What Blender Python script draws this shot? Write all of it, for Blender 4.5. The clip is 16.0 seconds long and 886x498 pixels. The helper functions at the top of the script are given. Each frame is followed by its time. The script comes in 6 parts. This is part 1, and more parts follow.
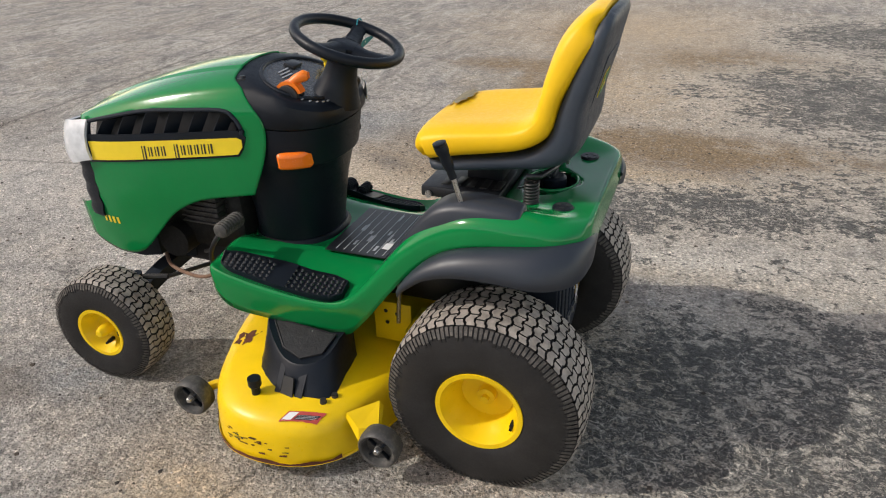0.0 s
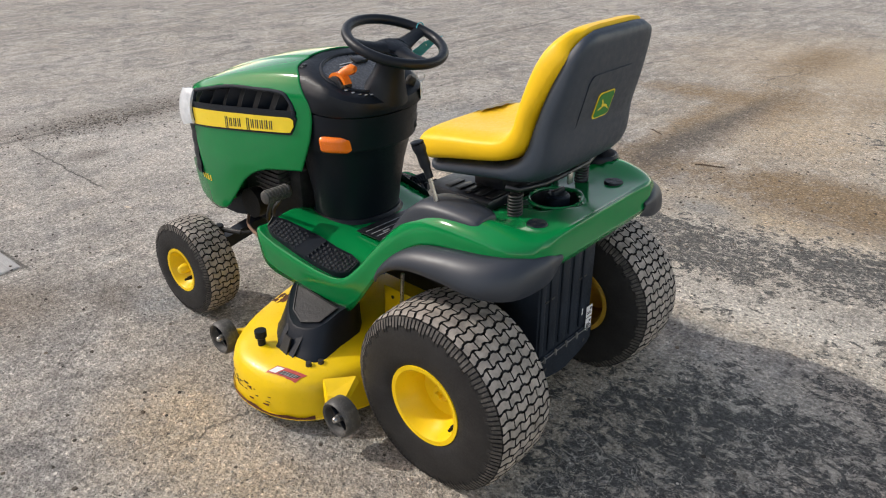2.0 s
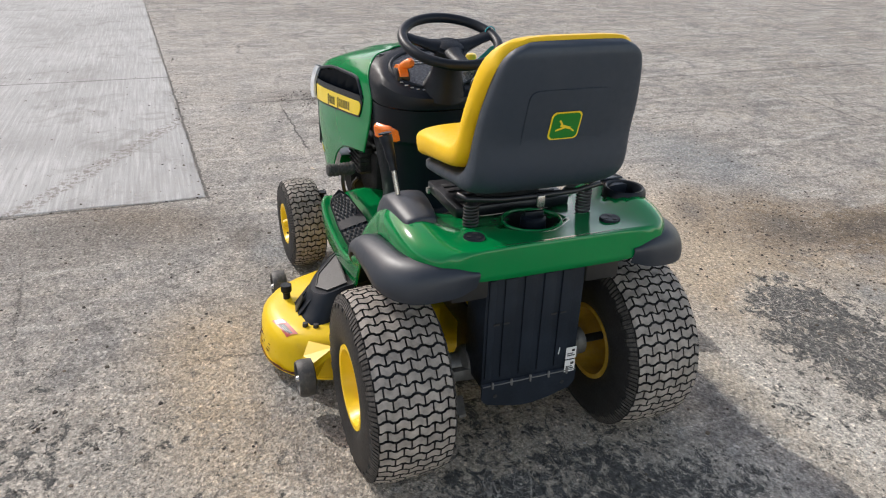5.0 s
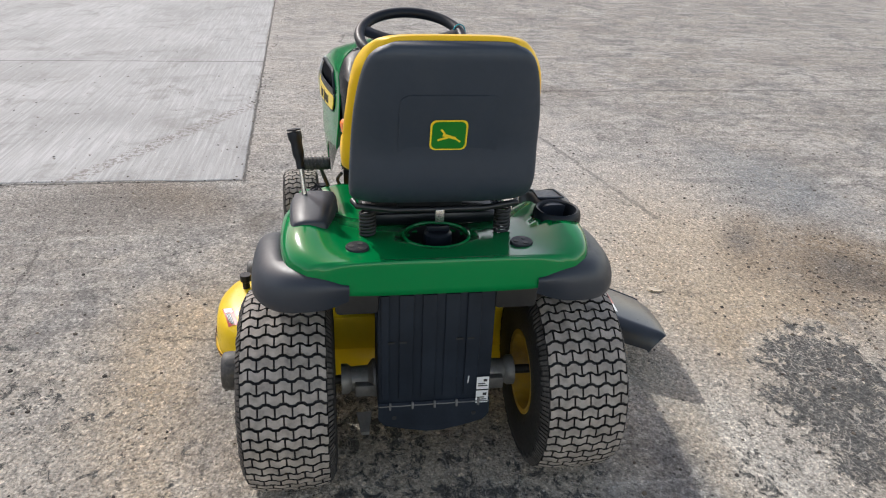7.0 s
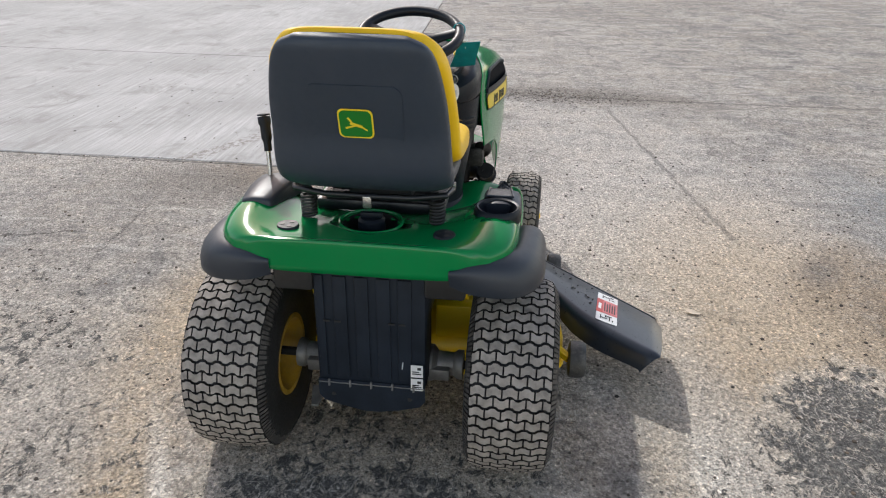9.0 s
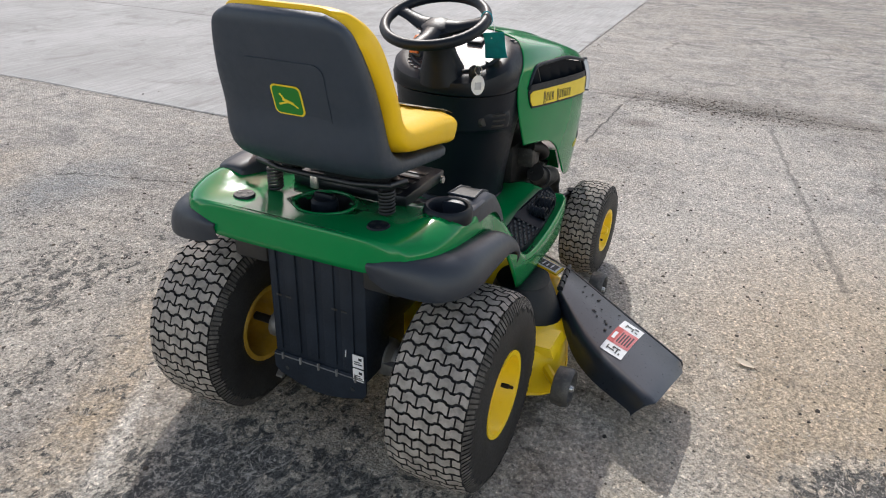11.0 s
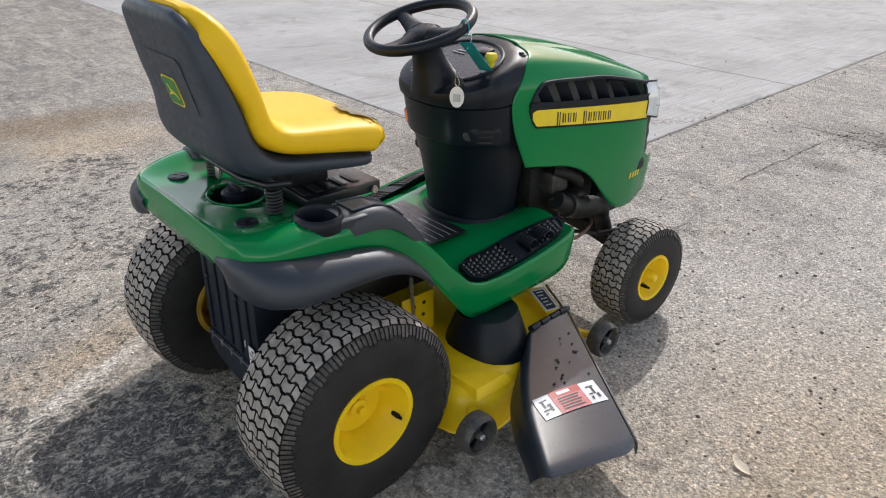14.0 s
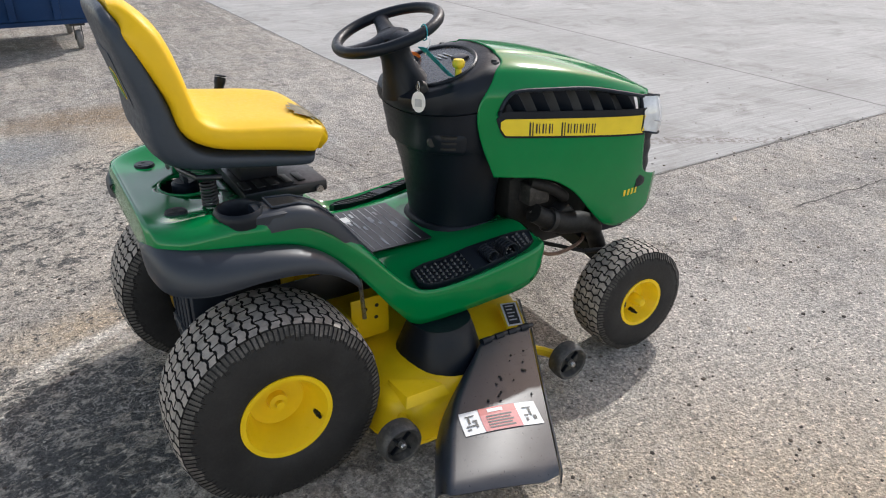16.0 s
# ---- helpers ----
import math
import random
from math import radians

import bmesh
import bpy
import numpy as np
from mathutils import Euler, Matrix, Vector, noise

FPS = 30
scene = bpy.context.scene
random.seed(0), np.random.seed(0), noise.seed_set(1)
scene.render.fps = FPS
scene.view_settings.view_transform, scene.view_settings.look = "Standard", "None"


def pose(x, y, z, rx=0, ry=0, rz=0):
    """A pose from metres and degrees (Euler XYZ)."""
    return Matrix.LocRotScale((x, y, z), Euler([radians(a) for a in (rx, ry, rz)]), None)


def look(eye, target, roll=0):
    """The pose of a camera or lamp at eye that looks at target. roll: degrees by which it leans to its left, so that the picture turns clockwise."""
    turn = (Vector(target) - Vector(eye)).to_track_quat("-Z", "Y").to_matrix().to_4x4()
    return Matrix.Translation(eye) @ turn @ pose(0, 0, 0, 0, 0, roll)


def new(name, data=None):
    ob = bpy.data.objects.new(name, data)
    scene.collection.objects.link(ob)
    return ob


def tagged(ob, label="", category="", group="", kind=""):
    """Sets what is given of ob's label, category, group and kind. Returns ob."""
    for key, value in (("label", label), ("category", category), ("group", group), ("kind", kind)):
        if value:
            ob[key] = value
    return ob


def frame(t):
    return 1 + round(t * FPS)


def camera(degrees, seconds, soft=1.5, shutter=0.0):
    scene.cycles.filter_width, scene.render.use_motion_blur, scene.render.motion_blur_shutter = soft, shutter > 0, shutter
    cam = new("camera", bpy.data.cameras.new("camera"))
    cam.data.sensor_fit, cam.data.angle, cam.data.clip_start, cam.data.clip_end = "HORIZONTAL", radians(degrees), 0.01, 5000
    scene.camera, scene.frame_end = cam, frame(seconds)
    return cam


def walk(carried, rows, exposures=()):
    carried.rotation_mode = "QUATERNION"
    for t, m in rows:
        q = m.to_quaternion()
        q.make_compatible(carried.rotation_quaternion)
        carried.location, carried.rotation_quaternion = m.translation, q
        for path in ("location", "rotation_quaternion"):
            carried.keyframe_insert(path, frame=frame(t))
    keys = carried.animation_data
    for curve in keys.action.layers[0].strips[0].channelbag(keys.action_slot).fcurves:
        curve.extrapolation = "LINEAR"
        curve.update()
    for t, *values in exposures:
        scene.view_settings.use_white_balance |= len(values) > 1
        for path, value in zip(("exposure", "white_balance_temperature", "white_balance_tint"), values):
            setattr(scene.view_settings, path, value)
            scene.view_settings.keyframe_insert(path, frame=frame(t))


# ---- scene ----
cam = camera(63.5, 16.0, soft=1.1)
PATH = [
    (0, (-0.421, 1.763, 1.411), (0.22, 0.115, 0.476), -1.6),
    (0.5, (-0.543, 1.707, 1.413), (0.251, 0.119, 0.493), -1.4),
    (1, (-0.769, 1.671, 1.408), (0.167, 0.16, 0.491), -1.0),
    (1.5, (-0.917, 1.629, 1.411), (0.149, 0.201, 0.503), -0.8),
    (2, (-0.998, 1.506, 1.399), (0.193, 0.171, 0.505), -0.4),
    (2.5, (-1.074, 1.386, 1.404), (0.224, 0.15, 0.518), -0.1),
    (3, (-1.206, 1.28, 1.391), (0.195, 0.158, 0.508), 0.2),
    (3.5, (-1.386, 1.156, 1.394), (0.107, 0.157, 0.514), 0.5),
    (4, (-1.435, 1.045, 1.383), (0.137, 0.169, 0.512), 0.8),
    (6.5, (-1.583, 0.365, 1.373), (0.169, -0.018, 0.486), 2.4),
    (7, (-1.521, 0.228, 1.373), (0.246, -0.067, 0.484), 2.3),
    (7.5, (-1.523, 0.108, 1.371), (0.258, -0.073, 0.479), 1.8),
    (8, (-1.583, -0.096, 1.373), (0.206, -0.151, 0.482), 1.3),
    (8.5, (-1.588, -0.226, 1.373), (0.203, -0.152, 0.487), 0.9),
    (11, (-1.35, -0.901, 1.348), (0.271, -0.16, 0.442), 1.7),
    (11.5, (-1.217, -1.007, 1.345), (0.335, -0.133, 0.436), 1.6),
    (12, (-1.153, -1.129, 1.347), (0.318, -0.132, 0.429), 1.4),
    (12.5, (-1.091, -1.328, 1.349), (0.3, -0.225, 0.429), 1.1),
    (13, (-1.006, -1.427, 1.341), (0.31, -0.227, 0.432), 0.8),
    (13.5, (-0.857, -1.46, 1.344), (0.392, -0.187, 0.438), 0.9),
    (14, (-0.749, -1.538, 1.346), (0.437, -0.205, 0.443), 0.8),
    (14.5, (-0.645, -1.659, 1.35), (0.483, -0.278, 0.443), 0.9),
    (15, (-0.574, -1.761, 1.345), (0.49, -0.329, 0.441), 0.8),
    (15.5, (-0.507, -1.782, 1.34), (0.496, -0.305, 0.439), 0.7),
    (16, (-0.381, -1.786, 1.346), (0.551, -0.259, 0.452), 0.7),
]
walk(cam, [(t, look(eye, target, roll)) for t, eye, target, roll in PATH],
     [(0, 0.40, 6430, 7), (2, 0.53, 6320, 7), (4, 0.57, 6230, 7), (7, 0.60, 6110, 7), (16, 0.58, 6090, 7)])
SKY_STRENGTH, SUN_STRENGTH = 0.15, 2.0

# ---- light ----
SUN_DIR = Vector((1.07, 0.565, 1.0)).normalized()
world = bpy.data.worlds.new("sky")
scene.world = world
world.use_nodes = True
wn = world.node_tree
sky = wn.nodes.new("ShaderNodeTexSky")
sky.sky_type = "NISHITA"
sky.sun_disc = False
sky.dust_density = 0.45
sky.air_density = 0.6
sky.ozone_density = 0.0
sky.sun_elevation = math.asin(SUN_DIR.z)
sky.sun_rotation = math.atan2(SUN_DIR.x, SUN_DIR.y)
wn.nodes["Background"].inputs["Strength"].default_value = SKY_STRENGTH
haze = wn.nodes.new("ShaderNodeMix")
haze.data_type, haze.blend_type = "RGBA", "MULTIPLY"
haze.inputs["Factor"].default_value = 1.0
haze.inputs["B"].default_value = (2.64, 1.86, 1.27, 1.0)
wn.links.new(sky.outputs["Color"], haze.inputs["A"])
wn.links.new(haze.outputs["Result"], wn.nodes["Background"].inputs["Color"])
sun_data = bpy.data.lights.new("sun", "SUN")
sun_data.energy = SUN_STRENGTH
sun_data.angle = radians(0.6)
sun_data.color = (1.0, 0.95, 0.89)
sun = new("sun", sun_data)
sun.matrix_world = look(SUN_DIR * 20, (0, 0, 0))


# ---- materials ----
def mat_base(name):
    m = bpy.data.materials.new(name)
    m.use_nodes = True
    nt = m.node_tree
    return m, nt, nt.nodes["Principled BSDF"]


def nd(nt, kind, **inputs):
    n = nt.nodes.new(kind)
    for k, v in inputs.items():
        n.inputs[k.replace("_", " ")].default_value = v
    return n


def ramp(nt, fac, stops):
    r = nt.nodes.new("ShaderNodeValToRGB")
    els = r.color_ramp.elements
    while len(els) < len(stops):
        els.new(0.5)
    for e, (p, c) in zip(els, stops):
        e.position = p
        e.color = (*c, 1) if isinstance(c, tuple) else (c, c, c, 1)
    nt.links.new(fac, r.inputs["Fac"])
    return r.outputs["Color"]


def mixc(nt, fac, a, b, mode="MIX"):
    m = nt.nodes.new("ShaderNodeMix")
    m.data_type = "RGBA"
    m.blend_type = mode
    for sock, v in ((m.inputs["Factor"], fac), (m.inputs["A"], a), (m.inputs["B"], b)):
        if isinstance(v, (int, float)):
            sock.default_value = v
        elif isinstance(v, tuple):
            sock.default_value = (*v, 1)
        else:
            nt.links.new(v, sock)
    return m.outputs["Result"]


def mathn(nt, op, a, b=0.0, clamp=False):
    m = nt.nodes.new("ShaderNodeMath")
    m.operation = op
    m.use_clamp = clamp
    for i, v in enumerate((a, b)):
        if isinstance(v, (int, float)):
            m.inputs[i].default_value = v
        else:
            nt.links.new(v, m.inputs[i])
    return m.outputs[0]


def noise_tex(nt, vec, scale, detail=4.0, rough=0.55, distort=0.0):
    n = nd(nt, "ShaderNodeTexNoise", Scale=scale, Detail=detail, Roughness=rough, Distortion=distort)
    nt.links.new(vec, n.inputs["Vector"])
    return n.outputs["Fac"]


def coords(nt):
    return nt.nodes.new("ShaderNodeTexCoord").outputs["Object"]


def bump(nt, p, height, strength, dist):
    b = nd(nt, "ShaderNodeBump", Strength=strength, Distance=dist)
    nt.links.new(height, b.inputs["Height"])
    nt.links.new(b.outputs["Normal"], p.inputs["Normal"])
    return b


def surface(name, col, rough=0.5, metal=0.0, vary=0.12, scale=9.0, grain=0.0, grain_scale=300.0, dust=0.0, coat=0.0, spec=0.5, rough_var=0.1):
    """A painted or moulded surface: two scales of tone, a dusty film on upward faces' patches, fine grain."""
    m, nt, p = mat_base(name)
    v = coords(nt)
    big = noise_tex(nt, v, scale, 5)
    fine = noise_tex(nt, v, scale * 14, 3)
    lo = tuple(c * (1 - vary) for c in col)
    hi = tuple(min(1, c * (1 + vary)) for c in col)
    c = ramp(nt, big, [(0.3, lo), (0.7, hi)])
    c = mixc(nt, mathn(nt, "MULTIPLY", fine, vary * 0.6), c, tuple(x * 0.75 for x in col))
    if dust:
        patch = ramp(nt, noise_tex(nt, v, scale * 2.3, 6, 0.7), [(0.48, 0.0), (0.72, dust)])
        c = mixc(nt, patch, c, (0.33, 0.30, 0.26))
    nt.links.new(c, p.inputs["Base Color"])
    r = ramp(nt, fine, [(0.25, max(0.03, rough - rough_var)), (0.75, min(1, rough + rough_var))])
    nt.links.new(r, p.inputs["Roughness"])
    p.inputs["Metallic"].default_value = metal
    p.inputs["Specular IOR Level"].default_value = spec
    p.inputs["Coat Weight"].default_value = coat
    p.inputs["Coat Roughness"].default_value = 0.12
    if grain:
        bump(nt, p, noise_tex(nt, v, grain_scale, 2), grain, 0.001)
    return m


GREEN = surface("green_paint", (0.005, 0.188, 0.047), 0.14, vary=0.05, scale=6, dust=0.010, rough_var=0.02, spec=0.36)
FLARE_BLACK = surface("flare_plastic", (0.018, 0.024, 0.035), 0.46, vary=0.1, scale=5, dust=0.0, spec=0.55, rough_var=0.04)
YELLOW_PAINT = surface("yellow_paint", (0.80, 0.540, 0.004), 0.34, vary=0.08, scale=10, dust=0.025, spec=0.32)
SEAT_YELLOW = surface("seat_vinyl", (0.80, 0.495, 0.004), 0.45, vary=0.05, scale=7, grain=0.12, grain_scale=500, dust=0.015, spec=0.3)
BLACK_PLASTIC = surface("black_plastic", (0.0045, 0.0075, 0.013), 0.42, vary=0.25, scale=8, grain=0.2, grain_scale=900, dust=0.0, spec=0.26)
BLACK_GLOSS = surface("black_gloss", (0.009, 0.010, 0.013), 0.38, vary=0.2, scale=8, grain=0.05, dust=0.03)
STUD_BLACK = surface("stud_rubber", (0.030, 0.031, 0.033), 0.22, vary=0.2, scale=30, dust=0.1)
MATT_BLACK = surface("matt_black", (0.015, 0.020, 0.029), 0.55, vary=0.25, scale=12, dust=0.0, spec=0.18)
PANEL_GLOSS = surface("panel_gloss", (0.045, 0.048, 0.053), 0.27, vary=0.1, scale=8, dust=0.04, rough_var=0.05, spec=0.6)
PANEL_BLACK = surface("panel_black", (0.012, 0.013, 0.015), 0.45, vary=0.3, scale=30, grain=1.0, grain_scale=120, dust=0.03, spec=0.3)
SHELL_GREY = surface("seat_shell", (0.024, 0.034, 0.050), 0.50, vary=0.10, scale=4, grain=0.3, grain_scale=700, dust=0.02)
CHUTE_BLACK = surface("chute_plastic", (0.015, 0.020, 0.029), 0.31, vary=0.25, scale=10, grain=0.12, grain_scale=400, dust=0.012, rough_var=0.05, spec=0.6)
RUBBER = surface("tyre_rubber", (0.020, 0.0195, 0.0195), 0.58, vary=0.3, scale=12, grain=0.3, grain_scale=300, dust=0.02, spec=0.3)
TREAD = surface("tread_rubber", (0.28, 0.25, 0.218), 0.72, vary=0.45, scale=30, grain=0.6, grain_scale=220, dust=0.5)
SHOULDER = surface("shoulder_rubber", (0.055, 0.050, 0.045), 0.7, vary=0.5, scale=22, grain=0.5, grain_scale=220, dust=0.3)
STEEL_DARK = surface("oily_steel", (0.018, 0.018, 0.018), 0.5, 0.2, vary=0.4, scale=25, dust=0.06)
ENGINE_DARK = surface("engine_black", (0.007, 0.007, 0.007), 0.6, 0.0, vary=0.5, scale=25, dust=0.04, spec=0.3)
ENGINE_CAST = surface("engine_cast", (0.045, 0.042, 0.040), 0.55, 0.4, vary=0.45, scale=30, grain=0.4, grain_scale=200, dust=0.2)
STEEL = surface("bare_steel", (0.45, 0.44, 0.42), 0.30, 0.9, vary=0.2, scale=30)
CAST = surface("cast_metal", (0.20, 0.195, 0.185), 0.55, 0.5, vary=0.35, scale=25, grain=0.4, grain_scale=200, dust=0.3)
ORANGE = surface("orange_reflector", (0.95, 0.20, 0.01), 0.22, vary=0.08, scale=20, coat=0.3)
ORANGE_KNOB = surface("orange_plastic", (0.85, 0.20, 0.015), 0.35, vary=0.05, scale=20)
KNOB_YELLOW = surface("yellow_plastic", (0.80, 0.58, 0.02), 0.35, vary=0.05, scale=20)
DECAL_YELLOW = surface("decal_yellow", (0.80, 0.60, 0.02), 0.35, vary=0.05, scale=20)
WHITE_STICKER = surface("white_sticker", (0.75, 0.75, 0.74), 0.4, vary=0.06, scale=40)
RED_STICKER = surface("red_sticker", (0.45, 0.06, 0.05), 0.4, vary=0.15, scale=40)
PINK_STICKER = surface("faded_red_sticker", (0.55, 0.16, 0.16), 0.45, vary=0.2, scale=60)
INK = surface("ink_black", (0.02, 0.02, 0.02), 0.45, vary=0.2, scale=60)
INK_GREY = surface("ink_grey", (0.42, 0.43, 0.45), 0.45, vary=0.2, scale=60)
EMBLEM_GREEN = surface("emblem_green", (0.01, 0.17, 0.012), 0.4, vary=0.05, scale=40)
RUST = surface("rust", (0.10, 0.028, 0.012), 0.85, vary=0.5, scale=60, grain=0.5, grain_scale=300)
TEAL = surface("teal_tag", (0.01, 0.26, 0.33), 0.6, vary=0.15, scale=30, grain=0.4, grain_scale=900)
ROLLER_GREY = surface("roller_plastic", (0.045, 0.044, 0.042), 0.55, vary=0.3, scale=25, grain=0.3, grain_scale=300, dust=0.25)
TEAL_INK = surface("teal_ink", (0.005, 0.11, 0.16), 0.6, vary=0.15, scale=30)
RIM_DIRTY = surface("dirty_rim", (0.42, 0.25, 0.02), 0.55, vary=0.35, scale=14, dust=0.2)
BLUE_STEEL = surface("blue_steel", (0.008, 0.036, 0.115), 0.5, vary=0.25, scale=2.5, dust=0.02, spec=0.3)
CASTER_GREY = surface("caster_rubber", (0.16, 0.155, 0.15), 0.6, vary=0.2, scale=20)
LEAF_TAN = surface("dry_leaf", (0.66, 0.57, 0.44), 0.7, vary=0.2, scale=60)
TWIG_BROWN = surface("twig_bark", (0.09, 0.06, 0.04), 0.85, vary=0.4, scale=60)
ROD_TAN = surface("rusty_rod", (0.20, 0.12, 0.08), 0.6, 0.3, vary=0.3, scale=40)


def lens_material():
    m, nt, p = mat_base("headlight_lens")
    v = coords(nt)
    c = ramp(nt, noise_tex(nt, v, 30, 3), [(0.3, (0.56, 0.58, 0.60)), (0.7, (0.78, 0.80, 0.82))])
    nt.links.new(c, p.inputs["Base Color"])
    p.inputs["Roughness"].default_value = 0.12
    p.inputs["Coat Weight"].default_value = 0.8
    p.inputs["Transmission Weight"].default_value = 0.03
    return m


LENS = lens_material()
LENS_EDGE = surface("lens_edge", (0.34, 0.35, 0.36), 0.25, vary=0.2, scale=60)


# ---- building helpers ----
MOWER = tagged(new("riding_mower"), "green and yellow riding lawn mower with black trim on concrete", "riding mower")


def part(name, bm, material, parent, label="", smooth=40):
    me = bpy.data.meshes.new(name)
    bmesh.ops.recalc_face_normals(bm, faces=bm.faces[:])
    bm.to_mesh(me)
    bm.free()
    for m in (material if isinstance(material, (list, tuple)) else (material,)):
        me.materials.append(m)
    if smooth:
        for poly in me.polygons:
            poly.use_smooth = True
        me.set_sharp_from_angle(angle=radians(smooth))
    ob = new(name, me)
    if parent is not None:
        ob.parent = parent
    if label:
        ob["label"] = label
    return ob


def add_rings(bm, rings, closed=True, cap=True):
    """Joins rings of points, each of the same length, into a skin."""
    rows = [[bm.verts.new(p) for p in ring] for ring in rings]
    n = len(rows[0])
    span = n if closed else n - 1
    for a, b in zip(rows, rows[1:]):
        for i in range(span):
            j = (i + 1) % n
            bm.faces.new((a[i], a[j], b[j], b[i]))
    if cap and closed:
        bm.faces.new(rows[0][::-1])
        bm.faces.new(rows[-1])
    return rows


def loft(rings, closed=True, cap=True):
    bm = bmesh.new()
    add_rings(bm, rings, closed, cap)
    return bm


def add_box(bm, c, s, m=None, bevel=0.0):
    made = bmesh.ops.create_cube(bm, size=1.0)["verts"]
    for v in made:
        v.co = Vector((v.co.x * s[0], v.co.y * s[1], v.co.z * s[2]))
    if bevel:
        edges = list({e for v in made for e in v.link_edges})
        made = list({v for f in bmesh.ops.bevel(bm, geom=edges, offset=bevel, segments=2, affect="EDGES", profile=0.5)["faces"] for v in f.verts} | {v for v in made if v.is_valid})
    for v in made:
        p = (m @ v.co) if m is not None else v.co
        v.co = Vector(p) + Vector(c)
    return made


def box(c, s, m=None, bevel=0.003):
    bm = bmesh.new()
    add_box(bm, c, s, m, bevel)
    return bm


def catmull(points, per=6, loop=False):
    pts = [Vector(p) for p in points]
    out = []
    n = len(pts)
    for i in range(n if loop else n - 1):
        p0 = pts[i - 1] if (loop or i) else pts[0] * 2 - pts[1]
        p1, p2 = pts[i], pts[(i + 1) % n]
        p3 = pts[(i + 2) % n] if (loop or i + 2 < n) else p2 * 2 - p1
        for k in range(per):
            t = k / per
            out.append(0.5 * (2 * p1 + (p2 - p0) * t + (2 * p0 - 5 * p1 + 4 * p2 - p3) * t * t + (3 * p1 - p0 - 3 * p2 + p3) * t ** 3))
    if not loop:
        out.append(pts[-1])
    return out


def add_tube(bm, path, r, n=10, closed=False):
    pts = [Vector(p) for p in path]
    rings = []
    for i, p in enumerate(pts):
        a = pts[(i - 1) % len(pts)] if (closed or i) else p
        b = pts[(i + 1) % len(pts)] if (closed or i < len(pts) - 1) else p
        t = (b - a).normalized()
        side = t.cross(Vector((0, 0, 1)) if abs(t.z) < 0.95 else Vector((1, 0, 0))).normalized()
        up = side.cross(t)
        rad = r[i] if isinstance(r, (list, tuple)) else r
        rings.append([p + side * math.cos(k / n * math.tau) * rad + up * math.sin(k / n * math.tau) * rad for k in range(n)])
    if closed:
        rings.append(rings[0])
        rows = [[bm.verts.new(q) for q in ring] for ring in rings[:-1]]
        for i in range(len(rows)):
            a, b = rows[i], rows[(i + 1) % len(rows)]
            for k in range(n):
                bm.faces.new((a[k], a[(k + 1) % n], b[(k + 1) % n], b[k]))
    else:
        add_rings(bm, rings)


def tube(path, r, n=10, closed=False):
    bm = bmesh.new()
    add_tube(bm, path, r, n, closed)
    return bm


def add_lathe(bm, profile, c, axis="y", n=40, sign=1):
    """Turns (radius, along) pairs round an axis through c."""
    rings = []
    for k in range(n):
        a = k / n * math.tau
        ring = []
        for r, h in profile:
            u, v = r * math.cos(a), r * math.sin(a)
            q = (u, h * sign, v) if axis == "y" else (u, v, h * sign) if axis == "z" else (h * sign, u, v)
            ring.append(Vector(c) + Vector(q))
        rings.append(ring)
    rows = [[bm.verts.new(p) for p in ring] for ring in rings]
    m = len(profile)
    for i in range(n):
        a, b = rows[i], rows[(i + 1) % n]
        for k in range(m - 1):
            bm.faces.new((a[k], a[k + 1], b[k + 1], b[k]))
    bmesh.ops.remove_doubles(bm, verts=[v for row in rows for v in row], dist=1e-5)


def lathe(profile, c, axis="y", n=40, sign=1):
    bm = bmesh.new()
    add_lathe(bm, profile, c, axis, n, sign)
    return bm


def sheet(fn, nu, nv, thick, keep=None):
    """A sheet fn(u, v) -> place, with thickness towards the side that its normal points away from."""
    bm = bmesh.new()
    g = [[Vector(fn(i / nu, j / nv)) for j in range(nv + 1)] for i in range(nu + 1)]
    top = [[None] * (nv + 1) for _ in range(nu + 1)]
    for i in range(nu + 1):
        for j in range(nv + 1):
            top[i][j] = bm.verts.new(g[i][j])
    for i in range(nu):
        for j in range(nv):
            if keep is None or keep((i + 0.5) / nu, (j + 0.5) / nv, (g[i][j] + g[i + 1][j + 1]) / 2):
                bm.faces.new((top[i][j], top[i + 1][j], top[i + 1][j + 1], top[i][j + 1]))
    bmesh.ops.delete(bm, geom=[v for v in bm.verts if not v.link_faces], context="VERTS")
    bm.normal_update()
    if thick:
        bmesh.ops.solidify(bm, geom=bm.faces[:], thickness=thick)
    return bm


def interp(x, table):
    """Smooth value of a table of (x, value) at x."""
    if x <= table[0][0]:
        return table[0][1]
    for (a, p), (b, q) in zip(table, table[1:]):
        if x <= b:
            t = (x - a) / (b - a)
            return p + (q - p) * t
    return table[-1][1]


def smooth_interp(x, table):
    xs = [a for a, _ in table]
    ys = [b for _, b in table]
    i = max(0, min(len(xs) - 2, sum(1 for a in xs if a <= x) - 1))
    t = max(0, min(1, (x - xs[i]) / (xs[i + 1] - xs[i])))

    def slope(k):
        a, b = max(0, k - 1), min(len(xs) - 1, k + 1)
        return (ys[b] - ys[a]) / (xs[b] - xs[a])
    h = xs[i + 1] - xs[i]
    return ((2 * t ** 3 - 3 * t ** 2 + 1) * ys[i] + (t ** 3 - 2 * t ** 2 + t) * h * slope(i)
            + (-2 * t ** 3 + 3 * t ** 2) * ys[i + 1] + (t ** 3 - t ** 2) * h * slope(i + 1))


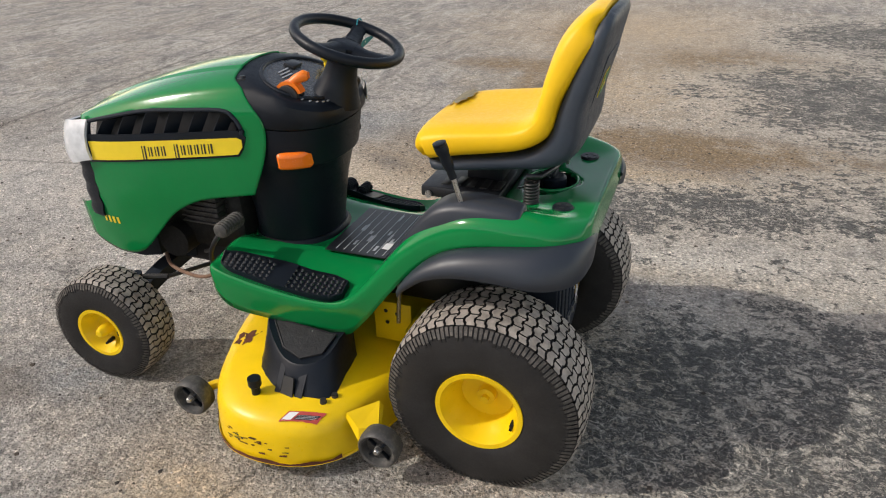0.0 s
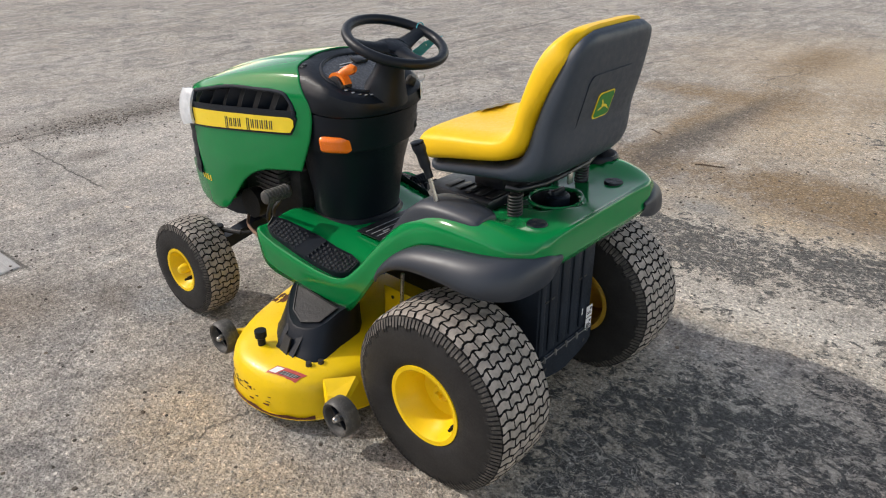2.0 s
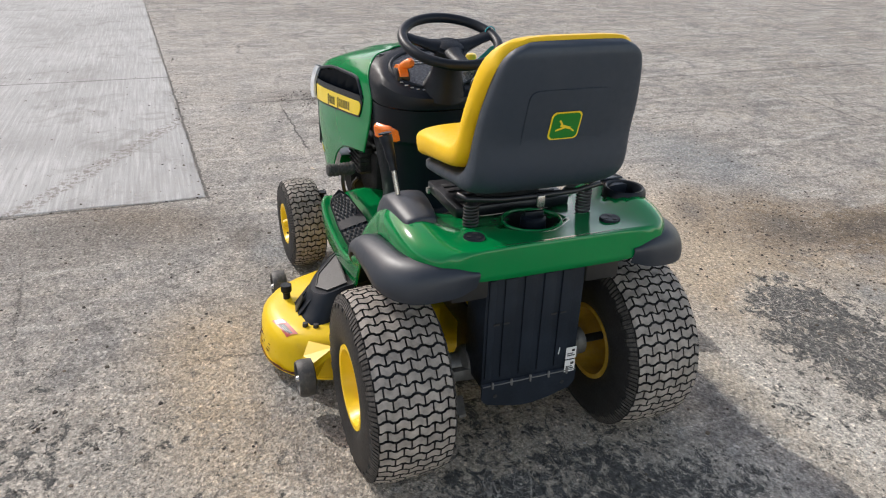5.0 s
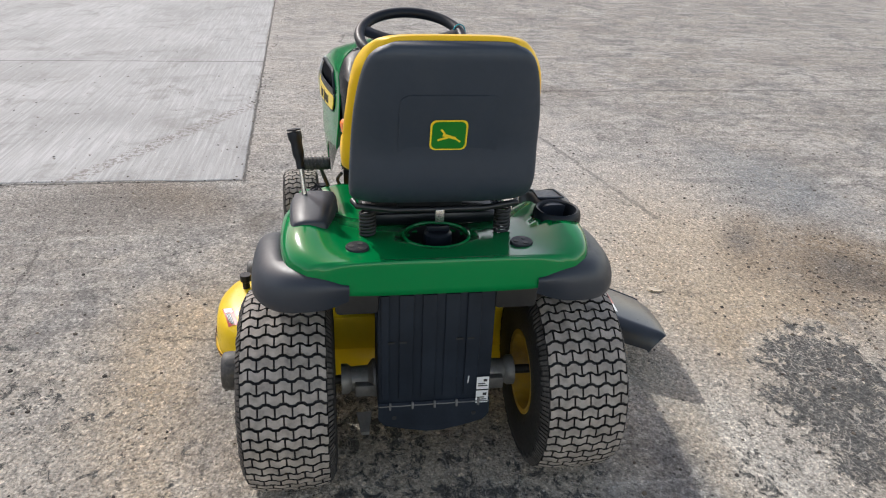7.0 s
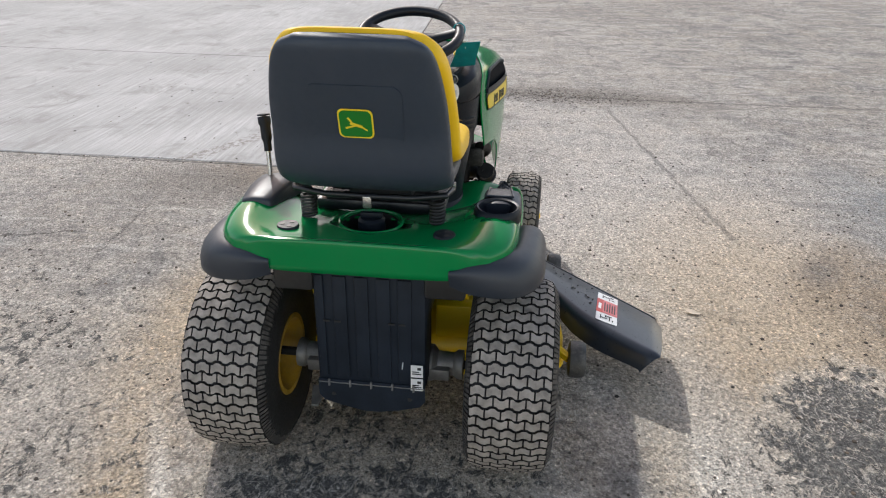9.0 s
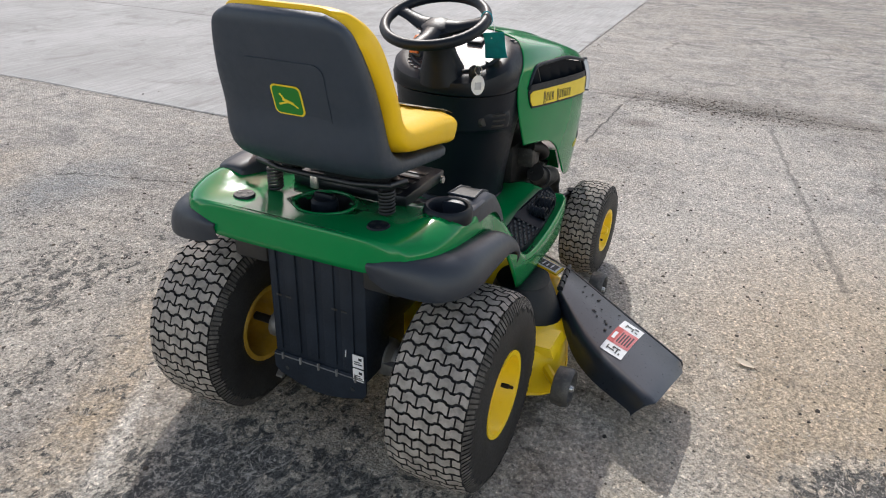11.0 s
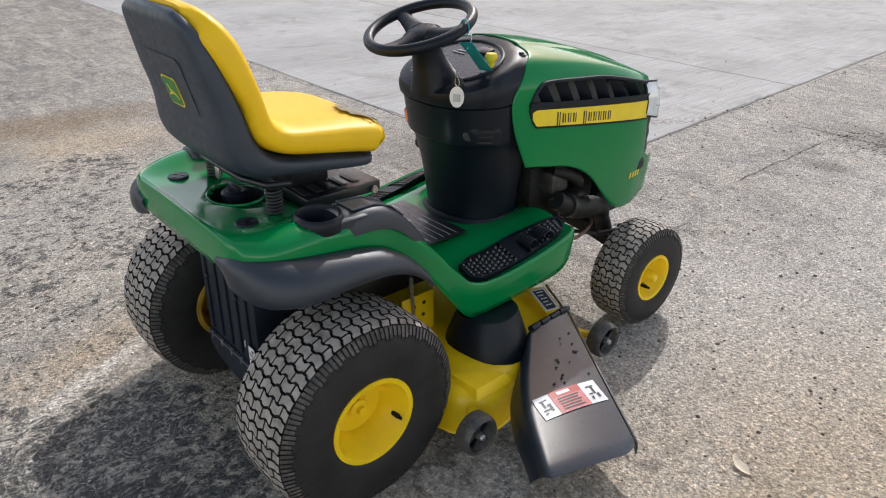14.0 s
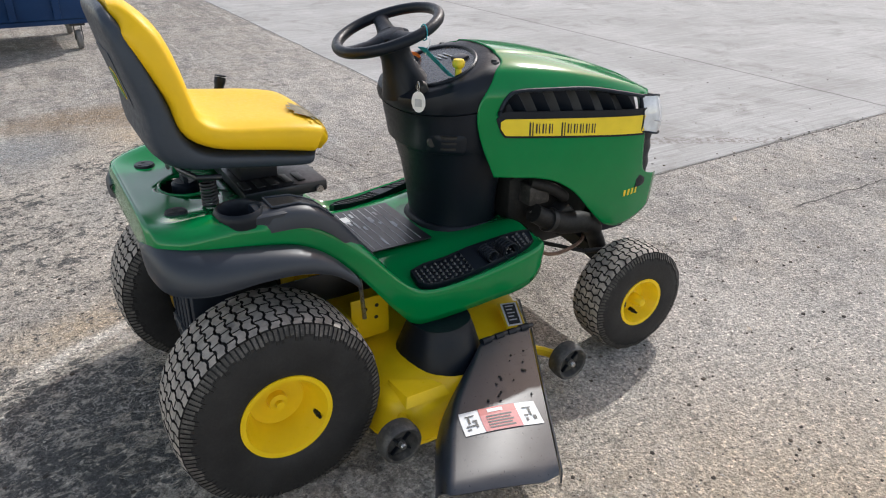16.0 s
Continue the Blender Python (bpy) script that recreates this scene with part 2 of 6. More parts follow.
def plate(corners, thick=0.0015, lift=0.0):
    """A thin flat plate on a quad, raised along its normal."""
    bm = bmesh.new()
    q = [Vector(c) for c in corners]
    nrm = (q[1] - q[0]).cross(q[3] - q[0]).normalized()
    low = [bm.verts.new(p + nrm * lift) for p in q]
    top = [bm.verts.new(p + nrm * (lift + thick)) for p in q]
    bm.faces.new(low[::-1])
    bm.faces.new(top)
    for i in range(len(q)):
        j = (i + 1) % len(q)
        bm.faces.new((low[i], low[j], top[j], top[i]))
    return bm


def quad_at(corners, u0, u1, v0, v1):
    """The part of a quad a, b, c, d between fractions along a-b (u) and along a-d (v)."""
    a, b, c, d = (Vector(p) for p in corners)

    def at(u, v):
        return (a * (1 - u) + b * u) * (1 - v) + (d * (1 - u) + c * u) * v
    return [at(u0, v0), at(u1, v0), at(u1, v1), at(u0, v1)]


# ---- ground ----
def speckle(nt, v, scale, amount):
    """Grains of their own tone: a few dark, most middling, some pale."""
    jog = nd(nt, "ShaderNodeTexNoise", Scale=scale * 1.3, Detail=2.0)
    nt.links.new(v, jog.inputs["Vector"])
    sc = nt.nodes.new("ShaderNodeVectorMath")
    sc.operation = "SCALE"
    sc.inputs["Scale"].default_value = 1.1 / scale
    nt.links.new(jog.outputs["Color"], sc.inputs[0])
    ad = nt.nodes.new("ShaderNodeVectorMath")
    nt.links.new(v, ad.inputs[0])
    nt.links.new(sc.outputs[0], ad.inputs[1])
    vo = nd(nt, "ShaderNodeTexVoronoi", Scale=scale)
    nt.links.new(ad.outputs[0], vo.inputs["Vector"])
    sep = nt.nodes.new("ShaderNodeSeparateColor")
    nt.links.new(vo.outputs["Color"], sep.inputs[0])
    return ramp(nt, sep.outputs[0], [(0.0, 1 - amount * 1.3), (0.18, 1 - amount * 0.7), (0.35, 1.0), (0.75, 1 + amount * 0.25), (0.88, 1 + amount * 0.8), (1.0, 1 + amount * 1.7)])



def ground_material(name, slab=False):
    m, nt, p = mat_base(name)
    v = coords(nt)
    sep = nt.nodes.new("ShaderNodeSeparateXYZ")
    nt.links.new(v, sep.inputs[0])
    X, Y = sep.outputs["X"], sep.outputs["Y"]
    n_big = noise_tex(nt, v, 0.9, 6, 0.6, 0.4)
    n_mid = noise_tex(nt, v, 5.0, 6, 0.65, 0.3)
    n_grit = noise_tex(nt, v, 260, 3, 0.7)
    wob = mathn(nt, "MULTIPLY", mathn(nt, "SUBTRACT", n_mid, 0.5), 1.3)

    def blob(cx, cy, rx, ry, soft=0.35, turn=0.0):
        dx, dy = mathn(nt, "SUBTRACT", X, cx), mathn(nt, "SUBTRACT", Y, cy)
        c, s = math.cos(radians(turn)), math.sin(radians(turn))
        ex = mathn(nt, "DIVIDE", mathn(nt, "ADD", mathn(nt, "MULTIPLY", dx, c), mathn(nt, "MULTIPLY", dy, s)), rx)
        ey = mathn(nt, "DIVIDE", mathn(nt, "SUBTRACT", mathn(nt, "MULTIPLY", dy, c), mathn(nt, "MULTIPLY", dx, s)), ry)
        d = mathn(nt, "SQRT", mathn(nt, "ADD", mathn(nt, "MULTIPLY", ex, ex), mathn(nt, "MULTIPLY", ey, ey)))
        d = mathn(nt, "ADD", d, wob)
        return mathn(nt, "MULTIPLY", mathn(nt, "SUBTRACT", 1 + soft, d), 1 / (2 * soft), True)

    if slab:
        base = ramp(nt, n_big, [(0.35, (0.38, 0.375, 0.36)), (0.65, (0.52, 0.515, 0.50))])
        # broom strokes across the slab
        mp = nd(nt, "ShaderNodeMapping")
        mp.inputs["Scale"].default_value = (0.30, 9.0, 1.0)
        mp.inputs["Rotation"].default_value = (0, 0, radians(9))
        nt.links.new(v, mp.inputs["Vector"])
        stroke = noise_tex(nt, mp.outputs[0], 6, 5, 0.7)
        base = mixc(nt, ramp(nt, stroke, [(0.44, 0.0), (0.62, 0.6)]), base, (0.31, 0.303, 0.288))
        base = mixc(nt, ramp(nt, stroke, [(0.34, 0.6), (0.45, 0.0)]), base, (0.58, 0.575, 0.56))
        stain = ramp(nt, noise_tex(nt, v, 2.2, 8, 0.75, 1.0), [(0.52, 0.0), (0.64, 0.55)])
        base = mixc(nt, stain, base, (0.25, 0.24, 0.22))
        # a tyre's dirty track and a sawn joint
        trk = mathn(nt, "ABSOLUTE", mathn(nt, "SUBTRACT", mathn(nt, "ADD", Y, mathn(nt, "MULTIPLY", X, 0.55)), 2.72))
        trk = mathn(nt, "MULTIPLY", ramp(nt, trk, [(0.04, 0.8), (0.09, 0.0)]), ramp(nt, noise_tex(nt, v, 30, 5, 0.75), [(0.48, 0.0), (0.56, 1.0)]))
        base = mixc(nt, trk, base, (0.20, 0.175, 0.15))
        jnt = mathn(nt, "ABSOLUTE", mathn(nt, "SUBTRACT", mathn(nt, "ADD", X, mathn(nt, "MULTIPLY", mathn(nt, "SUBTRACT", n_mid, 0.5), 0.04)), 4.95))
        base = mixc(nt, ramp(nt, jnt, [(0.006, 0.8), (0.014, 0.0)]), base, (0.12, 0.115, 0.105))
        col = mixc(nt, ramp(nt, n_grit, [(0.35, 0.25), (0.6, 0.0)]), base, (0.15, 0.14, 0.13))
        h = mathn(nt, "ADD", mathn(nt, "MULTIPLY", stroke, 0.6), mathn(nt, "MULTIPLY", n_grit, 0.25))
        bump(nt, p, h, 0.45, 0.004)
    else:
        # old beige concrete, its tone drifting slowly
        base = ramp(nt, n_big, [(0.30, (0.265, 0.240, 0.208)), (0.50, (0.350, 0.322, 0.282)), (0.70, (0.445, 0.416, 0.372))])
        drift = noise_tex(nt, v, 3.0, 6, 0.62, 0.8)
        base = mixc(nt, ramp(nt, drift, [(0.36, 0.85), (0.49, 0.0)]), base, (0.205, 0.197, 0.186))
        base = mixc(nt, ramp(nt, drift, [(0.54, 0.0), (0.66, 0.5)]), base, (0.44, 0.385, 0.31))
        tone = noise_tex(nt, v, 17, 5, 0.62, 0.6)
        base = mixc(nt, ramp(nt, tone, [(0.38, 0.6), (0.49, 0.0)]), base, (0.175, 0.166, 0.155))
        base = mixc(nt, ramp(nt, tone, [(0.52, 0.0), (0.62, 0.4)]), base, (0.51, 0.48, 0.435))
        # scrapes left by dragged loads
        drag = nd(nt, "ShaderNodeMapping")
        drag.inputs["Scale"].default_value = (3.6, 0.8, 1.0)
        drag.inputs["Rotation"].default_value = (0, 0, radians(18))
        nt.links.new(v, drag.inputs["Vector"])
        scrape = noise_tex(nt, drag.outputs[0], 2.6, 6, 0.64, 0.6)
        base = mixc(nt, ramp(nt, scrape, [(0.36, 0.7), (0.45, 0.0)]), base, (0.20, 0.188, 0.172))
        base = mixc(nt, ramp(nt, scrape, [(0.55, 0.0), (0.64, 0.65)]), base, (0.50, 0.475, 0.43))
        for key, paint, amount in (("sand", (0.47, 0.375, 0.255), 0.9), ("brown", (0.24, 0.172, 0.098), 0.9), ("damp", (0.115, 0.098, 0.08), 0.9), ("pale", (0.56, 0.525, 0.47), 0.6), ("cement", (0.25, 0.262, 0.262), 0.75), ("chalk", (0.66, 0.62, 0.55), 1.0)):
            for z in ZONES[key]:
                patch = mathn(nt, "MULTIPLY", blob(*z), amount)
                patch = mathn(nt, "MULTIPLY", patch, ramp(nt, noise_tex(nt, v, 24, 7, 0.72, 0.5), [(0.36, 0.35), (0.52, 1.0)]))
                base = mixc(nt, patch, base, paint)
        # flecked remains of a tarry coat: the share of dark grows towards the middle of each zone
        mp = nd(nt, "ShaderNodeMapping")
        mp.inputs["Scale"].default_value = (1.0, 1.25, 1.0)
        mp.inputs["Rotation"].default_value = (0, 0, radians(-28))
        nt.links.new(v, mp.inputs["Vector"])
        share = None
        for z in ZONES["tar"]:
            one = mathn(nt, "MULTIPLY", blob(*z[1:]), z[0])
            share = one if share is None else mathn(nt, "MAXIMUM", share, one)
        ragged_n = mathn(nt, "SUBTRACT", noise_tex(nt, mp.outputs[0], 17, 10, 0.76, 0.6), 0.5)
        broad_n = mathn(nt, "SUBTRACT", noise_tex(nt, mp.outputs[0], 2.6, 5, 0.6, 0.5), 0.5)
        fleck = mathn(nt, "ADD", mathn(nt, "ADD", mathn(nt, "MULTIPLY", ragged_n, 3.8), mathn(nt, "MULTIPLY", broad_n, 1.1)), 0.5)
        dark = ramp(nt, mathn(nt, "ADD", mathn(nt, "SUBTRACT", share, fleck), 0.5), [(0.42, 0.0), (0.56, 1.0)])
        dark = mathn(nt, "MULTIPLY", dark, ramp(nt, share, [(0.04, 0.0), (0.16, 1.0)]))
        crust = mixc(nt, ramp(nt, share, [(0.08, 0.0), (0.30, 0.6)]), base, (0.50, 0.455, 0.385))
        tar = ramp(nt, noise_tex(nt, v, 60, 7, 0.78, 0.4), [(0.36, (0.040, 0.041, 0.040)), (0.52, (0.085, 0.086, 0.082)), (0.66, (0.17, 0.162, 0.148))])
        hold = ramp(nt, noise_tex(nt, v, 3.6, 6, 0.7, 0.6), [(0.42, 0.0), (0.52, 1.0)])
        for scale, thin, paint in ((4.5, 0.008, (0.50, 0.46, 0.40)), (11, 0.013, (0.46, 0.42, 0.365)), (26, 0.017, (0.36, 0.33, 0.29))):
            line = mathn(nt, "ABSOLUTE", mathn(nt, "SUBTRACT", noise_tex(nt, mp.outputs[0], scale, 3, 0.55, 1.2), 0.5))
            broken = ramp(nt, noise_tex(nt, v, scale * 6, 4, 0.7), [(0.42, 0.25), (0.52, 1.0)])
            tar = mixc(nt, mathn(nt, "MULTIPLY", mathn(nt, "MULTIPLY", ramp(nt, line, [(thin * 0.7, 0.9), (thin * 1.3, 0.0)]), hold), broken), tar, paint)
        col = mixc(nt, mathn(nt, "MULTIPLY", dark, 0.95), crust, tar)
        # grit of every tone, dark pits
        grit = noise_tex(nt, v, 85, 3, 0.65)
        col = mixc(nt, 1.0, col, ramp(nt, grit, [(0.30, 0.50), (0.44, 0.88), (0.56, 1.07), (0.70, 1.5)]), "MULTIPLY")
        col = mixc(nt, 1.0, col, speckle(nt, v, 95, 0.25), "MULTIPLY")
        col = mixc(nt, 1.0, col, speckle(nt, v, 210, 0.20), "MULTIPLY")
        pit = nd(nt, "ShaderNodeTexVoronoi", Scale=34.0)
        nt.links.new(v, pit.inputs["Vector"])
        psel = nt.nodes.new("ShaderNodeSeparateColor")
        nt.links.new(pit.outputs["Color"], psel.inputs[0])
        pits = mathn(nt, "MULTIPLY", ramp(nt, pit.outputs["Distance"], [(0.10, 1.0), (0.20, 0.0)]), ramp(nt, psel.outputs[0], [(0.74, 0.0), (0.80, 0.9)]))
        col = mixc(nt, pits, col, (0.075, 0.068, 0.060))
        # hairline cracks, and a few longer ones
        vo = nd(nt, "ShaderNodeTexVoronoi", Scale=0.75)
        vo.feature = "DISTANCE_TO_EDGE"
        warp = nt.nodes.new("ShaderNodeVectorMath")
        warp.operation = "ADD"
        wn2 = nd(nt, "ShaderNodeTexNoise", Scale=3.0, Detail=6.0, Roughness=0.7)
        nt.links.new(v, wn2.inputs["Vector"])
        sc = nt.nodes.new("ShaderNodeVectorMath")
        sc.operation = "SCALE"
        sc.inputs["Scale"].default_value = 0.35
        nt.links.new(wn2.outputs["Color"], sc.inputs[0])
        nt.links.new(v, warp.inputs[0])
        nt.links.new(sc.outputs[0], warp.inputs[1])
        nt.links.new(warp.outputs[0], vo.inputs["Vector"])
        crack = ramp(nt, vo.outputs["Distance"], [(0.0, 0.7), (0.010, 0.0)])
        crack = mathn(nt, "MULTIPLY", crack, ramp(nt, n_big, [(0.48, 0.0), (0.62, 1.0)]))
        sway = mathn(nt, "MULTIPLY", mathn(nt, "SUBTRACT", noise_tex(nt, v, 7.0, 6, 0.7), 0.5), 0.16)
        for x0, y0, x1, y1, wide, depth, bend in CRACKS:
            ln = math.hypot(x1 - x0, y1 - y0)
            ux, uy = (x1 - x0) / ln, (y1 - y0) / ln
            dx, dy = mathn(nt, "SUBTRACT", X, x0), mathn(nt, "SUBTRACT", Y, y0)
            al = mathn(nt, "ADD", mathn(nt, "MULTIPLY", dx, ux), mathn(nt, "MULTIPLY", dy, uy))
            ac = mathn(nt, "SUBTRACT", mathn(nt, "MULTIPLY", dy, ux), mathn(nt, "MULTIPLY", dx, uy))
            ac = mathn(nt, "ABSOLUTE", mathn(nt, "ADD", ac, mathn(nt, "MULTIPLY", sway, bend)))
            end = mathn(nt, "ABSOLUTE", mathn(nt, "SUBTRACT", al, ln / 2))
            line = mathn(nt, "MULTIPLY", mathn(nt, "MULTIPLY", mathn(nt, "SUBTRACT", wide * 1.6, ac), 1 / wide, True), mathn(nt, "MULTIPLY", mathn(nt, "SUBTRACT", ln / 2 + 0.04, end), 12.0, True))
            crack = mathn(nt, "MAXIMUM", crack, mathn(nt, "MULTIPLY", line, depth))
        col = mixc(nt, crack, col, (0.07, 0.065, 0.06))
        grain = noise_tex(nt, v, 95, 5, 0.72)
        peb = nd(nt, "ShaderNodeTexVoronoi", Scale=105.0)
        nt.links.new(v, peb.inputs["Vector"])
        peb_h = ramp(nt, peb.outputs["Distance"], [(0.0, 1.0), (0.25, 0.85), (0.55, 0.0)])
        h = mathn(nt, "ADD", mathn(nt, "ADD", mathn(nt, "MULTIPLY", grain, 1.0), mathn(nt, "MULTIPLY", grit, 0.4)), mathn(nt, "MULTIPLY", peb_h, mathn(nt, "SUBTRACT", 0.36, mathn(nt, "MULTIPLY", dark, 0.22))))
        h = mathn(nt, "SUBTRACT", h, mathn(nt, "MULTIPLY", mathn(nt, "ADD", crack, pits), 0.8))
        h = mathn(nt, "SUBTRACT", h, mathn(nt, "MULTIPLY", dark, 0.16))
        bump(nt, p, h, 1.0, 0.009)
    nt.links.new(col, p.inputs["Base Color"])
    p.inputs["Roughness"].default_value = 0.88
    p.inputs["Specular IOR Level"].default_value = 0.35
    return m


# centre x, y, radius x, y, softness, turn
# (tar zones begin with the share of dark)
ZONES = {
    # real tar; the first zone also paints the mower's shadow darker
    "tar": [(0.64, -0.50, 0.02, 0.42, 0.40, 0.25, 28), (0.70, -1.20, -0.12, 1.00, 0.58, 0.30), (0.82, -1.9, 0.15, 1.2, 0.9, 0.5), (0.36, -0.35, 1.55, 0.95, 0.85, 0.6), (0.40, 0.1, 2.3, 0.5, 0.35, 0.6), (0.34, 0.10, 0.0, 0.45, 0.40, 0.6), (0.26, -0.9, -0.98, 1.1, 0.24, 0.4),
            (0.74, 0.02, -1.36, 0.42, 0.28, 0.25, -6), (0.66, -0.55, -1.45, 0.75, 0.30, 0.5, 6), (0.52, -1.3, -1.75, 0.6, 0.4, 0.6), (0.80, -1.7, -3.5, 1.3, 1.0, 0.5), (0.75, -1.9, -5.6, 1.0, 0.9, 0.5)],
    "sand": [(-0.35, -0.86, 0.75, 0.10, 0.5, 3), (1.1, -0.95, 0.6, 0.30, 0.7), (-0.15, 0.10, 0.16, 0.12, 0.7), (0.72, -1.12, 0.70, 0.34, 0.6), (0.9, -1.4, 0.5, 0.2, 0.6), (-0.1, -1.78, 0.8, 0.16, 0.6), (0.35, 2.75, 0.45, 0.35, 0.6), (-0.35, 0.62, 0.40, 0.10, 0.7, 20), (1.2, -1.35, 0.7, 0.3, 0.7), (0.35, 0.80, 0.35, 0.15, 0.7), (0.72, 0.72, 0.2, 0.2, 0.8), (0.0, 0.0, 0.42, 0.40, 0.7), (0.0, -3.4, 0.9, 0.8, 0.7), (0.3, -5.6, 1.2, 1.2, 0.8)],
    "brown": [(0.62, -3.95, 0.26, 0.55, 0.6), (0.84, -5.6, 0.25, 0.8, 0.6), (-0.25, -2.25, 0.55, 0.22, 0.5, -8), (0.85, -3.0, 0.10, 0.75, 0.6, 2), (0.25, 3.3, 0.7, 0.25, 0.5), (1.9, 1.05, 0.35, 0.16, 0.6, 60), (-0.60, -2.25, 1.0, 0.32, 0.4, 4), (-0.70, -4.4, 0.8, 0.40, 0.5), (1.16, -3.9, 0.4, 0.2, 0.6), (0.98, -1.85, 0.42, 0.18, 0.6, -35), (1.15, -1.62, 0.35, 0.13, 0.6, -30), (0.75, -2.2, 0.3, 0.25, 0.6)],
    "damp": [(0.70, -3.3, 0.08, 0.8, 0.7, -4), (0.72, -2.6, 0.14, 0.7, 0.6, -6), (4.0, -0.75, 0.24, 0.85, 0.5, -6), (3.3, -0.15, 0.10, 0.12, 0.5), (1.8, 1.25, 0.28, 0.5, 0.7), (0.90, -1.92, 0.14, 0.12, 0.8), (1.2, -1.6, 0.12, 0.06, 0.7, -30), (1.55, 0.55, 0.14, 0.09, 0.5)],
    "pale": [(2.2, -1.0, 1.2, 0.7, 0.8), (1.3, -0.6, 0.6, 0.3, 0.8), (5.0, 3.0, 3.0, 3.0, 0.9), (-0.5, -0.88, 0.8, 0.10, 0.5, 3), (-0.4, -1.0, 0.8, 0.12, 0.6, 3)],
    "chalk": [(-0.45, 0.445, 0.40, 0.030, 0.5, 28), (0.03, -1.54, 0.14, 0.028, 0.5, -34), (-0.35, -0.93, 0.35, 0.05, 0.6, 4)],
    "cement": [(-0.05, 1.75, 0.35, 0.28, 0.5), (0.75, 2.1, 0.4, 0.2, 0.5), (-0.45, 2.7, 0.4, 0.3, 0.5), (1.9, -2.2, 0.5, 0.25, 0.7), (0.2, -1.75, 0.2, 0.1, 0.6), (1.34, 0.46, 0.16, 0.10, 0.6), (0.55, 0.52, 0.26, 0.12, 0.7)],
}
# start x, y, end x, y, half width, darkness, sway
CRACKS = [(2.2, -3.8, 1.85, -4.9, 0.006, 0.7, 1.0), (3.5, -4.2, 2.0, -3.95, 0.006, 0.7, 1.0), (2.72, 0.05, 3.70, 0.05, 0.005, 0.8, 0.5), (0.63, 0.86, 0.55, 0.50, 0.004, 0.6, 1.0), (1.25, 1.30, 1.20, 1.05, 0.004, 0.6, 1.0),
          (0.62, -1.75, 0.58, -2.3, 0.004, 0.6, 1.0), (2.075, 0.68, 2.07, 3.2, 0.007, 0.75, 0.25), (2.07, 3.2, 2.07, 6.5, 0.005, 0.4, 0.25), (2.05, 0.690, 9.0, 0.935, 0.007, 0.75, 0.25),
          (3.60, -0.93, 1.42, -1.32, 0.011, 0.42, 0.45), (3.93, 0.3, 3.93, -6.5, 0.016, 0.5, 0.6), (0.90, 2.30, 1.12, 1.60, 0.005, 0.7, 1.0), (1.36, 1.44, 0.90, 1.40, 0.004, 0.55, 1.0)]
GROUND_MAT = ground_material("worn_concrete")
SLAB_MAT = ground_material("broomed_concrete", True)


def build_ground():
    bm = bmesh.new()
    n = 24
    rows = []
    radii = [0.0, 4.0, 12.0, 60.0, 400.0, 2500.0]
    centre = bm.verts.new((0, 0, 0))
    for r in radii[1:]:
        rows.append([bm.verts.new((r * math.cos(k / n * math.tau), r * math.sin(k / n * math.tau), 0)) for k in range(n)])
    for k in range(n):
        bm.faces.new((centre, rows[0][k], rows[0][(k + 1) % n]))
    for a, b in zip(rows, rows[1:]):
        for k in range(n):
            bm.faces.new((a[k], b[k], b[(k + 1) % n], a[(k + 1) % n]))
    g = part("ground", bm, GROUND_MAT, None, smooth=0)
    tagged(g, "worn grey concrete yard with tarry stains and sand", "ground", kind="structure")


def build_slab():
    """The newer, paler slab, cast against the old yard, with its own edge."""
    bm = bmesh.new()
    rnd = random.Random(4)
    edge_a = [(2.09 + i * 0.25, 0.705 + (i * 0.25) * 0.035 + rnd.uniform(-0.008, 0.008)) for i in range(0, 41)]
    edge_b = [(2.09 + rnd.uniform(-0.010, 0.010), 0.705 + i * 0.25) for i in range(40, 0, -1)]
    out = edge_a + [(12.1, 10.7)] + edge_b
    low = [bm.verts.new((x, y, -0.05)) for x, y in out]
    mid = [bm.verts.new((x, y, 0.001)) for x, y in out]
    cx, cy = 6.5, 5.5
    top = [bm.verts.new((x + (cx - x) * 0.0015, y + (cy - y) * 0.0015, 0.0045)) for x, y in out]
    for a, b in ((low, mid), (mid, top)):
        for i in range(len(out)):
            j = (i + 1) % len(out)
            bm.faces.new((a[i], a[j], b[j], b[i]))
    bm.faces.new(top)
    s = part("pavement", bm, SLAB_MAT, None, smooth=0)
    tagged(s, "pale broom-finished concrete slab beside the worn yard", "concrete slab", kind="structure")


build_ground()
build_slab()

# unseen wall added on the sun's side to block the low sky
WALL_GREY = surface("wall_plaster", (0.16, 0.175, 0.165), 0.85, vary=0.2, scale=0.6, grain=0.3, grain_scale=40)
turn = Matrix.Rotation(math.atan2(0.48, 0.87), 3, "Z")
added_wall = part("unseen_wall", box((24.0, 13.2, 3.2), (0.30, 70.0, 6.5), turn, 0.02), WALL_GREY, None, smooth=0)
tagged(added_wall, "plain grey wall added out of view to block the low sky", "wall", kind="structure")


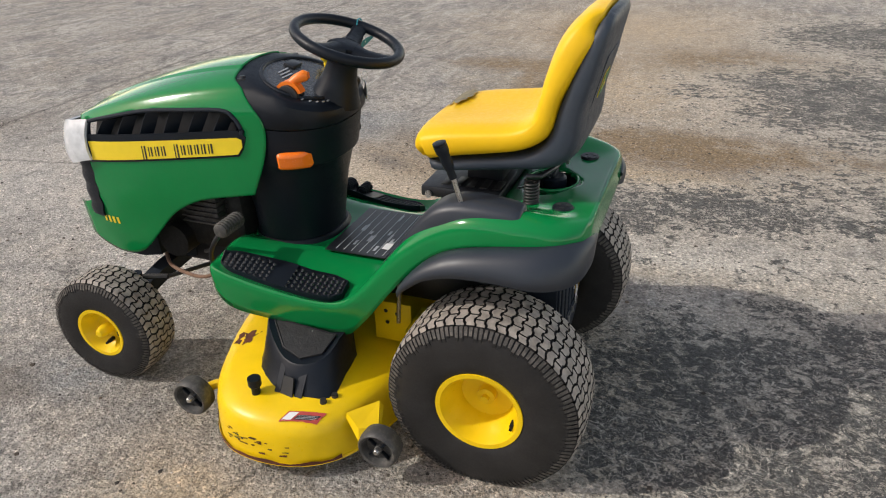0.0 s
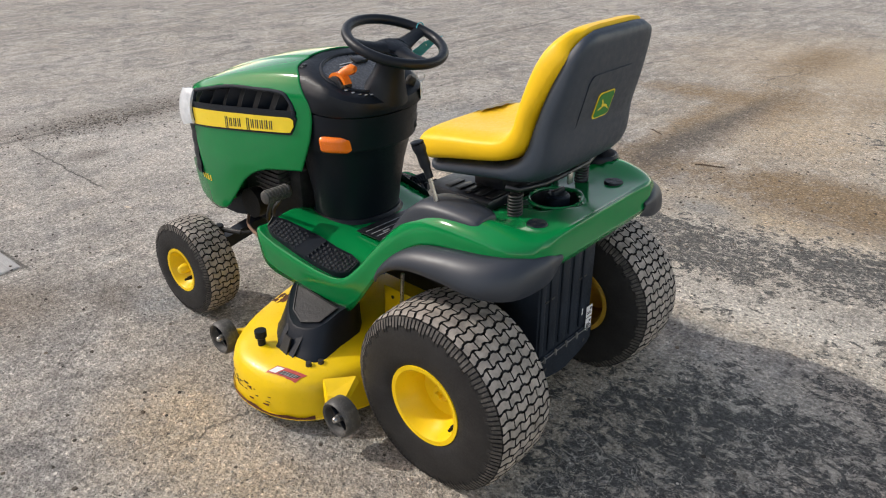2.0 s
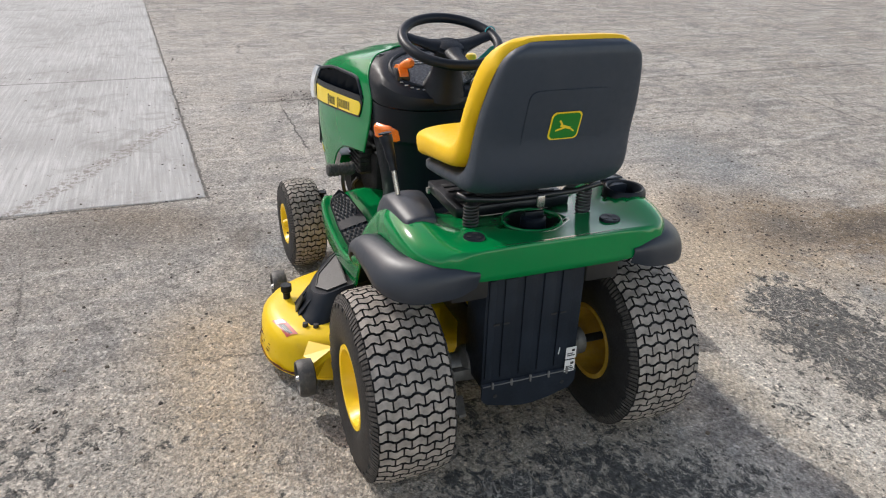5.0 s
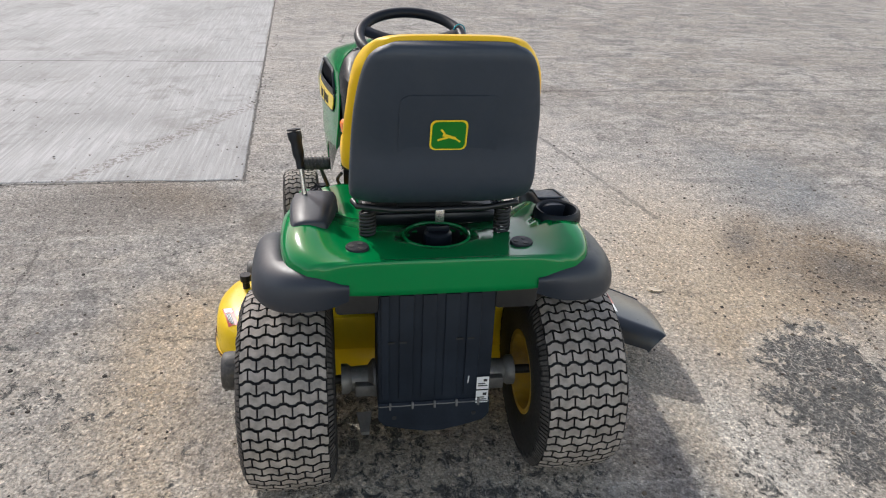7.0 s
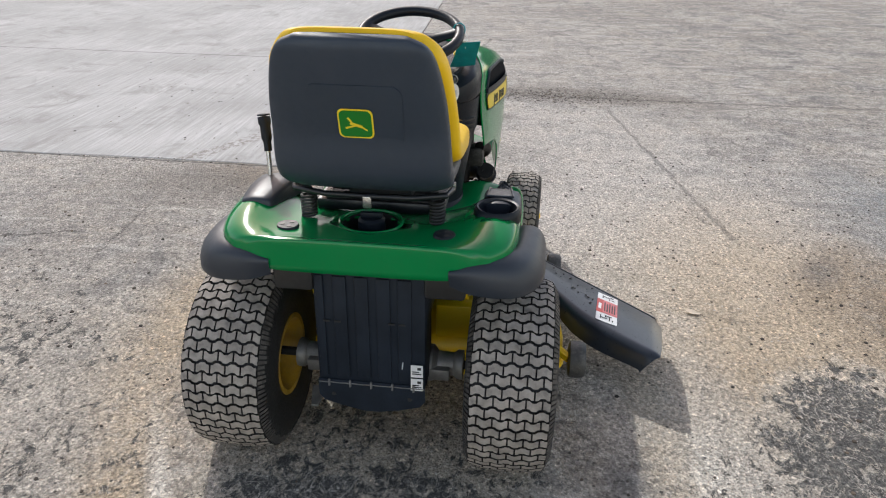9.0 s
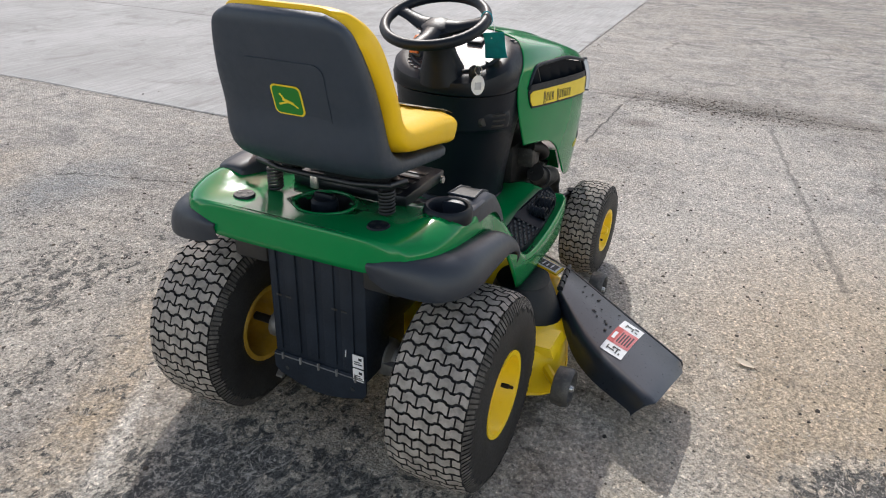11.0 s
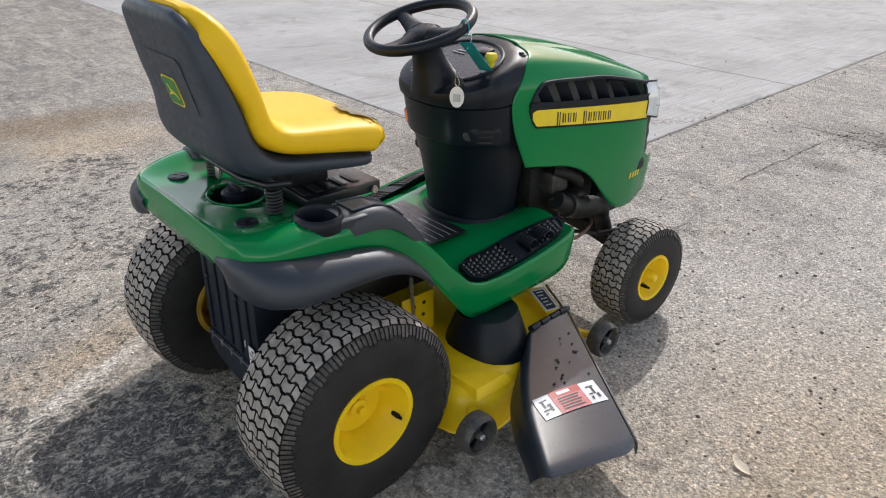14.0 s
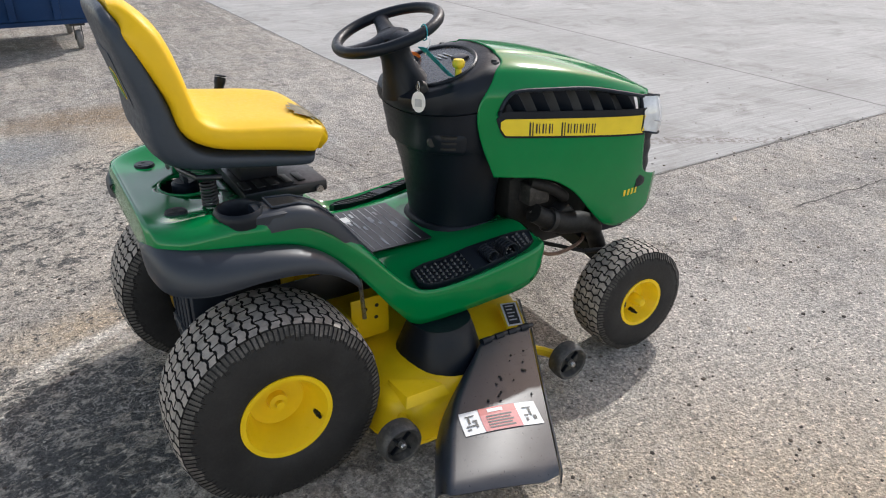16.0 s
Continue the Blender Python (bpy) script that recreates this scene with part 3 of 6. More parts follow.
# ---- wheels ----
def tyre_profile(R, hw, rim_r):
    """(radius, along) of the outside of a soft turf tyre, from the outer bead to the inner one."""
    side = [(rim_r, hw * 0.86), (rim_r + (R - rim_r) * 0.18, hw * 0.97), (rim_r + (R - rim_r) * 0.45, hw * 1.0), (rim_r + (R - rim_r) * 0.72, hw * 0.97), (R * 0.955, hw * 0.86)]
    crown = [(R * 0.985, hw * 0.66), (R * 0.997, hw * 0.33), (R, 0.0)]
    half = side + crown
    pts = half + [(r, -h) for r, h in half[-2::-1]]
    return [(p.x, p.y) for p in catmull([(r, h, 0) for r, h in pts], 3)]


def crown_r(R, hw, h):
    k = abs(h) / hw
    return interp(k, [(0, R), (0.33, R * 0.997), (0.66, R * 0.985), (0.86, R * 0.955), (0.97, R * 0.86), (1.0, R * 0.78)])


def squash(v, cz, floor=0.002):
    if v.z + cz < floor:
        v.z = floor - cz
    return v


def build_wheel(side, x, y, z, R, hw, rim_r, rows, across, name_label, front, toe=0.0):
    """A wheel standing on the ground; its own mesh parts lie round the hub."""
    w = new("wheel")
    w.parent = MOWER
    w.location = (x, y, z)
    w.rotation_euler = (0, 0, radians(toe) * side)
    w["label"] = name_label
    sg = side
    bm = lathe(tyre_profile(R - 0.009, hw, rim_r), (0, 0, 0), n=72, sign=sg)
    for v in bm.verts:
        squash(v.co, z)
    part("tyre", bm, RUBBER, w, "soft black rubber turf tyre")
    # tread blocks in staggered rows
    bm = tread = bmesh.new()
    rnd = random.Random(7)
    tw = hw * 1.68
    cell = tw / across
    pitch = math.tau / rows

    lugs = bmesh.new()

    def put(ring_in, ring_out, bm=None):
        bm = bm or tread
        lo = [bm.verts.new(squash(Vector(p), z)) for p in ring_in]
        hi = [bm.verts.new(squash(Vector(p), z)) for p in ring_out]
        bm.faces.new(hi)
        for i in range(len(lo)):
            j = (i + 1) % len(lo)
            bm.faces.new((lo[i], lo[j], hi[j], hi[i])).material_index = 1

    def pos(a, h, dr):
        r = crown_r(R, hw, h) + dr
        return (r * math.cos(a), h * sg, r * math.sin(a))
    for i in range(rows):
        a0 = i * pitch
        off = 0.5 if i % 2 else 0.0
        for j in range(-2, across + 2):
            h0 = -tw / 2 + (j + 0.5 + off) * cell
            if abs(h0) > tw / 2 + cell * 0.22:
                continue
            ww = cell * 0.462
            wa, d = pitch * 0.395, pitch * 0.24
            edge = [(-1.0, 0.0), (-0.66, -0.10), (-0.30, -0.92), (0.0, -1.0), (0.30, -0.92), (0.66, -0.10), (1.0, 0.0)]
            if i % 2:
                edge = [(p, -1 - q) for p, q in edge]
            shape = [(ww * p, -wa + d * (q + 0.5)) for p, q in edge] + [(ww * p, wa + d * (q + 0.5)) for p, q in edge[::-1]]
            shape = [(max(-tw / 2, min(tw / 2, h0 + h)) - h0, b) for h, b in shape]
            jit = rnd.uniform(-0.0006, 0.0006)
            put([pos(a0 + b, h0 + h, -0.013) for h, b in shape], [pos(a0 + b * 0.96, h0 + h * 0.965, 0.001 + jit) for h, b in shape])
        for e in (-1, 1):
            wa = pitch * 0.19
            h1, h2 = hw * 0.852, hw * (0.965 if i % 2 else 0.945)
            steps = [h1, (h1 + h2) / 2, h2]
            for ha, hb in zip(steps, steps[1:]):
                shape = [(e * ha, -wa), (e * hb, -wa * 0.9), (e * hb, wa * 0.9), (e * ha, wa)]
                for q in (-0.25, 0.25):
                    put([pos(a0 + q * pitch + b, h, -0.013) for h, b in shape], [pos(a0 + q * pitch + b * 0.9, h, -0.001) for h, b in shape], lugs)
    tagged(part("tread", bm, (TREAD, RUBBER), w, "dusty turf tread blocks", smooth=0), kind="stuff")
    tagged(part("shoulder_tread", lugs, (SHOULDER, RUBBER), w, smooth=0), kind="stuff")
    # rim: lip, deep dish, hub boss, and the same shape inside
    o = hw * 0.90
    if front:
        prof = [(rim_r + 0.010, o - 0.006), (rim_r + 0.008, o + 0.004), (rim_r - 0.002, o + 0.003), (rim_r - 0.008, o - 0.008), (rim_r - 0.016, o - 0.030), (rim_r * 0.62, o - 0.042), (rim_r * 0.40, o - 0.040), (rim_r * 0.27, o - 0.034), (rim_r * 0.25, o - 0.006), (rim_r * 0.20, o + 0.0), (0.0, o + 0.002)]
    else:
        prof = [(rim_r + 0.012, o - 0.008), (rim_r + 0.009, o + 0.004), (rim_r - 0.003, o + 0.003), (rim_r - 0.010, o - 0.012), (rim_r - 0.018, o - 0.034), (rim_r * 0.74, o - 0.046), (rim_r * 0.66, o - 0.075), (rim_r * 0.34, o - 0.080), (rim_r * 0.24, o - 0.078), (rim_r * 0.22, o - 0.060), (rim_r * 0.12, o - 0.057), (0.0, o - 0.057)]
    part("rim", lathe(prof, (0, 0, 0), n=56, sign=sg), YELLOW_PAINT, w, "yellow painted steel rim")
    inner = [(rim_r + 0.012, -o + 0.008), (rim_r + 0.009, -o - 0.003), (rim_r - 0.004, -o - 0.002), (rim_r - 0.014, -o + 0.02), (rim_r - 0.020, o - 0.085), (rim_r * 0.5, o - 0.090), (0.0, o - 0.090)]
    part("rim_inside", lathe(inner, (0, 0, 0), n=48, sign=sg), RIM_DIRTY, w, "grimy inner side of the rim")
    va = radians(-25 if not front else -100)
    vr = rim_r * (0.86 if not front else 0.55)
    vy = o - (0.030 if not front else 0.030)
    p0 = Vector((vr * math.cos(va) * (-sg if not front else 1), sg * (vy - 0.004), vr * math.sin(va)))
    part("valve", tube([p0, p0 + Vector((0, sg * 0.020, 0)), p0 + Vector((0, sg * 0.021, 0)), p0 + Vector((0, sg * 0.032, 0))], [0.007, 0.0065, 0.0045, 0.004], 10), BLACK_PLASTIC, w)
    if front:
        part("hub_cap", lathe([(0.0, o + 0.012), (0.011, o + 0.010), (0.0155, o + 0.003), (0.0165, o - 0.02)], (0, 0, 0), n=24, sign=sg), YELLOW_PAINT, w)
        part("grease_fitting", box((0.035 * -1, sg * (o - 0.034), -0.018), (0.012, 0.010, 0.020)), INK, w)
    else:
        part("hub_cap", lathe([(0.0, o - 0.046), (0.010, o - 0.046), (0.011, o - 0.06)], (0, 0, 0), n=18, sign=sg), YELLOW_PAINT, w)
    return w


for sg in (1, -1):
    build_wheel(sg, 0.005, sg * 0.355, 0.230, 0.256, 0.114, 0.104, 60, 5, "rear drive wheel with wide turf tyre and yellow rim", False)
    build_wheel(sg, 1.2195 + sg * 0.0235, sg * 0.360, 0.174, 0.179, 0.072, 0.074, 48, 4, "small front wheel with turf tyre and yellow rim", True, 2.0)


# ---- hood ----
def hood_w(x):
    return smooth_interp(x, [(0.68, 0.203), (0.80, 0.226), (1.0, 0.249), (1.15, 0.260), (1.26, 0.258), (1.34, 0.243), (1.40, 0.224), (1.45, 0.185)])


def hood_top(x):
    return smooth_interp(x, [(0.68, 0.956), (0.85, 0.946), (1.05, 0.909), (1.25, 0.848), (1.37, 0.794), (1.45, 0.745)])


def hood_shoulder(x):
    return smooth_interp(x, [(0.68, 0.888), (0.85, 0.882), (1.05, 0.856), (1.25, 0.808), (1.37, 0.764), (1.45, 0.720)])


def hood_bottom(x):
    return smooth_interp(x, [(0.70, 0.620), (0.80, 0.606), (0.93, 0.580), (1.02, 0.530), (1.10, 0.450), (1.17, 0.385), (1.24, 0.360), (1.34, 0.372), (1.45, 0.42)])


def hood_side(x, z):
    """Half width of the hood's flank at a height."""
    w, zs = hood_w(x), hood_shoulder(x)
    k = (z - 0.60) / 0.30
    bulge = 1 - 0.05 * (k - 0.15) ** 2 - 0.04 * max(0, 0.58 - z) / 0.2
    if z > zs - 0.05:
        t = min(1.0, (z - (zs - 0.05)) / 0.075)
        bulge *= 1 - 0.16 * t * t
    return w * bulge


def hood_point(x, s):
    """s from 0 (lower edge) over the shoulder (0.62) to 1 (middle of the top)."""
    zb, zs, zt = hood_bottom(x), hood_shoulder(x) + 0.012, hood_top(x)
    if s <= 0.62:
        z = zb + (zs - zb) * s / 0.62
        return Vector((x, hood_side(x, z), z))
    t = (s - 0.62) / 0.38
    y0 = hood_side(x, zs)
    a = t * math.pi / 2
    y = y0 * (1 - t) ** 0.92
    rise = math.sin(a) ** 0.62
    z = zs + (zt - zs) * rise
    if 0.55 < t:
        z += 0.004
    return Vector((x, y, z))


def hood_rear(s):
    return smooth_interp(s, [(0.0, 0.745), (0.25, 0.700), (0.45, 0.695), (0.62, 0.752), (0.72, 0.800), (1.0, 0.815)])


def hood_front(s):
    return smooth_interp(s, [(0.0, 1.415), (0.08, 1.438), (0.165, 1.436), (0.205, 1.385), (0.25, 1.325), (0.31, 1.304), (0.40, 1.298), (0.55, 1.285), (0.62, 1.318), (0.75, 1.395), (1.0, 1.435)])


def in_grille(p, grow=0.0):
    """Inside the louvred opening of the flank."""
    if p.x < 0.755 - grow or p.x > 1.275 + grow:
        return False
    low = interp(p.x, [(0.75, 0.795), (1.27, 0.748)]) - grow
    top = interp(p.x, [(0.755, 0.800), (0.775, 0.835), (0.81, 0.853), (1.05, 0.838), (1.27, 0.790)]) + grow
    return low < p.z < top


def hood_half(sg):
    def fn(u, v):
        x = hood_rear(v) + (hood_front(v) - hood_rear(v)) * u
        p = hood_point(x, v)
        return (p.x, p.y * sg, p.z)
    return sheet(fn, 84, 72, 0.0, lambda u, v, c: not in_grille(Vector((c.x, abs(c.y), c.z)), 0.003))


bm = hood_half(1)
other = hood_half(-1)
tmp = bpy.data.meshes.new("tmp")
other.to_mesh(tmp)
other.free()
bm.from_mesh(tmp)
bpy.data.meshes.remove(tmp)
bmesh.ops.remove_doubles(bm, verts=bm.verts[:], dist=0.0008)
hood = part("hood", bm, GREEN, MOWER, "glossy green engine hood with louvred flanks", smooth=35)
sol = hood.modifiers.new("thickness", "SOLIDIFY")
sol.thickness, sol.offset = 0.004, -1


def flank(x, z, sg, out=0.0):
    return Vector((x, sg * (hood_side(x, z) + out), z))


def flank_strip(sg, xs, lo, hi, out, thick=0.0025, nz=3):
    """A band that follows the flank between two heights."""
    bm = bmesh.new()
    front, back = [], []
    for x in xs:
        col_f, col_b = [], []
        for j in range(nz + 1):
            z = lo(x) + (hi(x) - lo(x)) * j / nz
            col_f.append(bm.verts.new(flank(x, z, sg, out + thick)))
            col_b.append(bm.verts.new(flank(x, z, sg, out)))
        front.append(col_f)
        back.append(col_b)
    n = len(xs)
    for i in range(n - 1):
        for j in range(nz):
            bm.faces.new((front[i][j], front[i + 1][j], front[i + 1][j + 1], front[i][j + 1]))
            bm.faces.new((back[i][j], back[i][j + 1], back[i + 1][j + 1], back[i + 1][j]))
        for j in (0, nz):
            bm.faces.new((front[i][j], back[i][j], back[i + 1][j], front[i + 1][j]))
    for i in (0, n - 1):
        for j in range(nz):
            bm.faces.new((front[i][j], front[i][j + 1], back[i][j + 1], back[i][j]))
    return bm


def span(a, b, n):
    return [a + (b - a) * i / n for i in range(n + 1)]


def band_lo(x):
    return interp(x, [(0.75, 0.738), (1.28, 0.678)]) + max(0, 0.775 - x) ** 2 * 60


def band_hi(x):
    return interp(x, [(0.75, 0.785), (1.28, 0.735)]) - max(0, 0.775 - x) ** 2 * 25


for sg in (1, -1):
    surround = part("side_grille", flank_strip(sg, span(0.745, 1.285, 40), lambda x: band_lo(x) - 0.007, lambda x: band_hi(x) + 0.021, 0.001), BLACK_PLASTIC, hood, "black louvred side grille with yellow stripe")
    stripe = part("stripe", flank_strip(sg, span(0.757, 1.278, 36), band_lo, band_hi, 0.0038), DECAL_YELLOW, surround, "yellow decal stripe")
    # bezel round the opening
    top_edge = [(0.757, 0.792), (0.757, 0.808), (0.775, 0.838), (0.81, 0.855), (0.93, 0.850), (1.05, 0.840), (1.16, 0.818), (1.275, 0.790)]
    path = [flank(p.x, p.y, sg, 0.001) for p in catmull([(x, z, 0) for x, z in top_edge], 6)]
    part("bezel", tube(path, 0.0058, 8), MATT_BLACK, surround)
    part("grille_end", flank_strip(sg, [1.262, 1.275, 1.288, 1.302], lambda x: 0.742, lambda x: 0.802, -0.008, 0.004, 4), MATT_BLACK, surround)
    # louvres stand slanted in the opening, in front of a dark liner
    for k in range(6):
        x0 = 0.835 + k * 0.078
        zl, zh = interp(x0, [(0.75, 0.790), (1.27, 0.744)]), interp(x0, [(0.755, 0.80), (0.80, 0.848), (1.05, 0.840), (1.27, 0.792)])
        bm = bmesh.new()
        rings = []
        for t in (0.0, 0.35, 0.7, 1.0):
            z = zl + (zh - zl) * t
            x = x0 - 0.036 * t
            y = hood_side(x, z)
            ring = [(x - 0.011, y - 0.030), (x + 0.017, y - 0.004), (x + 0.013, y - 0.002), (x - 0.015, y - 0.028)]
            rings.append([(a, sg * b, z) for a, b in ring])
        add_rings(bm, rings)
        part("louvre", bm, BLACK_PLASTIC, surround)
    liner = bmesh.new()
    rings = []
    for x in span(0.75, 1.29, 12):
        zl, zh = interp(x, [(0.75, 0.780), (1.27, 0.735)]), interp(x, [(0.755, 0.83), (0.80, 0.87), (1.05, 0.855), (1.27, 0.80)])
        y = hood_side(x, zl) - 0.045
        rings.append([(x, sg * y, zl), (x, sg * (y - 0.03), zh)])
    add_rings(liner, rings, closed=False)
    part("liner", liner, INK, surround)
    # plain bars stand for the maker's lettering
    a, b = (0.842, 1.078)
    xs = span(a, b, 11)
    widths = [1.0, .82, .75, .75, 0, 1.0, .7, .7, .7, .7, .7]
    for k in range(11):
        if widths[k]:
            lo_k, hi_k = (-0.004, 0.040) if k in (0, 5) else (0.004, 0.036)
            x_a, x_b = xs[k] + 0.0025, xs[k + 1] - 0.0025
            if sg > 0:
                x_a, x_b = 1.92 - x_b, 1.92 - x_a
            for q0, q1 in ((0.06, 0.34), (0.66, 0.84)):
                part("lettering_bar", flank_strip(sg, [x_a + (x_b - x_a) * q0, x_a + (x_b - x_a) * q1], lambda x, l=lo_k: band_lo(x) + l + 0.004, lambda x, h=hi_k: band_lo(x) + h, 0.0064, 0.0008, 1), INK, surround)
    for k in range(4):
        x_a = 1.236 + 0.018 * k
        z0 = 0.468
        part("model_mark", flank_strip(sg, [x_a, x_a + 0.009], lambda x: z0, lambda x: z0 + 0.022, 0.0005, 0.001, 1), DECAL_YELLOW, hood)

# front: headlights, black nose grille
for sg in (1, -1):
    def lamp(u, v, sg=sg):
        x = 1.264 + 0.156 * u ** 0.8
        y = smooth_interp(u, [(0, hood_side(1.264, 0.74) + 0.003), (0.3, 0.262), (0.5, 0.248), (0.78, 0.210), (1.0, 0.10)])
        zl = smooth_interp(u, [(0, 0.684), (0.5, 0.664), (1.0, 0.655)])
        zh = smooth_interp(u, [(0, 0.794), (0.5, 0.782), (1.0, 0.752)])
        bul = 0.005 * math.sin(math.pi * v) ** 0.6
        return (x + bul, sg * (y + bul - 0.020 * v * v), zl + (zh - zl) * v)
    lens = part("headlight", sheet(lamp, 14, 10, 0.012), LENS, hood, "frosted clear headlight lens")
    for v in (0.0, 1.0):
        part("lens_gasket", tube([Vector(lamp(k / 14, v)) + Vector((0, sg * 0.001, 0)) for k in range(15)], 0.0032, 6), MATT_BLACK, lens)
    part("lens_gasket", tube([lamp(0.0, k / 8) for k in range(9)], 0.004, 6), MATT_BLACK, lens)
    part("lens_ridge", tube([Vector(lamp(0.22 + 0.5 * k / 8, 0.34 - 0.04 * k / 8)) + Vector((0.0, sg * 0.0005, 0)) for k in range(9)], 0.0022, 6), LENS_EDGE, lens)

    def nose(u, v, sg=sg):
        y = 0.253 * max(0.0, math.cos(u * math.pi / 2)) ** 0.6
        x = 1.286 + 0.130 * math.sin(u * math.pi / 2)
        z = 0.490 + (0.672 - 0.490) * v
        return (x + 0.003 * math.sin(v * 22), sg * (y - 0.004 if u < 0.98 else 0.0), z)
    part("nose_grille", sheet(nose, 10, 30, 0.006), BLACK_PLASTIC, hood, "black ribbed front grille")
part("nose_chin", loft([[(1.25, -0.20, 0.37), (1.25, 0.20, 0.37), (1.25, 0.18, 0.44), (1.25, -0.18, 0.44)], [(1.40, -0.17, 0.385), (1.40, 0.17, 0.385), (1.40, 0.17, 0.44), (1.40, -0.17, 0.44)], [(1.44, -0.10, 0.41), (1.44, 0.10, 0.41), (1.44, 0.10, 0.45), (1.44, -0.10, 0.45)]]), GREEN, hood)


# ---- dash tower ----
def plan_ring(xr, xf, b, z, n=40, power=2.3, tilt=0.0):
    """A rounded plan outline: round at the rear, flatter at the front."""
    cx = xr + (xf - xr) * 0.52
    pts = []
    for k in range(n):
        a = k / n * math.tau
        c, s = math.cos(a), math.sin(a)
        ex = abs(c) ** (2 / power) * (1 if c > 0 else -1)
        ey = abs(s) ** (2 / power) * (1 if s > 0 else -1)
        x = cx + (ex * (xf - cx) if c > 0 else ex * (cx - xr))
        pts.append((x, b * ey, z + tilt * (x - xr)))
    return pts


tower_levels = [(0.415, 0.604, 0.86, 0.146), (0.44, 0.612, 0.86, 0.145), (0.52, 0.603, 0.86, 0.154), (0.60, 0.590, 0.87, 0.168), (0.668, 0.572, 0.87, 0.182), (0.682, 0.564, 0.87, 0.188), (0.690, 0.553, 0.87, 0.193), (0.74, 0.544, 0.88, 0.197), (0.795, 0.534, 0.88, 0.199)]
tower = part("dash_tower", loft([plan_ring(xr, xf, b, z, tilt=(0.05 if z > 0.68 else 0)) for z, xr, xf, b in tower_levels]), BLACK_PLASTIC, MOWER, "black plastic dash tower")
skirt = part("dash_foot", loft([plan_ring(0.592, 0.87, 0.156, 0.414), plan_ring(0.592, 0.87, 0.156, 0.424), plan_ring(0.604, 0.87, 0.147, 0.440)]), BLACK_PLASTIC, tower)
cap_levels = [(0.796, 0.538, 0.197, 0.06), (0.802, 0.529, 0.201, 0.07), (0.820, 0.524, 0.201, 0.20), (0.836, 0.528, 0.196, 0.33), (0.846, 0.542, 0.184, 0.375)]


def under_hood(p):
    """Keeps a point of the dash below the hood's skin, where the hood covers it."""
    x, y, z = p
    if x < 0.66:
        return p
    k = min((hood_point(x, 0.55 + 0.45 * i / 60) for i in range(61)), key=lambda q: abs(q.y - abs(y)))
    return (x, y, min(z, k.z - 0.003 - 0.012 * min(1.0, max(0.0, (x - 0.84) / 0.04))))


cap_rings = [[under_hood(p) for p in plan_ring(xr, 0.90, b, z, n=56, power=2.6, tilt=t)] for z, xr, b, t in cap_levels]
for k in (0.97, 0.90, 0.80, 0.68, 0.55, 0.42, 0.28, 0.14, 0.03):
    cap_rings.append([under_hood((0.71 + (x - 0.71) * k, y * k, 0.848 + 0.375 * (0.71 + (x - 0.71) * k - 0.542))) for x, y, z in cap_rings[4]])
dash_top = part("dash_top", loft(cap_rings), BLACK_PLASTIC, tower, "black dash panel with controls")


def dash_z(x):
    return 0.846 + 0.375 * (x - 0.542)


def dash_pt(x, y, up=0.0):
    return Vector((x - 0.287 * up, y, dash_z(x) + up))


# recessed instrument oval with its raised rim and pale marks
oval = [dash_pt(0.675 + 0.105 * math.cos(k / 40 * math.tau), 0.140 * math.sin(k / 40 * math.tau), 0.002) for k in range(40)]
part("panel_rim", tube(oval, 0.006, 8, closed=True), BLACK_PLASTIC, dash_top)
bm = bmesh.new()
bm.faces.new([bm.verts.new(p) for p in oval])
part("control_panel", bm, PANEL_GLOSS, dash_top, "glossy control panel with pale marks")
for k in range(7):
    a = radians(118 + k * 14)
    x, y = 0.655 + 0.085 * math.cos(a), 0.06 + 0.075 * math.sin(a)
    part("dial_mark", plate([dash_pt(x + dx, y + dy, 0.003) for dx, dy in ((-0.006, -0.005), (-0.002, -0.005), (-0.002, 0.005), (-0.006, 0.005))]), INK_GREY, dash_top)
for k in range(3):
    part("dial_mark", plate([dash_pt(0.73 + dx - 0.012 * k, 0.02 + dy + 0.01 * k, 0.003) for dx, dy in ((-0.002, -0.025), (0.002, -0.025), (0.002, 0.025), (-0.002, 0.025))]), INK_GREY, dash_top)
for sg in (1, -1):
    part("dash_bolt", lathe([(0.0, 0.006), (0.007, 0.006), (0.009, 0.0), (0.015, 0.0), (0.016, -0.004)], Vector(under_hood(dash_pt(0.782, sg * 0.140, 0.0))) - Vector((0, 0, 0.002)), "z", 18), BLACK_GLOSS, dash_top)
# throttle lever, yellow blade knob, ignition
drum = dash_pt(0.650, 0.115, -0.006)
throttle = part("throttle_base", tube([drum + Vector((0, dy, 0)) for dy in (-0.022, -0.020, 0.020, 0.022)], [0.026, 0.031, 0.031, 0.026], 24), BLACK_GLOSS, dash_top)
bm = bmesh.new()
rings = []
for k in range(13):
    a = radians(15 + 150 * k / 12)
    u = Vector((math.cos(a), 0, math.sin(a)))
    rings.append([drum + u * r + Vector((0, w, 0)) for r, w in ((0.030, -0.013), (0.041, -0.013), (0.041, 0.013), (0.030, 0.013))])
add_rings(bm, rings)
add_tube(bm, [drum + Vector((-0.006, -0.002, 0.032)), drum + Vector((-0.020, -0.010, 0.044)), drum + Vector((-0.040, -0.018, 0.052)), drum + Vector((-0.050, -0.020, 0.053))], [0.014, 0.014, 0.016, 0.009], 12)
part("throttle_lever", bm, ORANGE_KNOB, dash_top, "orange throttle lever")
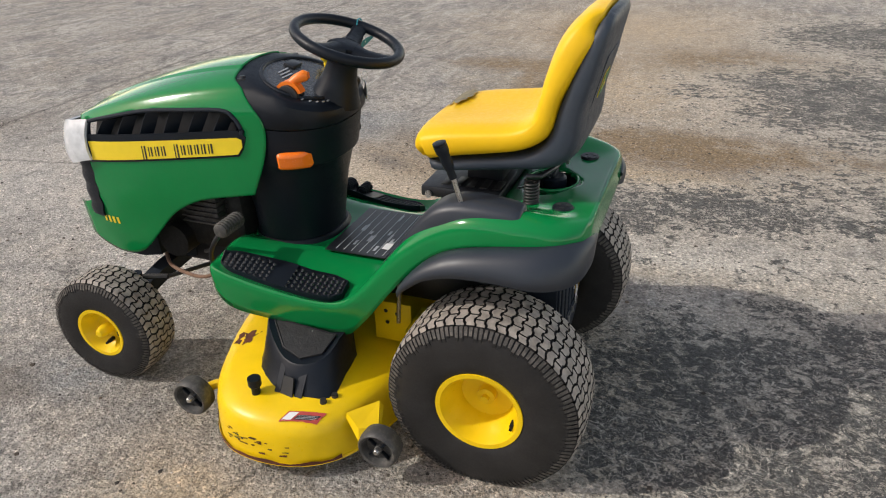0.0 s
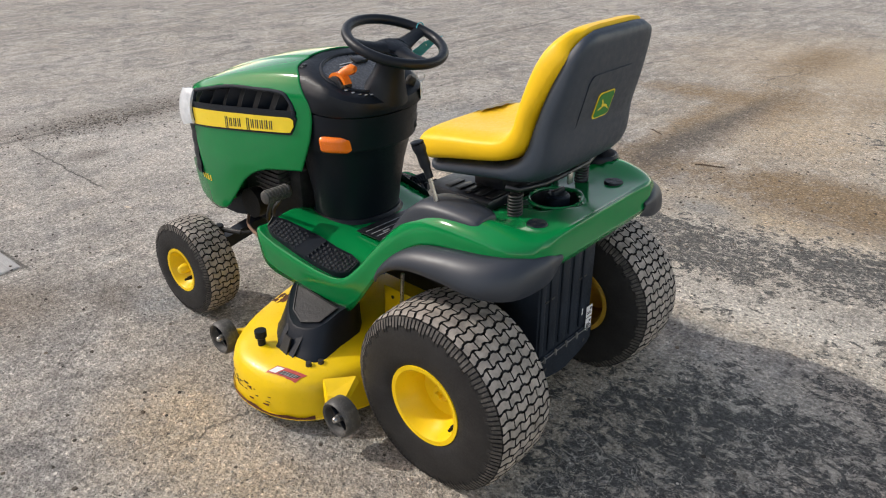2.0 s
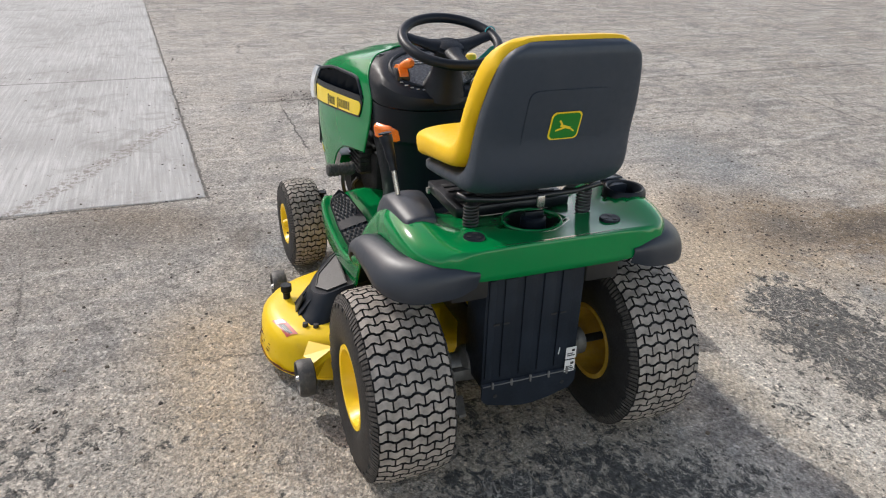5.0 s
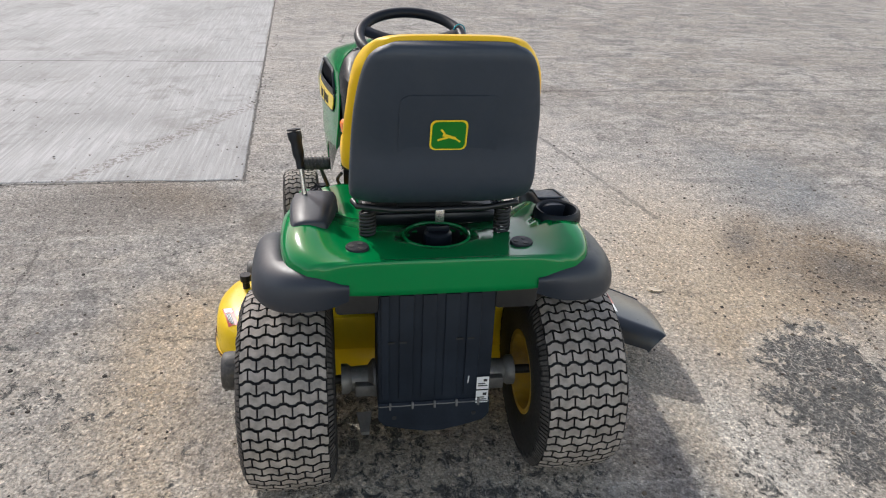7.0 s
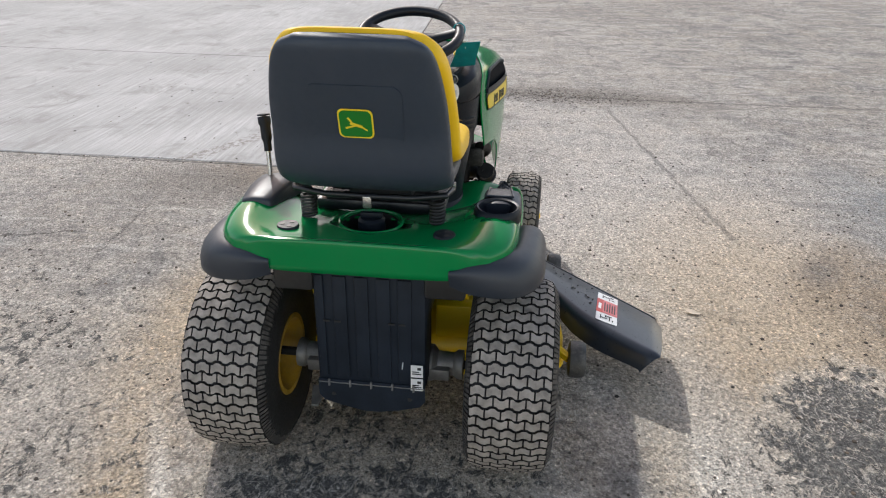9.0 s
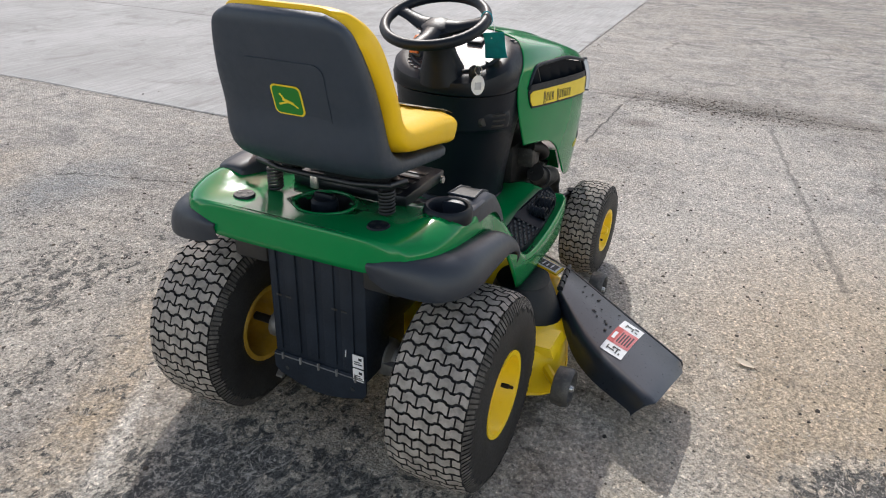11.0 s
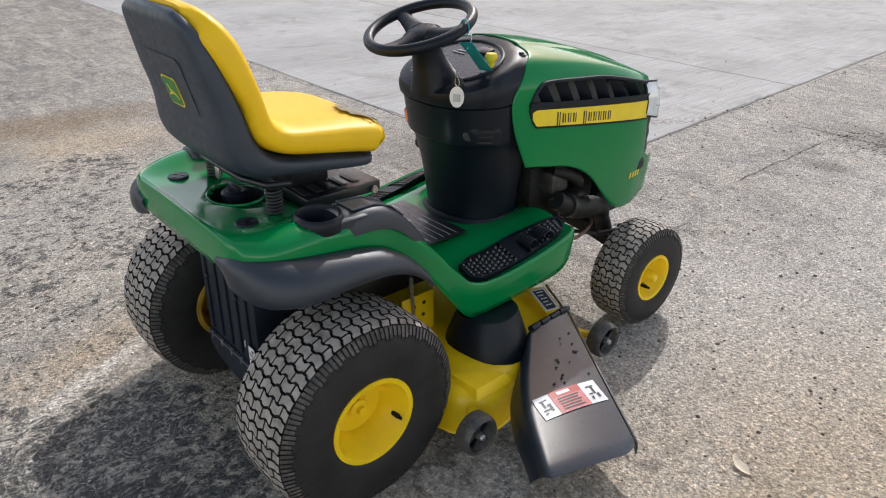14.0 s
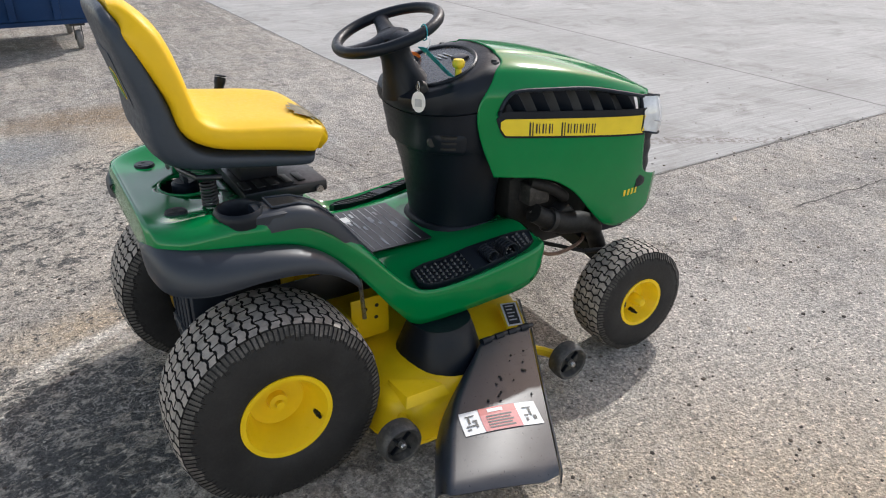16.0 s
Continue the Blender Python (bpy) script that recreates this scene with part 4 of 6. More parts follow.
part("blade_switch", lathe([(0.0, 0.046), (0.014, 0.045), (0.018, 0.037), (0.016, 0.026), (0.009, 0.020), (0.009, 0.0)], dash_pt(0.672, -0.130), "z", 20), KNOB_YELLOW, dash_top, "yellow pull knob")
part("ignition", tube([dash_pt(0.575, -0.105, 0.0), dash_pt(0.572, -0.108, 0.020), dash_pt(0.570, -0.110, 0.026)], [0.017, 0.016, 0.010], 16), STEEL_DARK, dash_top)
part("hour_meter", box(dash_pt(0.735, -0.04, 0.004), (0.034, 0.05, 0.012), Matrix.Rotation(radians(-16), 3, "Y")), BLACK_GLOSS, dash_top)


def tower_y(x, z):
    """Half width of the tower at x for a height."""
    xr = interp(z, [(a, b) for a, b, _, _ in tower_levels])
    b = interp(z, [(a, d) for a, _, _, d in tower_levels])
    cx = xr + (0.875 - xr) * 0.52
    k = min(1, abs(cx - x) / (cx - xr)) if x < cx else 0
    return b * (1 - k ** 2.3) ** (1 / 2.3)


def tower_panel(sg, x0, x1, z0, z1, out, nx=8, nz=6, r=0.0):
    def fn(u, v):
        if r:
            v = 0.5 + (v - 0.5) * (1 - abs(2 * u - 1) ** 7 * 0.45)
        x, z = x0 + (x1 - x0) * u, z0 + (z1 - z0) * v
        edge = min(1.0, min(u, 1 - u) / 0.14) * min(1.0, min(v, 1 - v) / 0.22)
        return (x, sg * (tower_y(x, z) - 0.002 + out * math.sqrt(max(0, edge))), z)
    return sheet(fn, nx, nz, 0.0)


part("side_reflector", tower_panel(1, 0.590, 0.672, 0.686, 0.740, 0.017, 20, 14, 1.0), ORANGE, tower, "amber side reflector")
part("vent_panel", tower_panel(-1, 0.575, 0.668, 0.684, 0.745, 0.007, 12, 8, 1.0), BLACK_PLASTIC, tower)
for k in range(3):
    part("vent_slot", tower_panel(-1, 0.598, 0.640, 0.700 + 0.017 * k, 0.711 + 0.017 * k, 0.011, 8, 4), INK, tower)
part("rear_socket", tube([(0.600, -0.120, 0.721), (0.588, -0.135, 0.721), (0.584, -0.140, 0.721)], [0.018, 0.017, 0.012], 14), INK, tower)

# steering wheel on its column
A = radians(18.6)
WN = Vector((-math.sin(A), 0, math.cos(A)))
WU = Vector((math.cos(A), 0, math.sin(A)))
WV = Vector((0, 1, 0))
WC = Vector((0.525, 0.0, 1.010))
col_pts = [WC - WN * d for d in (0.175, 0.150, 0.110, 0.075, 0.045, 0.020)]
part("steering_column", tube(col_pts, [0.074, 0.064, 0.050, 0.043, 0.046, 0.054], 24), BLACK_PLASTIC, MOWER, "black tapered steering column")
rim_path = [WC + (WU * math.cos(k / 64 * math.tau) + WV * math.sin(k / 64 * math.tau)) * 0.1445 for k in range(64)]
steering = part("steering_wheel", tube(rim_path, 0.0148, 14, closed=True), BLACK_PLASTIC, MOWER, "black three-spoke steering wheel")
part("wheel_hub", tube([WC - WN * 0.045, WC - WN * 0.034, WC - WN * 0.012, WC - WN * 0.006], [0.034, 0.045, 0.042, 0.030], 24), BLACK_PLASTIC, steering)
for deg in (72, -78, 180):
    d = WU * math.cos(radians(deg)) + WV * math.sin(radians(deg))
    s = WN.cross(d)
    rings = []
    for r, w, drop, th in ((0.030, 0.046, 0.026, 0.022), (0.065, 0.034, 0.021, 0.015), (0.105, 0.028, 0.011, 0.011), (0.142, 0.032, 0.001, 0.010)):
        c = WC + d * r - WN * drop
        rings.append([c + s * w * math.cos(k / 10 * math.tau) * 0.75 + WN * th * math.sin(k / 10 * math.tau) for k in range(10)])
    part("spoke", loft(rings), BLACK_PLASTIC, steering)


# ---- body: fender deck with the two foot platforms ----
STATIONS = [
    (-0.208, [(0, 0.606), (0.10, 0.606), (0.16, 0.607), (0.19, 0.608), (0.207, 0.610), (0.213, 0.611)]),
    (-0.2055, [(0, 0.677), (0.10, 0.677), (0.18, 0.675), (0.22, 0.668), (0.240, 0.652), (0.244, 0.632)]),
    (-0.198, [(0, 0.684), (0.10, 0.684), (0.19, 0.684), (0.24, 0.680), (0.266, 0.664), (0.272, 0.640)]),
    (-0.185, [(0, 0.682), (0.10, 0.682), (0.20, 0.684), (0.265, 0.682), (0.294, 0.666), (0.300, 0.640)]),
    (-0.140, [(0, 0.677), (0.10, 0.677), (0.20, 0.680), (0.282, 0.692), (0.328, 0.674), (0.336, 0.640)]),
    (-0.060, [(0, 0.670), (0.10, 0.670), (0.20, 0.676), (0.288, 0.704), (0.343, 0.684), (0.352, 0.636)]),
    (0.060, [(0, 0.650), (0.10, 0.650), (0.20, 0.662), (0.288, 0.705), (0.344, 0.682), (0.354, 0.622)]),
    (0.150, [(0, 0.610), (0.10, 0.610), (0.21, 0.635), (0.285, 0.676), (0.336, 0.650), (0.347, 0.585)]),
    (0.230, [(0, 0.530), (0.10, 0.530), (0.22, 0.560), (0.290, 0.612), (0.340, 0.592), (0.350, 0.515)]),
    (0.300, [(0, 0.452), (0.10, 0.452), (0.22, 0.475), (0.295, 0.528), (0.346, 0.520), (0.350, 0.428)]),
    (0.360, [(0, 0.428), (0.10, 0.428), (0.21, 0.430), (0.300, 0.452), (0.352, 0.450), (0.346, 0.350)]),
    (0.425, [(0, 0.424), (0.10, 0.424), (0.20, 0.418), (0.310, 0.385), (0.357, 0.398), (0.338, 0.288)]),
    (0.520, [(0, 0.424), (0.10, 0.424), (0.20, 0.418), (0.315, 0.378), (0.360, 0.388), (0.344, 0.287)]),
    (0.660, [(0, 0.428), (0.10, 0.428), (0.20, 0.430), (0.315, 0.396), (0.362, 0.402), (0.350, 0.300)]),
    (0.780, [(0, 0.430), (0.10, 0.430), (0.20, 0.446), (0.312, 0.416), (0.358, 0.420), (0.350, 0.312)]),
    (0.840, [(0, 0.430), (0.10, 0.432), (0.20, 0.452), (0.300, 0.432), (0.344, 0.430), (0.340, 0.352)]),
    (0.868, [(0, 0.425), (0.10, 0.426), (0.19, 0.438), (0.275, 0.424), (0.308, 0.420), (0.306, 0.388)]),
]


def body_profile(i, sub=5):
    x, pts = STATIONS[i]
    return [Vector((x, p.x, p.y)) for p in catmull([(y, z, 0) for y, z in pts], sub)]


cols = list(zip(*[body_profile(i) for i in range(len(STATIONS))]))
cols = [catmull(c, 5) for c in cols]
BODY_ROWS = list(zip(*cols))


def body_z(x, y):
    """Height of the body's top at a place."""
    row = min(BODY_ROWS, key=lambda r: abs(r[0].x - x))
    q = min(row[:-6], key=lambda p: abs(p.y - abs(y)))
    return q.z


def filler_hole(c):
    if (c.x + 0.006) ** 2 + (c.y + 0.297) ** 2 < 0.051 ** 2:
        return True
    return ((c.x + 0.055) / 0.066) ** 2 + (c.y / 0.074) ** 2 < 1


bm = bmesh.new()
for sg in (1, -1):
    rows = [[bm.verts.new((p.x, p.y * sg, p.z)) for p in row] for row in BODY_ROWS]
    for a, b in zip(rows, rows[1:]):
        for j in range(len(a) - 1):
            c = (a[j].co + b[j + 1].co) / 2
            if not filler_hole(c):
                bm.faces.new((a[j], a[j + 1], b[j + 1], b[j]))
bmesh.ops.remove_doubles(bm, verts=bm.verts[:], dist=0.0004)
bmesh.ops.delete(bm, geom=[v for v in bm.verts if not v.link_faces], context="VERTS")
for v in bm.verts:
    off = Vector((v.co.x + 0.008, v.co.y + 0.297, 0))
    if 0.001 < off.length < 0.054:
        v.co += off.normalized() * (0.054 - off.length)
body = part("fender_deck", bm, GREEN, MOWER, "glossy green one-piece fender deck with foot platforms", smooth=50)
sol = body.modifiers.new("thickness", "SOLIDIFY")
sol.thickness, sol.offset = 0.005, -1

part("filler_rim", tube([(-0.055 + 0.068 * math.cos(k / 40 * math.tau), 0.075 * math.sin(k / 40 * math.tau), 0.673) for k in range(40)], 0.004, 8, closed=True), GREEN, body)
part("filler_well", lathe([(0.070, 0.668), (0.064, 0.600), (0.0, 0.590)], (-0.060, 0, 0), "z", 32), INK, body)
cap = part("fuel_cap", lathe([(0.0, 0.022), (0.026, 0.022), (0.032, 0.016), (0.033, -0.03)], (-0.060, -0.002, 0.665), "z", 28), BLACK_PLASTIC, body, "black fuel filler cap")
part("cap_grip", box((-0.060, -0.002, 0.692), (0.012, 0.052, 0.014)), BLACK_PLASTIC, cap)
for sg in (1, -1):
    # vented black plugs on the rear deck
    plug = part("deck_plug", lathe([(0.0, 0.004), (0.024, 0.004), (0.026, 0.0), (0.026, -0.006)], (-0.122, sg * 0.183, body_z(-0.122, 0.183) + 0.002), "z", 28), BLACK_PLASTIC, body, "round black vent plug")
    for k in range(3):
        a = radians(90 + 120 * k)
        part("plug_hole", lathe([(0.0, 0.0012), (0.006, 0.0012), (0.006, 0.0)], (-0.122 + 0.013 * math.cos(a), sg * 0.183 + 0.013 * math.sin(a), body_z(-0.122, 0.183) + 0.006), "z", 12), INK, plug)

    # black wheel-arch flare
    upper = [(-0.196, 0.206, 0.630), (-0.196, 0.244, 0.648), (-0.165, 0.308, 0.655), (-0.100, 0.346, 0.650), (0.0, 0.354, 0.638), (0.10, 0.355, 0.616), (0.17, 0.354, 0.576), (0.225, 0.353, 0.518), (0.245, 0.350, 0.482)]
    lower = [(-0.203, 0.205, 0.598), (-0.214, 0.268, 0.584), (-0.190, 0.360, 0.572), (-0.115, 0.412, 0.572), (0.0, 0.420, 0.580), (0.09, 0.419, 0.574), (0.16, 0.413, 0.550), (0.215, 0.402, 0.508), (0.240, 0.392, 0.478)]
    U, L = catmull(upper, 6), catmull(lower, 6)
    rings = []
    for p, q in zip(U, L):
        ring = []
        for k in range(9):
            t = k / 8
            c = p * (1 - t) + q * t
            out = Vector((q.x - p.x, q.y - p.y, 0))
            out = out.normalized() if out.length > 1e-4 else Vector((-1, 0, 0))
            bul = math.sin(t * math.pi) ** 0.75 * 0.022
            ring.append(c + Vector((0, 0, bul * 0.75)) + out * bul * 0.7)
        back = [r - Vector((0, 0, 0.004)) - (Vector((q.x - p.x, q.y - p.y, 0)).normalized() * 0.003 if (q - p).length > 1e-4 else Vector()) for r in ring[::-1]]
        ring = ring + [q + Vector((0, 0, -0.006)) - (Vector((q.x - p.x, q.y - p.y, 0)) * 0.12)] + back
        rings.append([(r.x, r.y * sg, r.z) for r in ring])
    part("wheel_flare", loft(rings), FLARE_BLACK, MOWER, "satin black wheel-arch flare", smooth=60)

    # black arm strip on the inner fender, falling to the platform
    spine = [(-0.052, 0.286), (-0.044, 0.286), (0.0, 0.284), (0.06, 0.281), (0.12, 0.278), (0.17, 0.275), (0.225, 0.270), (0.28, 0.266), (0.325, 0.262)]
    heights = [0.696, 0.708, 0.714, 0.716, 0.710, 0.688, 0.632, 0.560, 0.500]
    halfw = [0.030, 0.041, 0.048, 0.053, 0.054, 0.053, 0.052, 0.050, 0.050]
    if sg < 0:
        spine = [(0.022, 0.306), (0.06, 0.307), (0.12, 0.306), (0.17, 0.302), (0.225, 0.296), (0.28, 0.286), (0.325, 0.276)]
        heights, halfw = [0.701, 0.703, 0.699, 0.678, 0.628, 0.558, 0.500], [0.042, 0.047, 0.048, 0.048, 0.048, 0.049, 0.050]
    rings = []
    S = catmull([(x, y, z) for (x, y), z in zip(spine, heights)], 6)
    W = catmull([(w, 0, 0) for w in halfw], 6)
    for p, w in zip(S, W):
        prof = [(-1.0, -0.045), (-0.97, -0.010), (-0.85, 0.001), (-0.4, 0.005), (0.2, 0.005), (0.8, -0.001), (0.95, -0.013), (1.0, -0.045)]
        rings.append([(p.x, sg * (p.y + w.x * a), p.z + b) for a, b in prof])
    strip = part("arm_strip", loft(rings), FLARE_BLACK, body, "black textured fender trim", smooth=60)
    if sg < 0:
        def tray_pt(u, v, lift=0.0):
            x = 0.058 + 0.150 * u
            z = interp(x, [(0.06, 0.7095), (0.12, 0.7055), (0.17, 0.6845), (0.225, 0.6345)])
            y = 0.300 - 0.004 * u + (0.032 - 0.012 * u) * (2 * v - 1)
            return Vector((x, -y, z + lift))
        part("strip_root", loft([[(x, -a, zl), (x, -b, zl + 0.006), (x, -b, zh - 0.004), (x, -b + 0.005, zh), (x, -a, zh)] for x, a, b, zl, zh in ((-0.012, 0.340, 0.3475, 0.680, 0.698), (0.015, 0.338, 0.3490, 0.677, 0.701), (0.040, 0.325, 0.3505, 0.673, 0.702), (0.075, 0.310, 0.3515, 0.668, 0.702), (0.100, 0.310, 0.345, 0.668, 0.699))]), FLARE_BLACK, strip)
        part("tray", sheet(tray_pt, 14, 4, 0.0), BLACK_GLOSS, strip, "shallow glossy black tray")
        edge = [tray_pt(k / 12, 0, 0.001) for k in range(13)] + [tray_pt(1, k / 4, 0.001) for k in range(1, 4)] + [tray_pt(1 - k / 12, 1, 0.001) for k in range(13)] + [tray_pt(0, 1 - k / 4, 0.001) for k in range(1, 4)]
        part("tray_rim", tube(edge, 0.0028, 6, closed=True), FLARE_BLACK, strip)

    # studded foot pad
    def loft_pad(fn):
        edge = [(k / 16, 0.0) for k in range(16)] + [(1.0, k / 5) for k in range(5)] + [(1 - k / 16, 1.0) for k in range(16)] + [(0.0, 1 - k / 5) for k in range(5)]
        mid = fn(0.5, 0.5)
        rings = []
        for up, k in ((-0.012, 1.0), (0.005, 1.0), (0.007, 0.985), (0.007, 0.965), (0.0, 0.955)):
            rings.append([Vector((mid.x + (fn(u, v).x - mid.x) * (0.5 + 0.5 * k), mid.y + (fn(u, v).y - mid.y) * k, fn(u, v).z + up)) for u, v in edge])
        b = loft(rings, cap=False)
        g = [[b.verts.new(fn(0.012 + 0.976 * i / 20, 0.02 + 0.96 * j / 5)) for j in range(6)] for i in range(21)]
        for i in range(20):
            for j in range(5):
                b.faces.new((g[i][j], g[i + 1][j], g[i + 1][j + 1], g[i][j + 1]))
        bmesh.ops.recalc_face_normals(b, faces=b.faces[:])
        return b

    def pad_pt(u, v, up=0.0):
        x = 0.445 + (0.828 - 0.445) * u
        inner = interp(u, [(0, 0.262), (0.12, 0.246), (0.5, 0.246), (0.9, 0.268), (1.0, 0.288)])
        outer = interp(u, [(0, 0.305), (0.08, 0.330), (0.5, 0.336), (0.9, 0.330), (1.0, 0.312)])
        y = inner + (outer - inner) * v
        zi = interp(u, [(0, 0.400), (0.3, 0.404), (0.6, 0.424), (1, 0.447)])
        zo = interp(u, [(0, 0.382), (0.3, 0.382), (0.6, 0.400), (1, 0.424)])
        return Vector((x, sg * y, zi + (zo - zi) * v + 0.008 + up))
    pad = part("foot_pad", loft_pad(pad_pt), BLACK_PLASTIC, body, "black studded rubber foot pad")
    bm = bmesh.new()
    for i in range(22):
        if 10 <= i <= 12:
            continue
        for j in range(5):
            u, v = (i + 0.9) / 23, (j + 0.65 + 0.5 * (i % 2)) / 5.8
            c = pad_pt(u, v, 0.0)
            r = 0.0062
            ring = [bm.verts.new(c + Vector((r * math.cos(k / 6 * math.tau), r * math.sin(k / 6 * math.tau), 0.0))) for k in range(6)]
            tipv = [bm.verts.new(c + Vector((r * 0.5 * math.cos(k / 6 * math.tau), r * 0.5 * math.sin(k / 6 * math.tau), 0.0062))) for k in range(6)]
            bm.faces.new(tipv)
            for k in range(6):
                bm.faces.new((ring[k], ring[(k + 1) % 6], tipv[(k + 1) % 6], tipv[k]))
    tagged(part("stud_field", bm, STUD_BLACK, pad, smooth=0), kind="stuff")
    part("pad_bridge", sheet(lambda u, v: pad_pt(0.43 + 0.11 * u, v, 0.003), 3, 6, -0.003 * sg), BLACK_PLASTIC, pad)

# cup holder on the right fender
cup = part("cup_holder", lathe([(0.0, -0.060), (0.036, -0.060), (0.042, 0.0), (0.0455, 0.010), (0.050, 0.012), (0.055, 0.006), (0.057, -0.006), (0.056, -0.022), (0.050, -0.027)], (-0.008, -0.297, 0.700), "z", 40), BLACK_PLASTIC, body, "black moulded cup holder")

# tunnel mat with plain bars for its printed lines
mat_q = [(0.385, -0.150, 0.434), (0.578, -0.150, 0.434), (0.578, 0.150, 0.434), (0.385, 0.150, 0.434)]
tunnel = part("instruction_plate", plate(mat_q, 0.003), BLACK_GLOSS, body, "black instruction plate with pale printed lines")
rnd = random.Random(3)
for k in range(7):
    u = 0.06 + 0.13 * k
    part("print_line", plate(quad_at(mat_q, u, u + 0.012, 0.04, 0.96), 0.0006, 0.003), INK_GREY, tunnel)
for k in range(12):
    u, v = rnd.uniform(0.05, 0.85), rnd.uniform(0.05, 0.8)
    part("print_line", plate(quad_at(mat_q, u, u + 0.04, v, v + rnd.uniform(0.05, 0.16)), 0.0006, 0.0035), INK_GREY, tunnel)
part("print_label", plate(quad_at(mat_q, 0.05, 0.17, 0.72, 0.84), 0.0008, 0.004), WHITE_STICKER, tunnel)

# gear lever on the left fender
lever = part("lift_lever", tube([(0.096, 0.297, 0.70), (0.108, 0.301, 0.745), (0.118, 0.305, 0.785)], 0.0060, 12), STEEL, MOWER, "chrome lift lever with black grip")
part("lever_grip", tube(catmull([(0.116, 0.304, 0.775), (0.123, 0.307, 0.797), (0.135, 0.313, 0.836), (0.142, 0.317, 0.858), (0.144, 0.318, 0.866)], 4), [0.0100] * 5 + [0.0135] * 4 + [0.0165] * 4 + [0.0165] * 3 + [0.010], 14), BLACK_PLASTIC, lever, "black rubber grip")


# ---- seat ----
def seat_loft(stations, n=32, hollow=0.0, power=3.2):
    """stations: (x, z, dx, dz, half width, thickness): the front surface's place, its outward normal."""
    rings = []
    for x, z, nx, nz, w, th in stations:
        l = math.hypot(nx, nz)
        nx, nz = nx / l, nz / l
        ring = []
        for k in range(n):
            a = k / n * math.tau
            c, s = math.cos(a), math.sin(a)
            y = w * abs(c) ** (2 / power) * (1 if c > 0 else -1)
            d = th / 2 * abs(s) ** (2 / power) * (1 if s > 0 else -1) - th / 2
            if s > 0:
                d -= hollow * max(0, 1 - (y / (w * 0.72)) ** 2) * max(0.0, min(1.0, (1.07 - z) / 0.10)) * max(0.0, min(1.0, (0.25 - x) / 0.08))
            ring.append((x + nx * d, y, z + nz * d))
        rings.append(ring)
    return rings


def resample(stations, per):
    cols = list(zip(*stations))
    out = catmull([(s[0], s[1], s[4]) for s in stations], per)
    nor = catmull([(s[2], s[3], s[5]) for s in stations], per)
    return [(p.x, p.y, q.x, q.y, p.z, q.z) for p, q in zip(out, nor)]


cushion = [
    (0.254, 0.768, 1.0, -0.35, 0.178, 0.045), (0.273, 0.796, 1.0, 0.05, 0.194, 0.075), (0.264, 0.830, 0.8, 0.7, 0.201, 0.084), (0.237, 0.848, 0.25, 1.0, 0.206, 0.090),
    (0.16, 0.862, 0.03, 1.0, 0.210, 0.088), (0.06, 0.872, 0.0, 1.0, 0.211, 0.080), (-0.004, 0.882, 0.2, 1.0, 0.211, 0.074), (-0.034, 0.904, 0.8, 0.7, 0.210, 0.070),
    (-0.046, 0.940, 1.0, 0.22, 0.206, 0.060), (-0.056, 0.990, 1.0, 0.18, 0.200, 0.074), (-0.078, 1.060, 1.0, 0.3, 0.190, 0.086), (-0.108, 1.106, 0.95, 0.5, 0.176, 0.080),
    (-0.145, 1.134, 0.5, 0.9, 0.152, 0.056), (-0.176, 1.138, 0.1, 1.0, 0.124, 0.030),
]
seat = part("seat", loft(seat_loft(resample(cushion, 4), 40, 0.014, 3.8)), SEAT_YELLOW, MOWER, "yellow vinyl seat cushion with raised side bolsters", smooth=70)
def cushion_top(x, y):
    """Height of the cushion's upper skin near its front edge."""
    return interp(x, [(0.06, 0.872), (0.16, 0.862), (0.215, 0.854), (0.237, 0.848), (0.252, 0.840), (0.264, 0.828)]) - 0.05 * max(0.0, abs(y) / 0.205 - 0.80) ** 2 * 5


PATCH_VINYL = surface("patch_vinyl", (0.20, 0.165, 0.085), 0.6, vary=0.5, scale=40, grain=0.3, grain_scale=400, dust=0.2)


def seat_patch(x0, x1, y0, y1):
    def fn(u, v):
        x = x0 + (x1 - x0) * u
        y = y0 + (y1 - y0) * v + 0.010 * math.sin(u * 5)
        return (x, y, cushion_top(x, y) + 0.0016)
    return sheet(fn, 10, 14, 0.0, lambda u, v, c: ((u - 0.5) / 0.5) ** 2 + ((v - 0.5) / 0.5) ** 2 < 0.75 + 0.25 * math.sin(u * 17 + v * 23))


# ragged dark patch near the right front edge of the cushion
part("seat_patch", seat_patch(0.196, 0.266, -0.190, -0.020), PATCH_VINYL, seat, "dark ragged patch on the seat front")
shell = [
    (0.240, 0.762, 0.6, 0.4, 0.160, 0.018), (0.212, 0.768, 0.1, 1.0, 0.186, 0.036), (0.10, 0.790, 0.03, 1.0, 0.192, 0.046), (0.0, 0.806, 0.05, 1.0, 0.193, 0.048), (-0.048, 0.828, 0.30, 1.0, 0.197, 0.066),
    (-0.070, 0.862, 0.8, 0.60, 0.197, 0.092), (-0.090, 0.920, 1.0, 0.22, 0.193, 0.070), (-0.118, 1.000, 1.0, 0.24, 0.186, 0.062), (-0.150, 1.078, 1.0, 0.28, 0.170, 0.048), (-0.172, 1.114, 1.0, 0.35, 0.150, 0.034), (-0.184, 1.130, 0.9, 0.5, 0.116, 0.020),
]
part("seat_shell", loft(seat_loft(resample(shell, 4), 40, 0.0, 4.2)), SHELL_GREY, seat, "dark grey moulded seat shell", smooth=70)


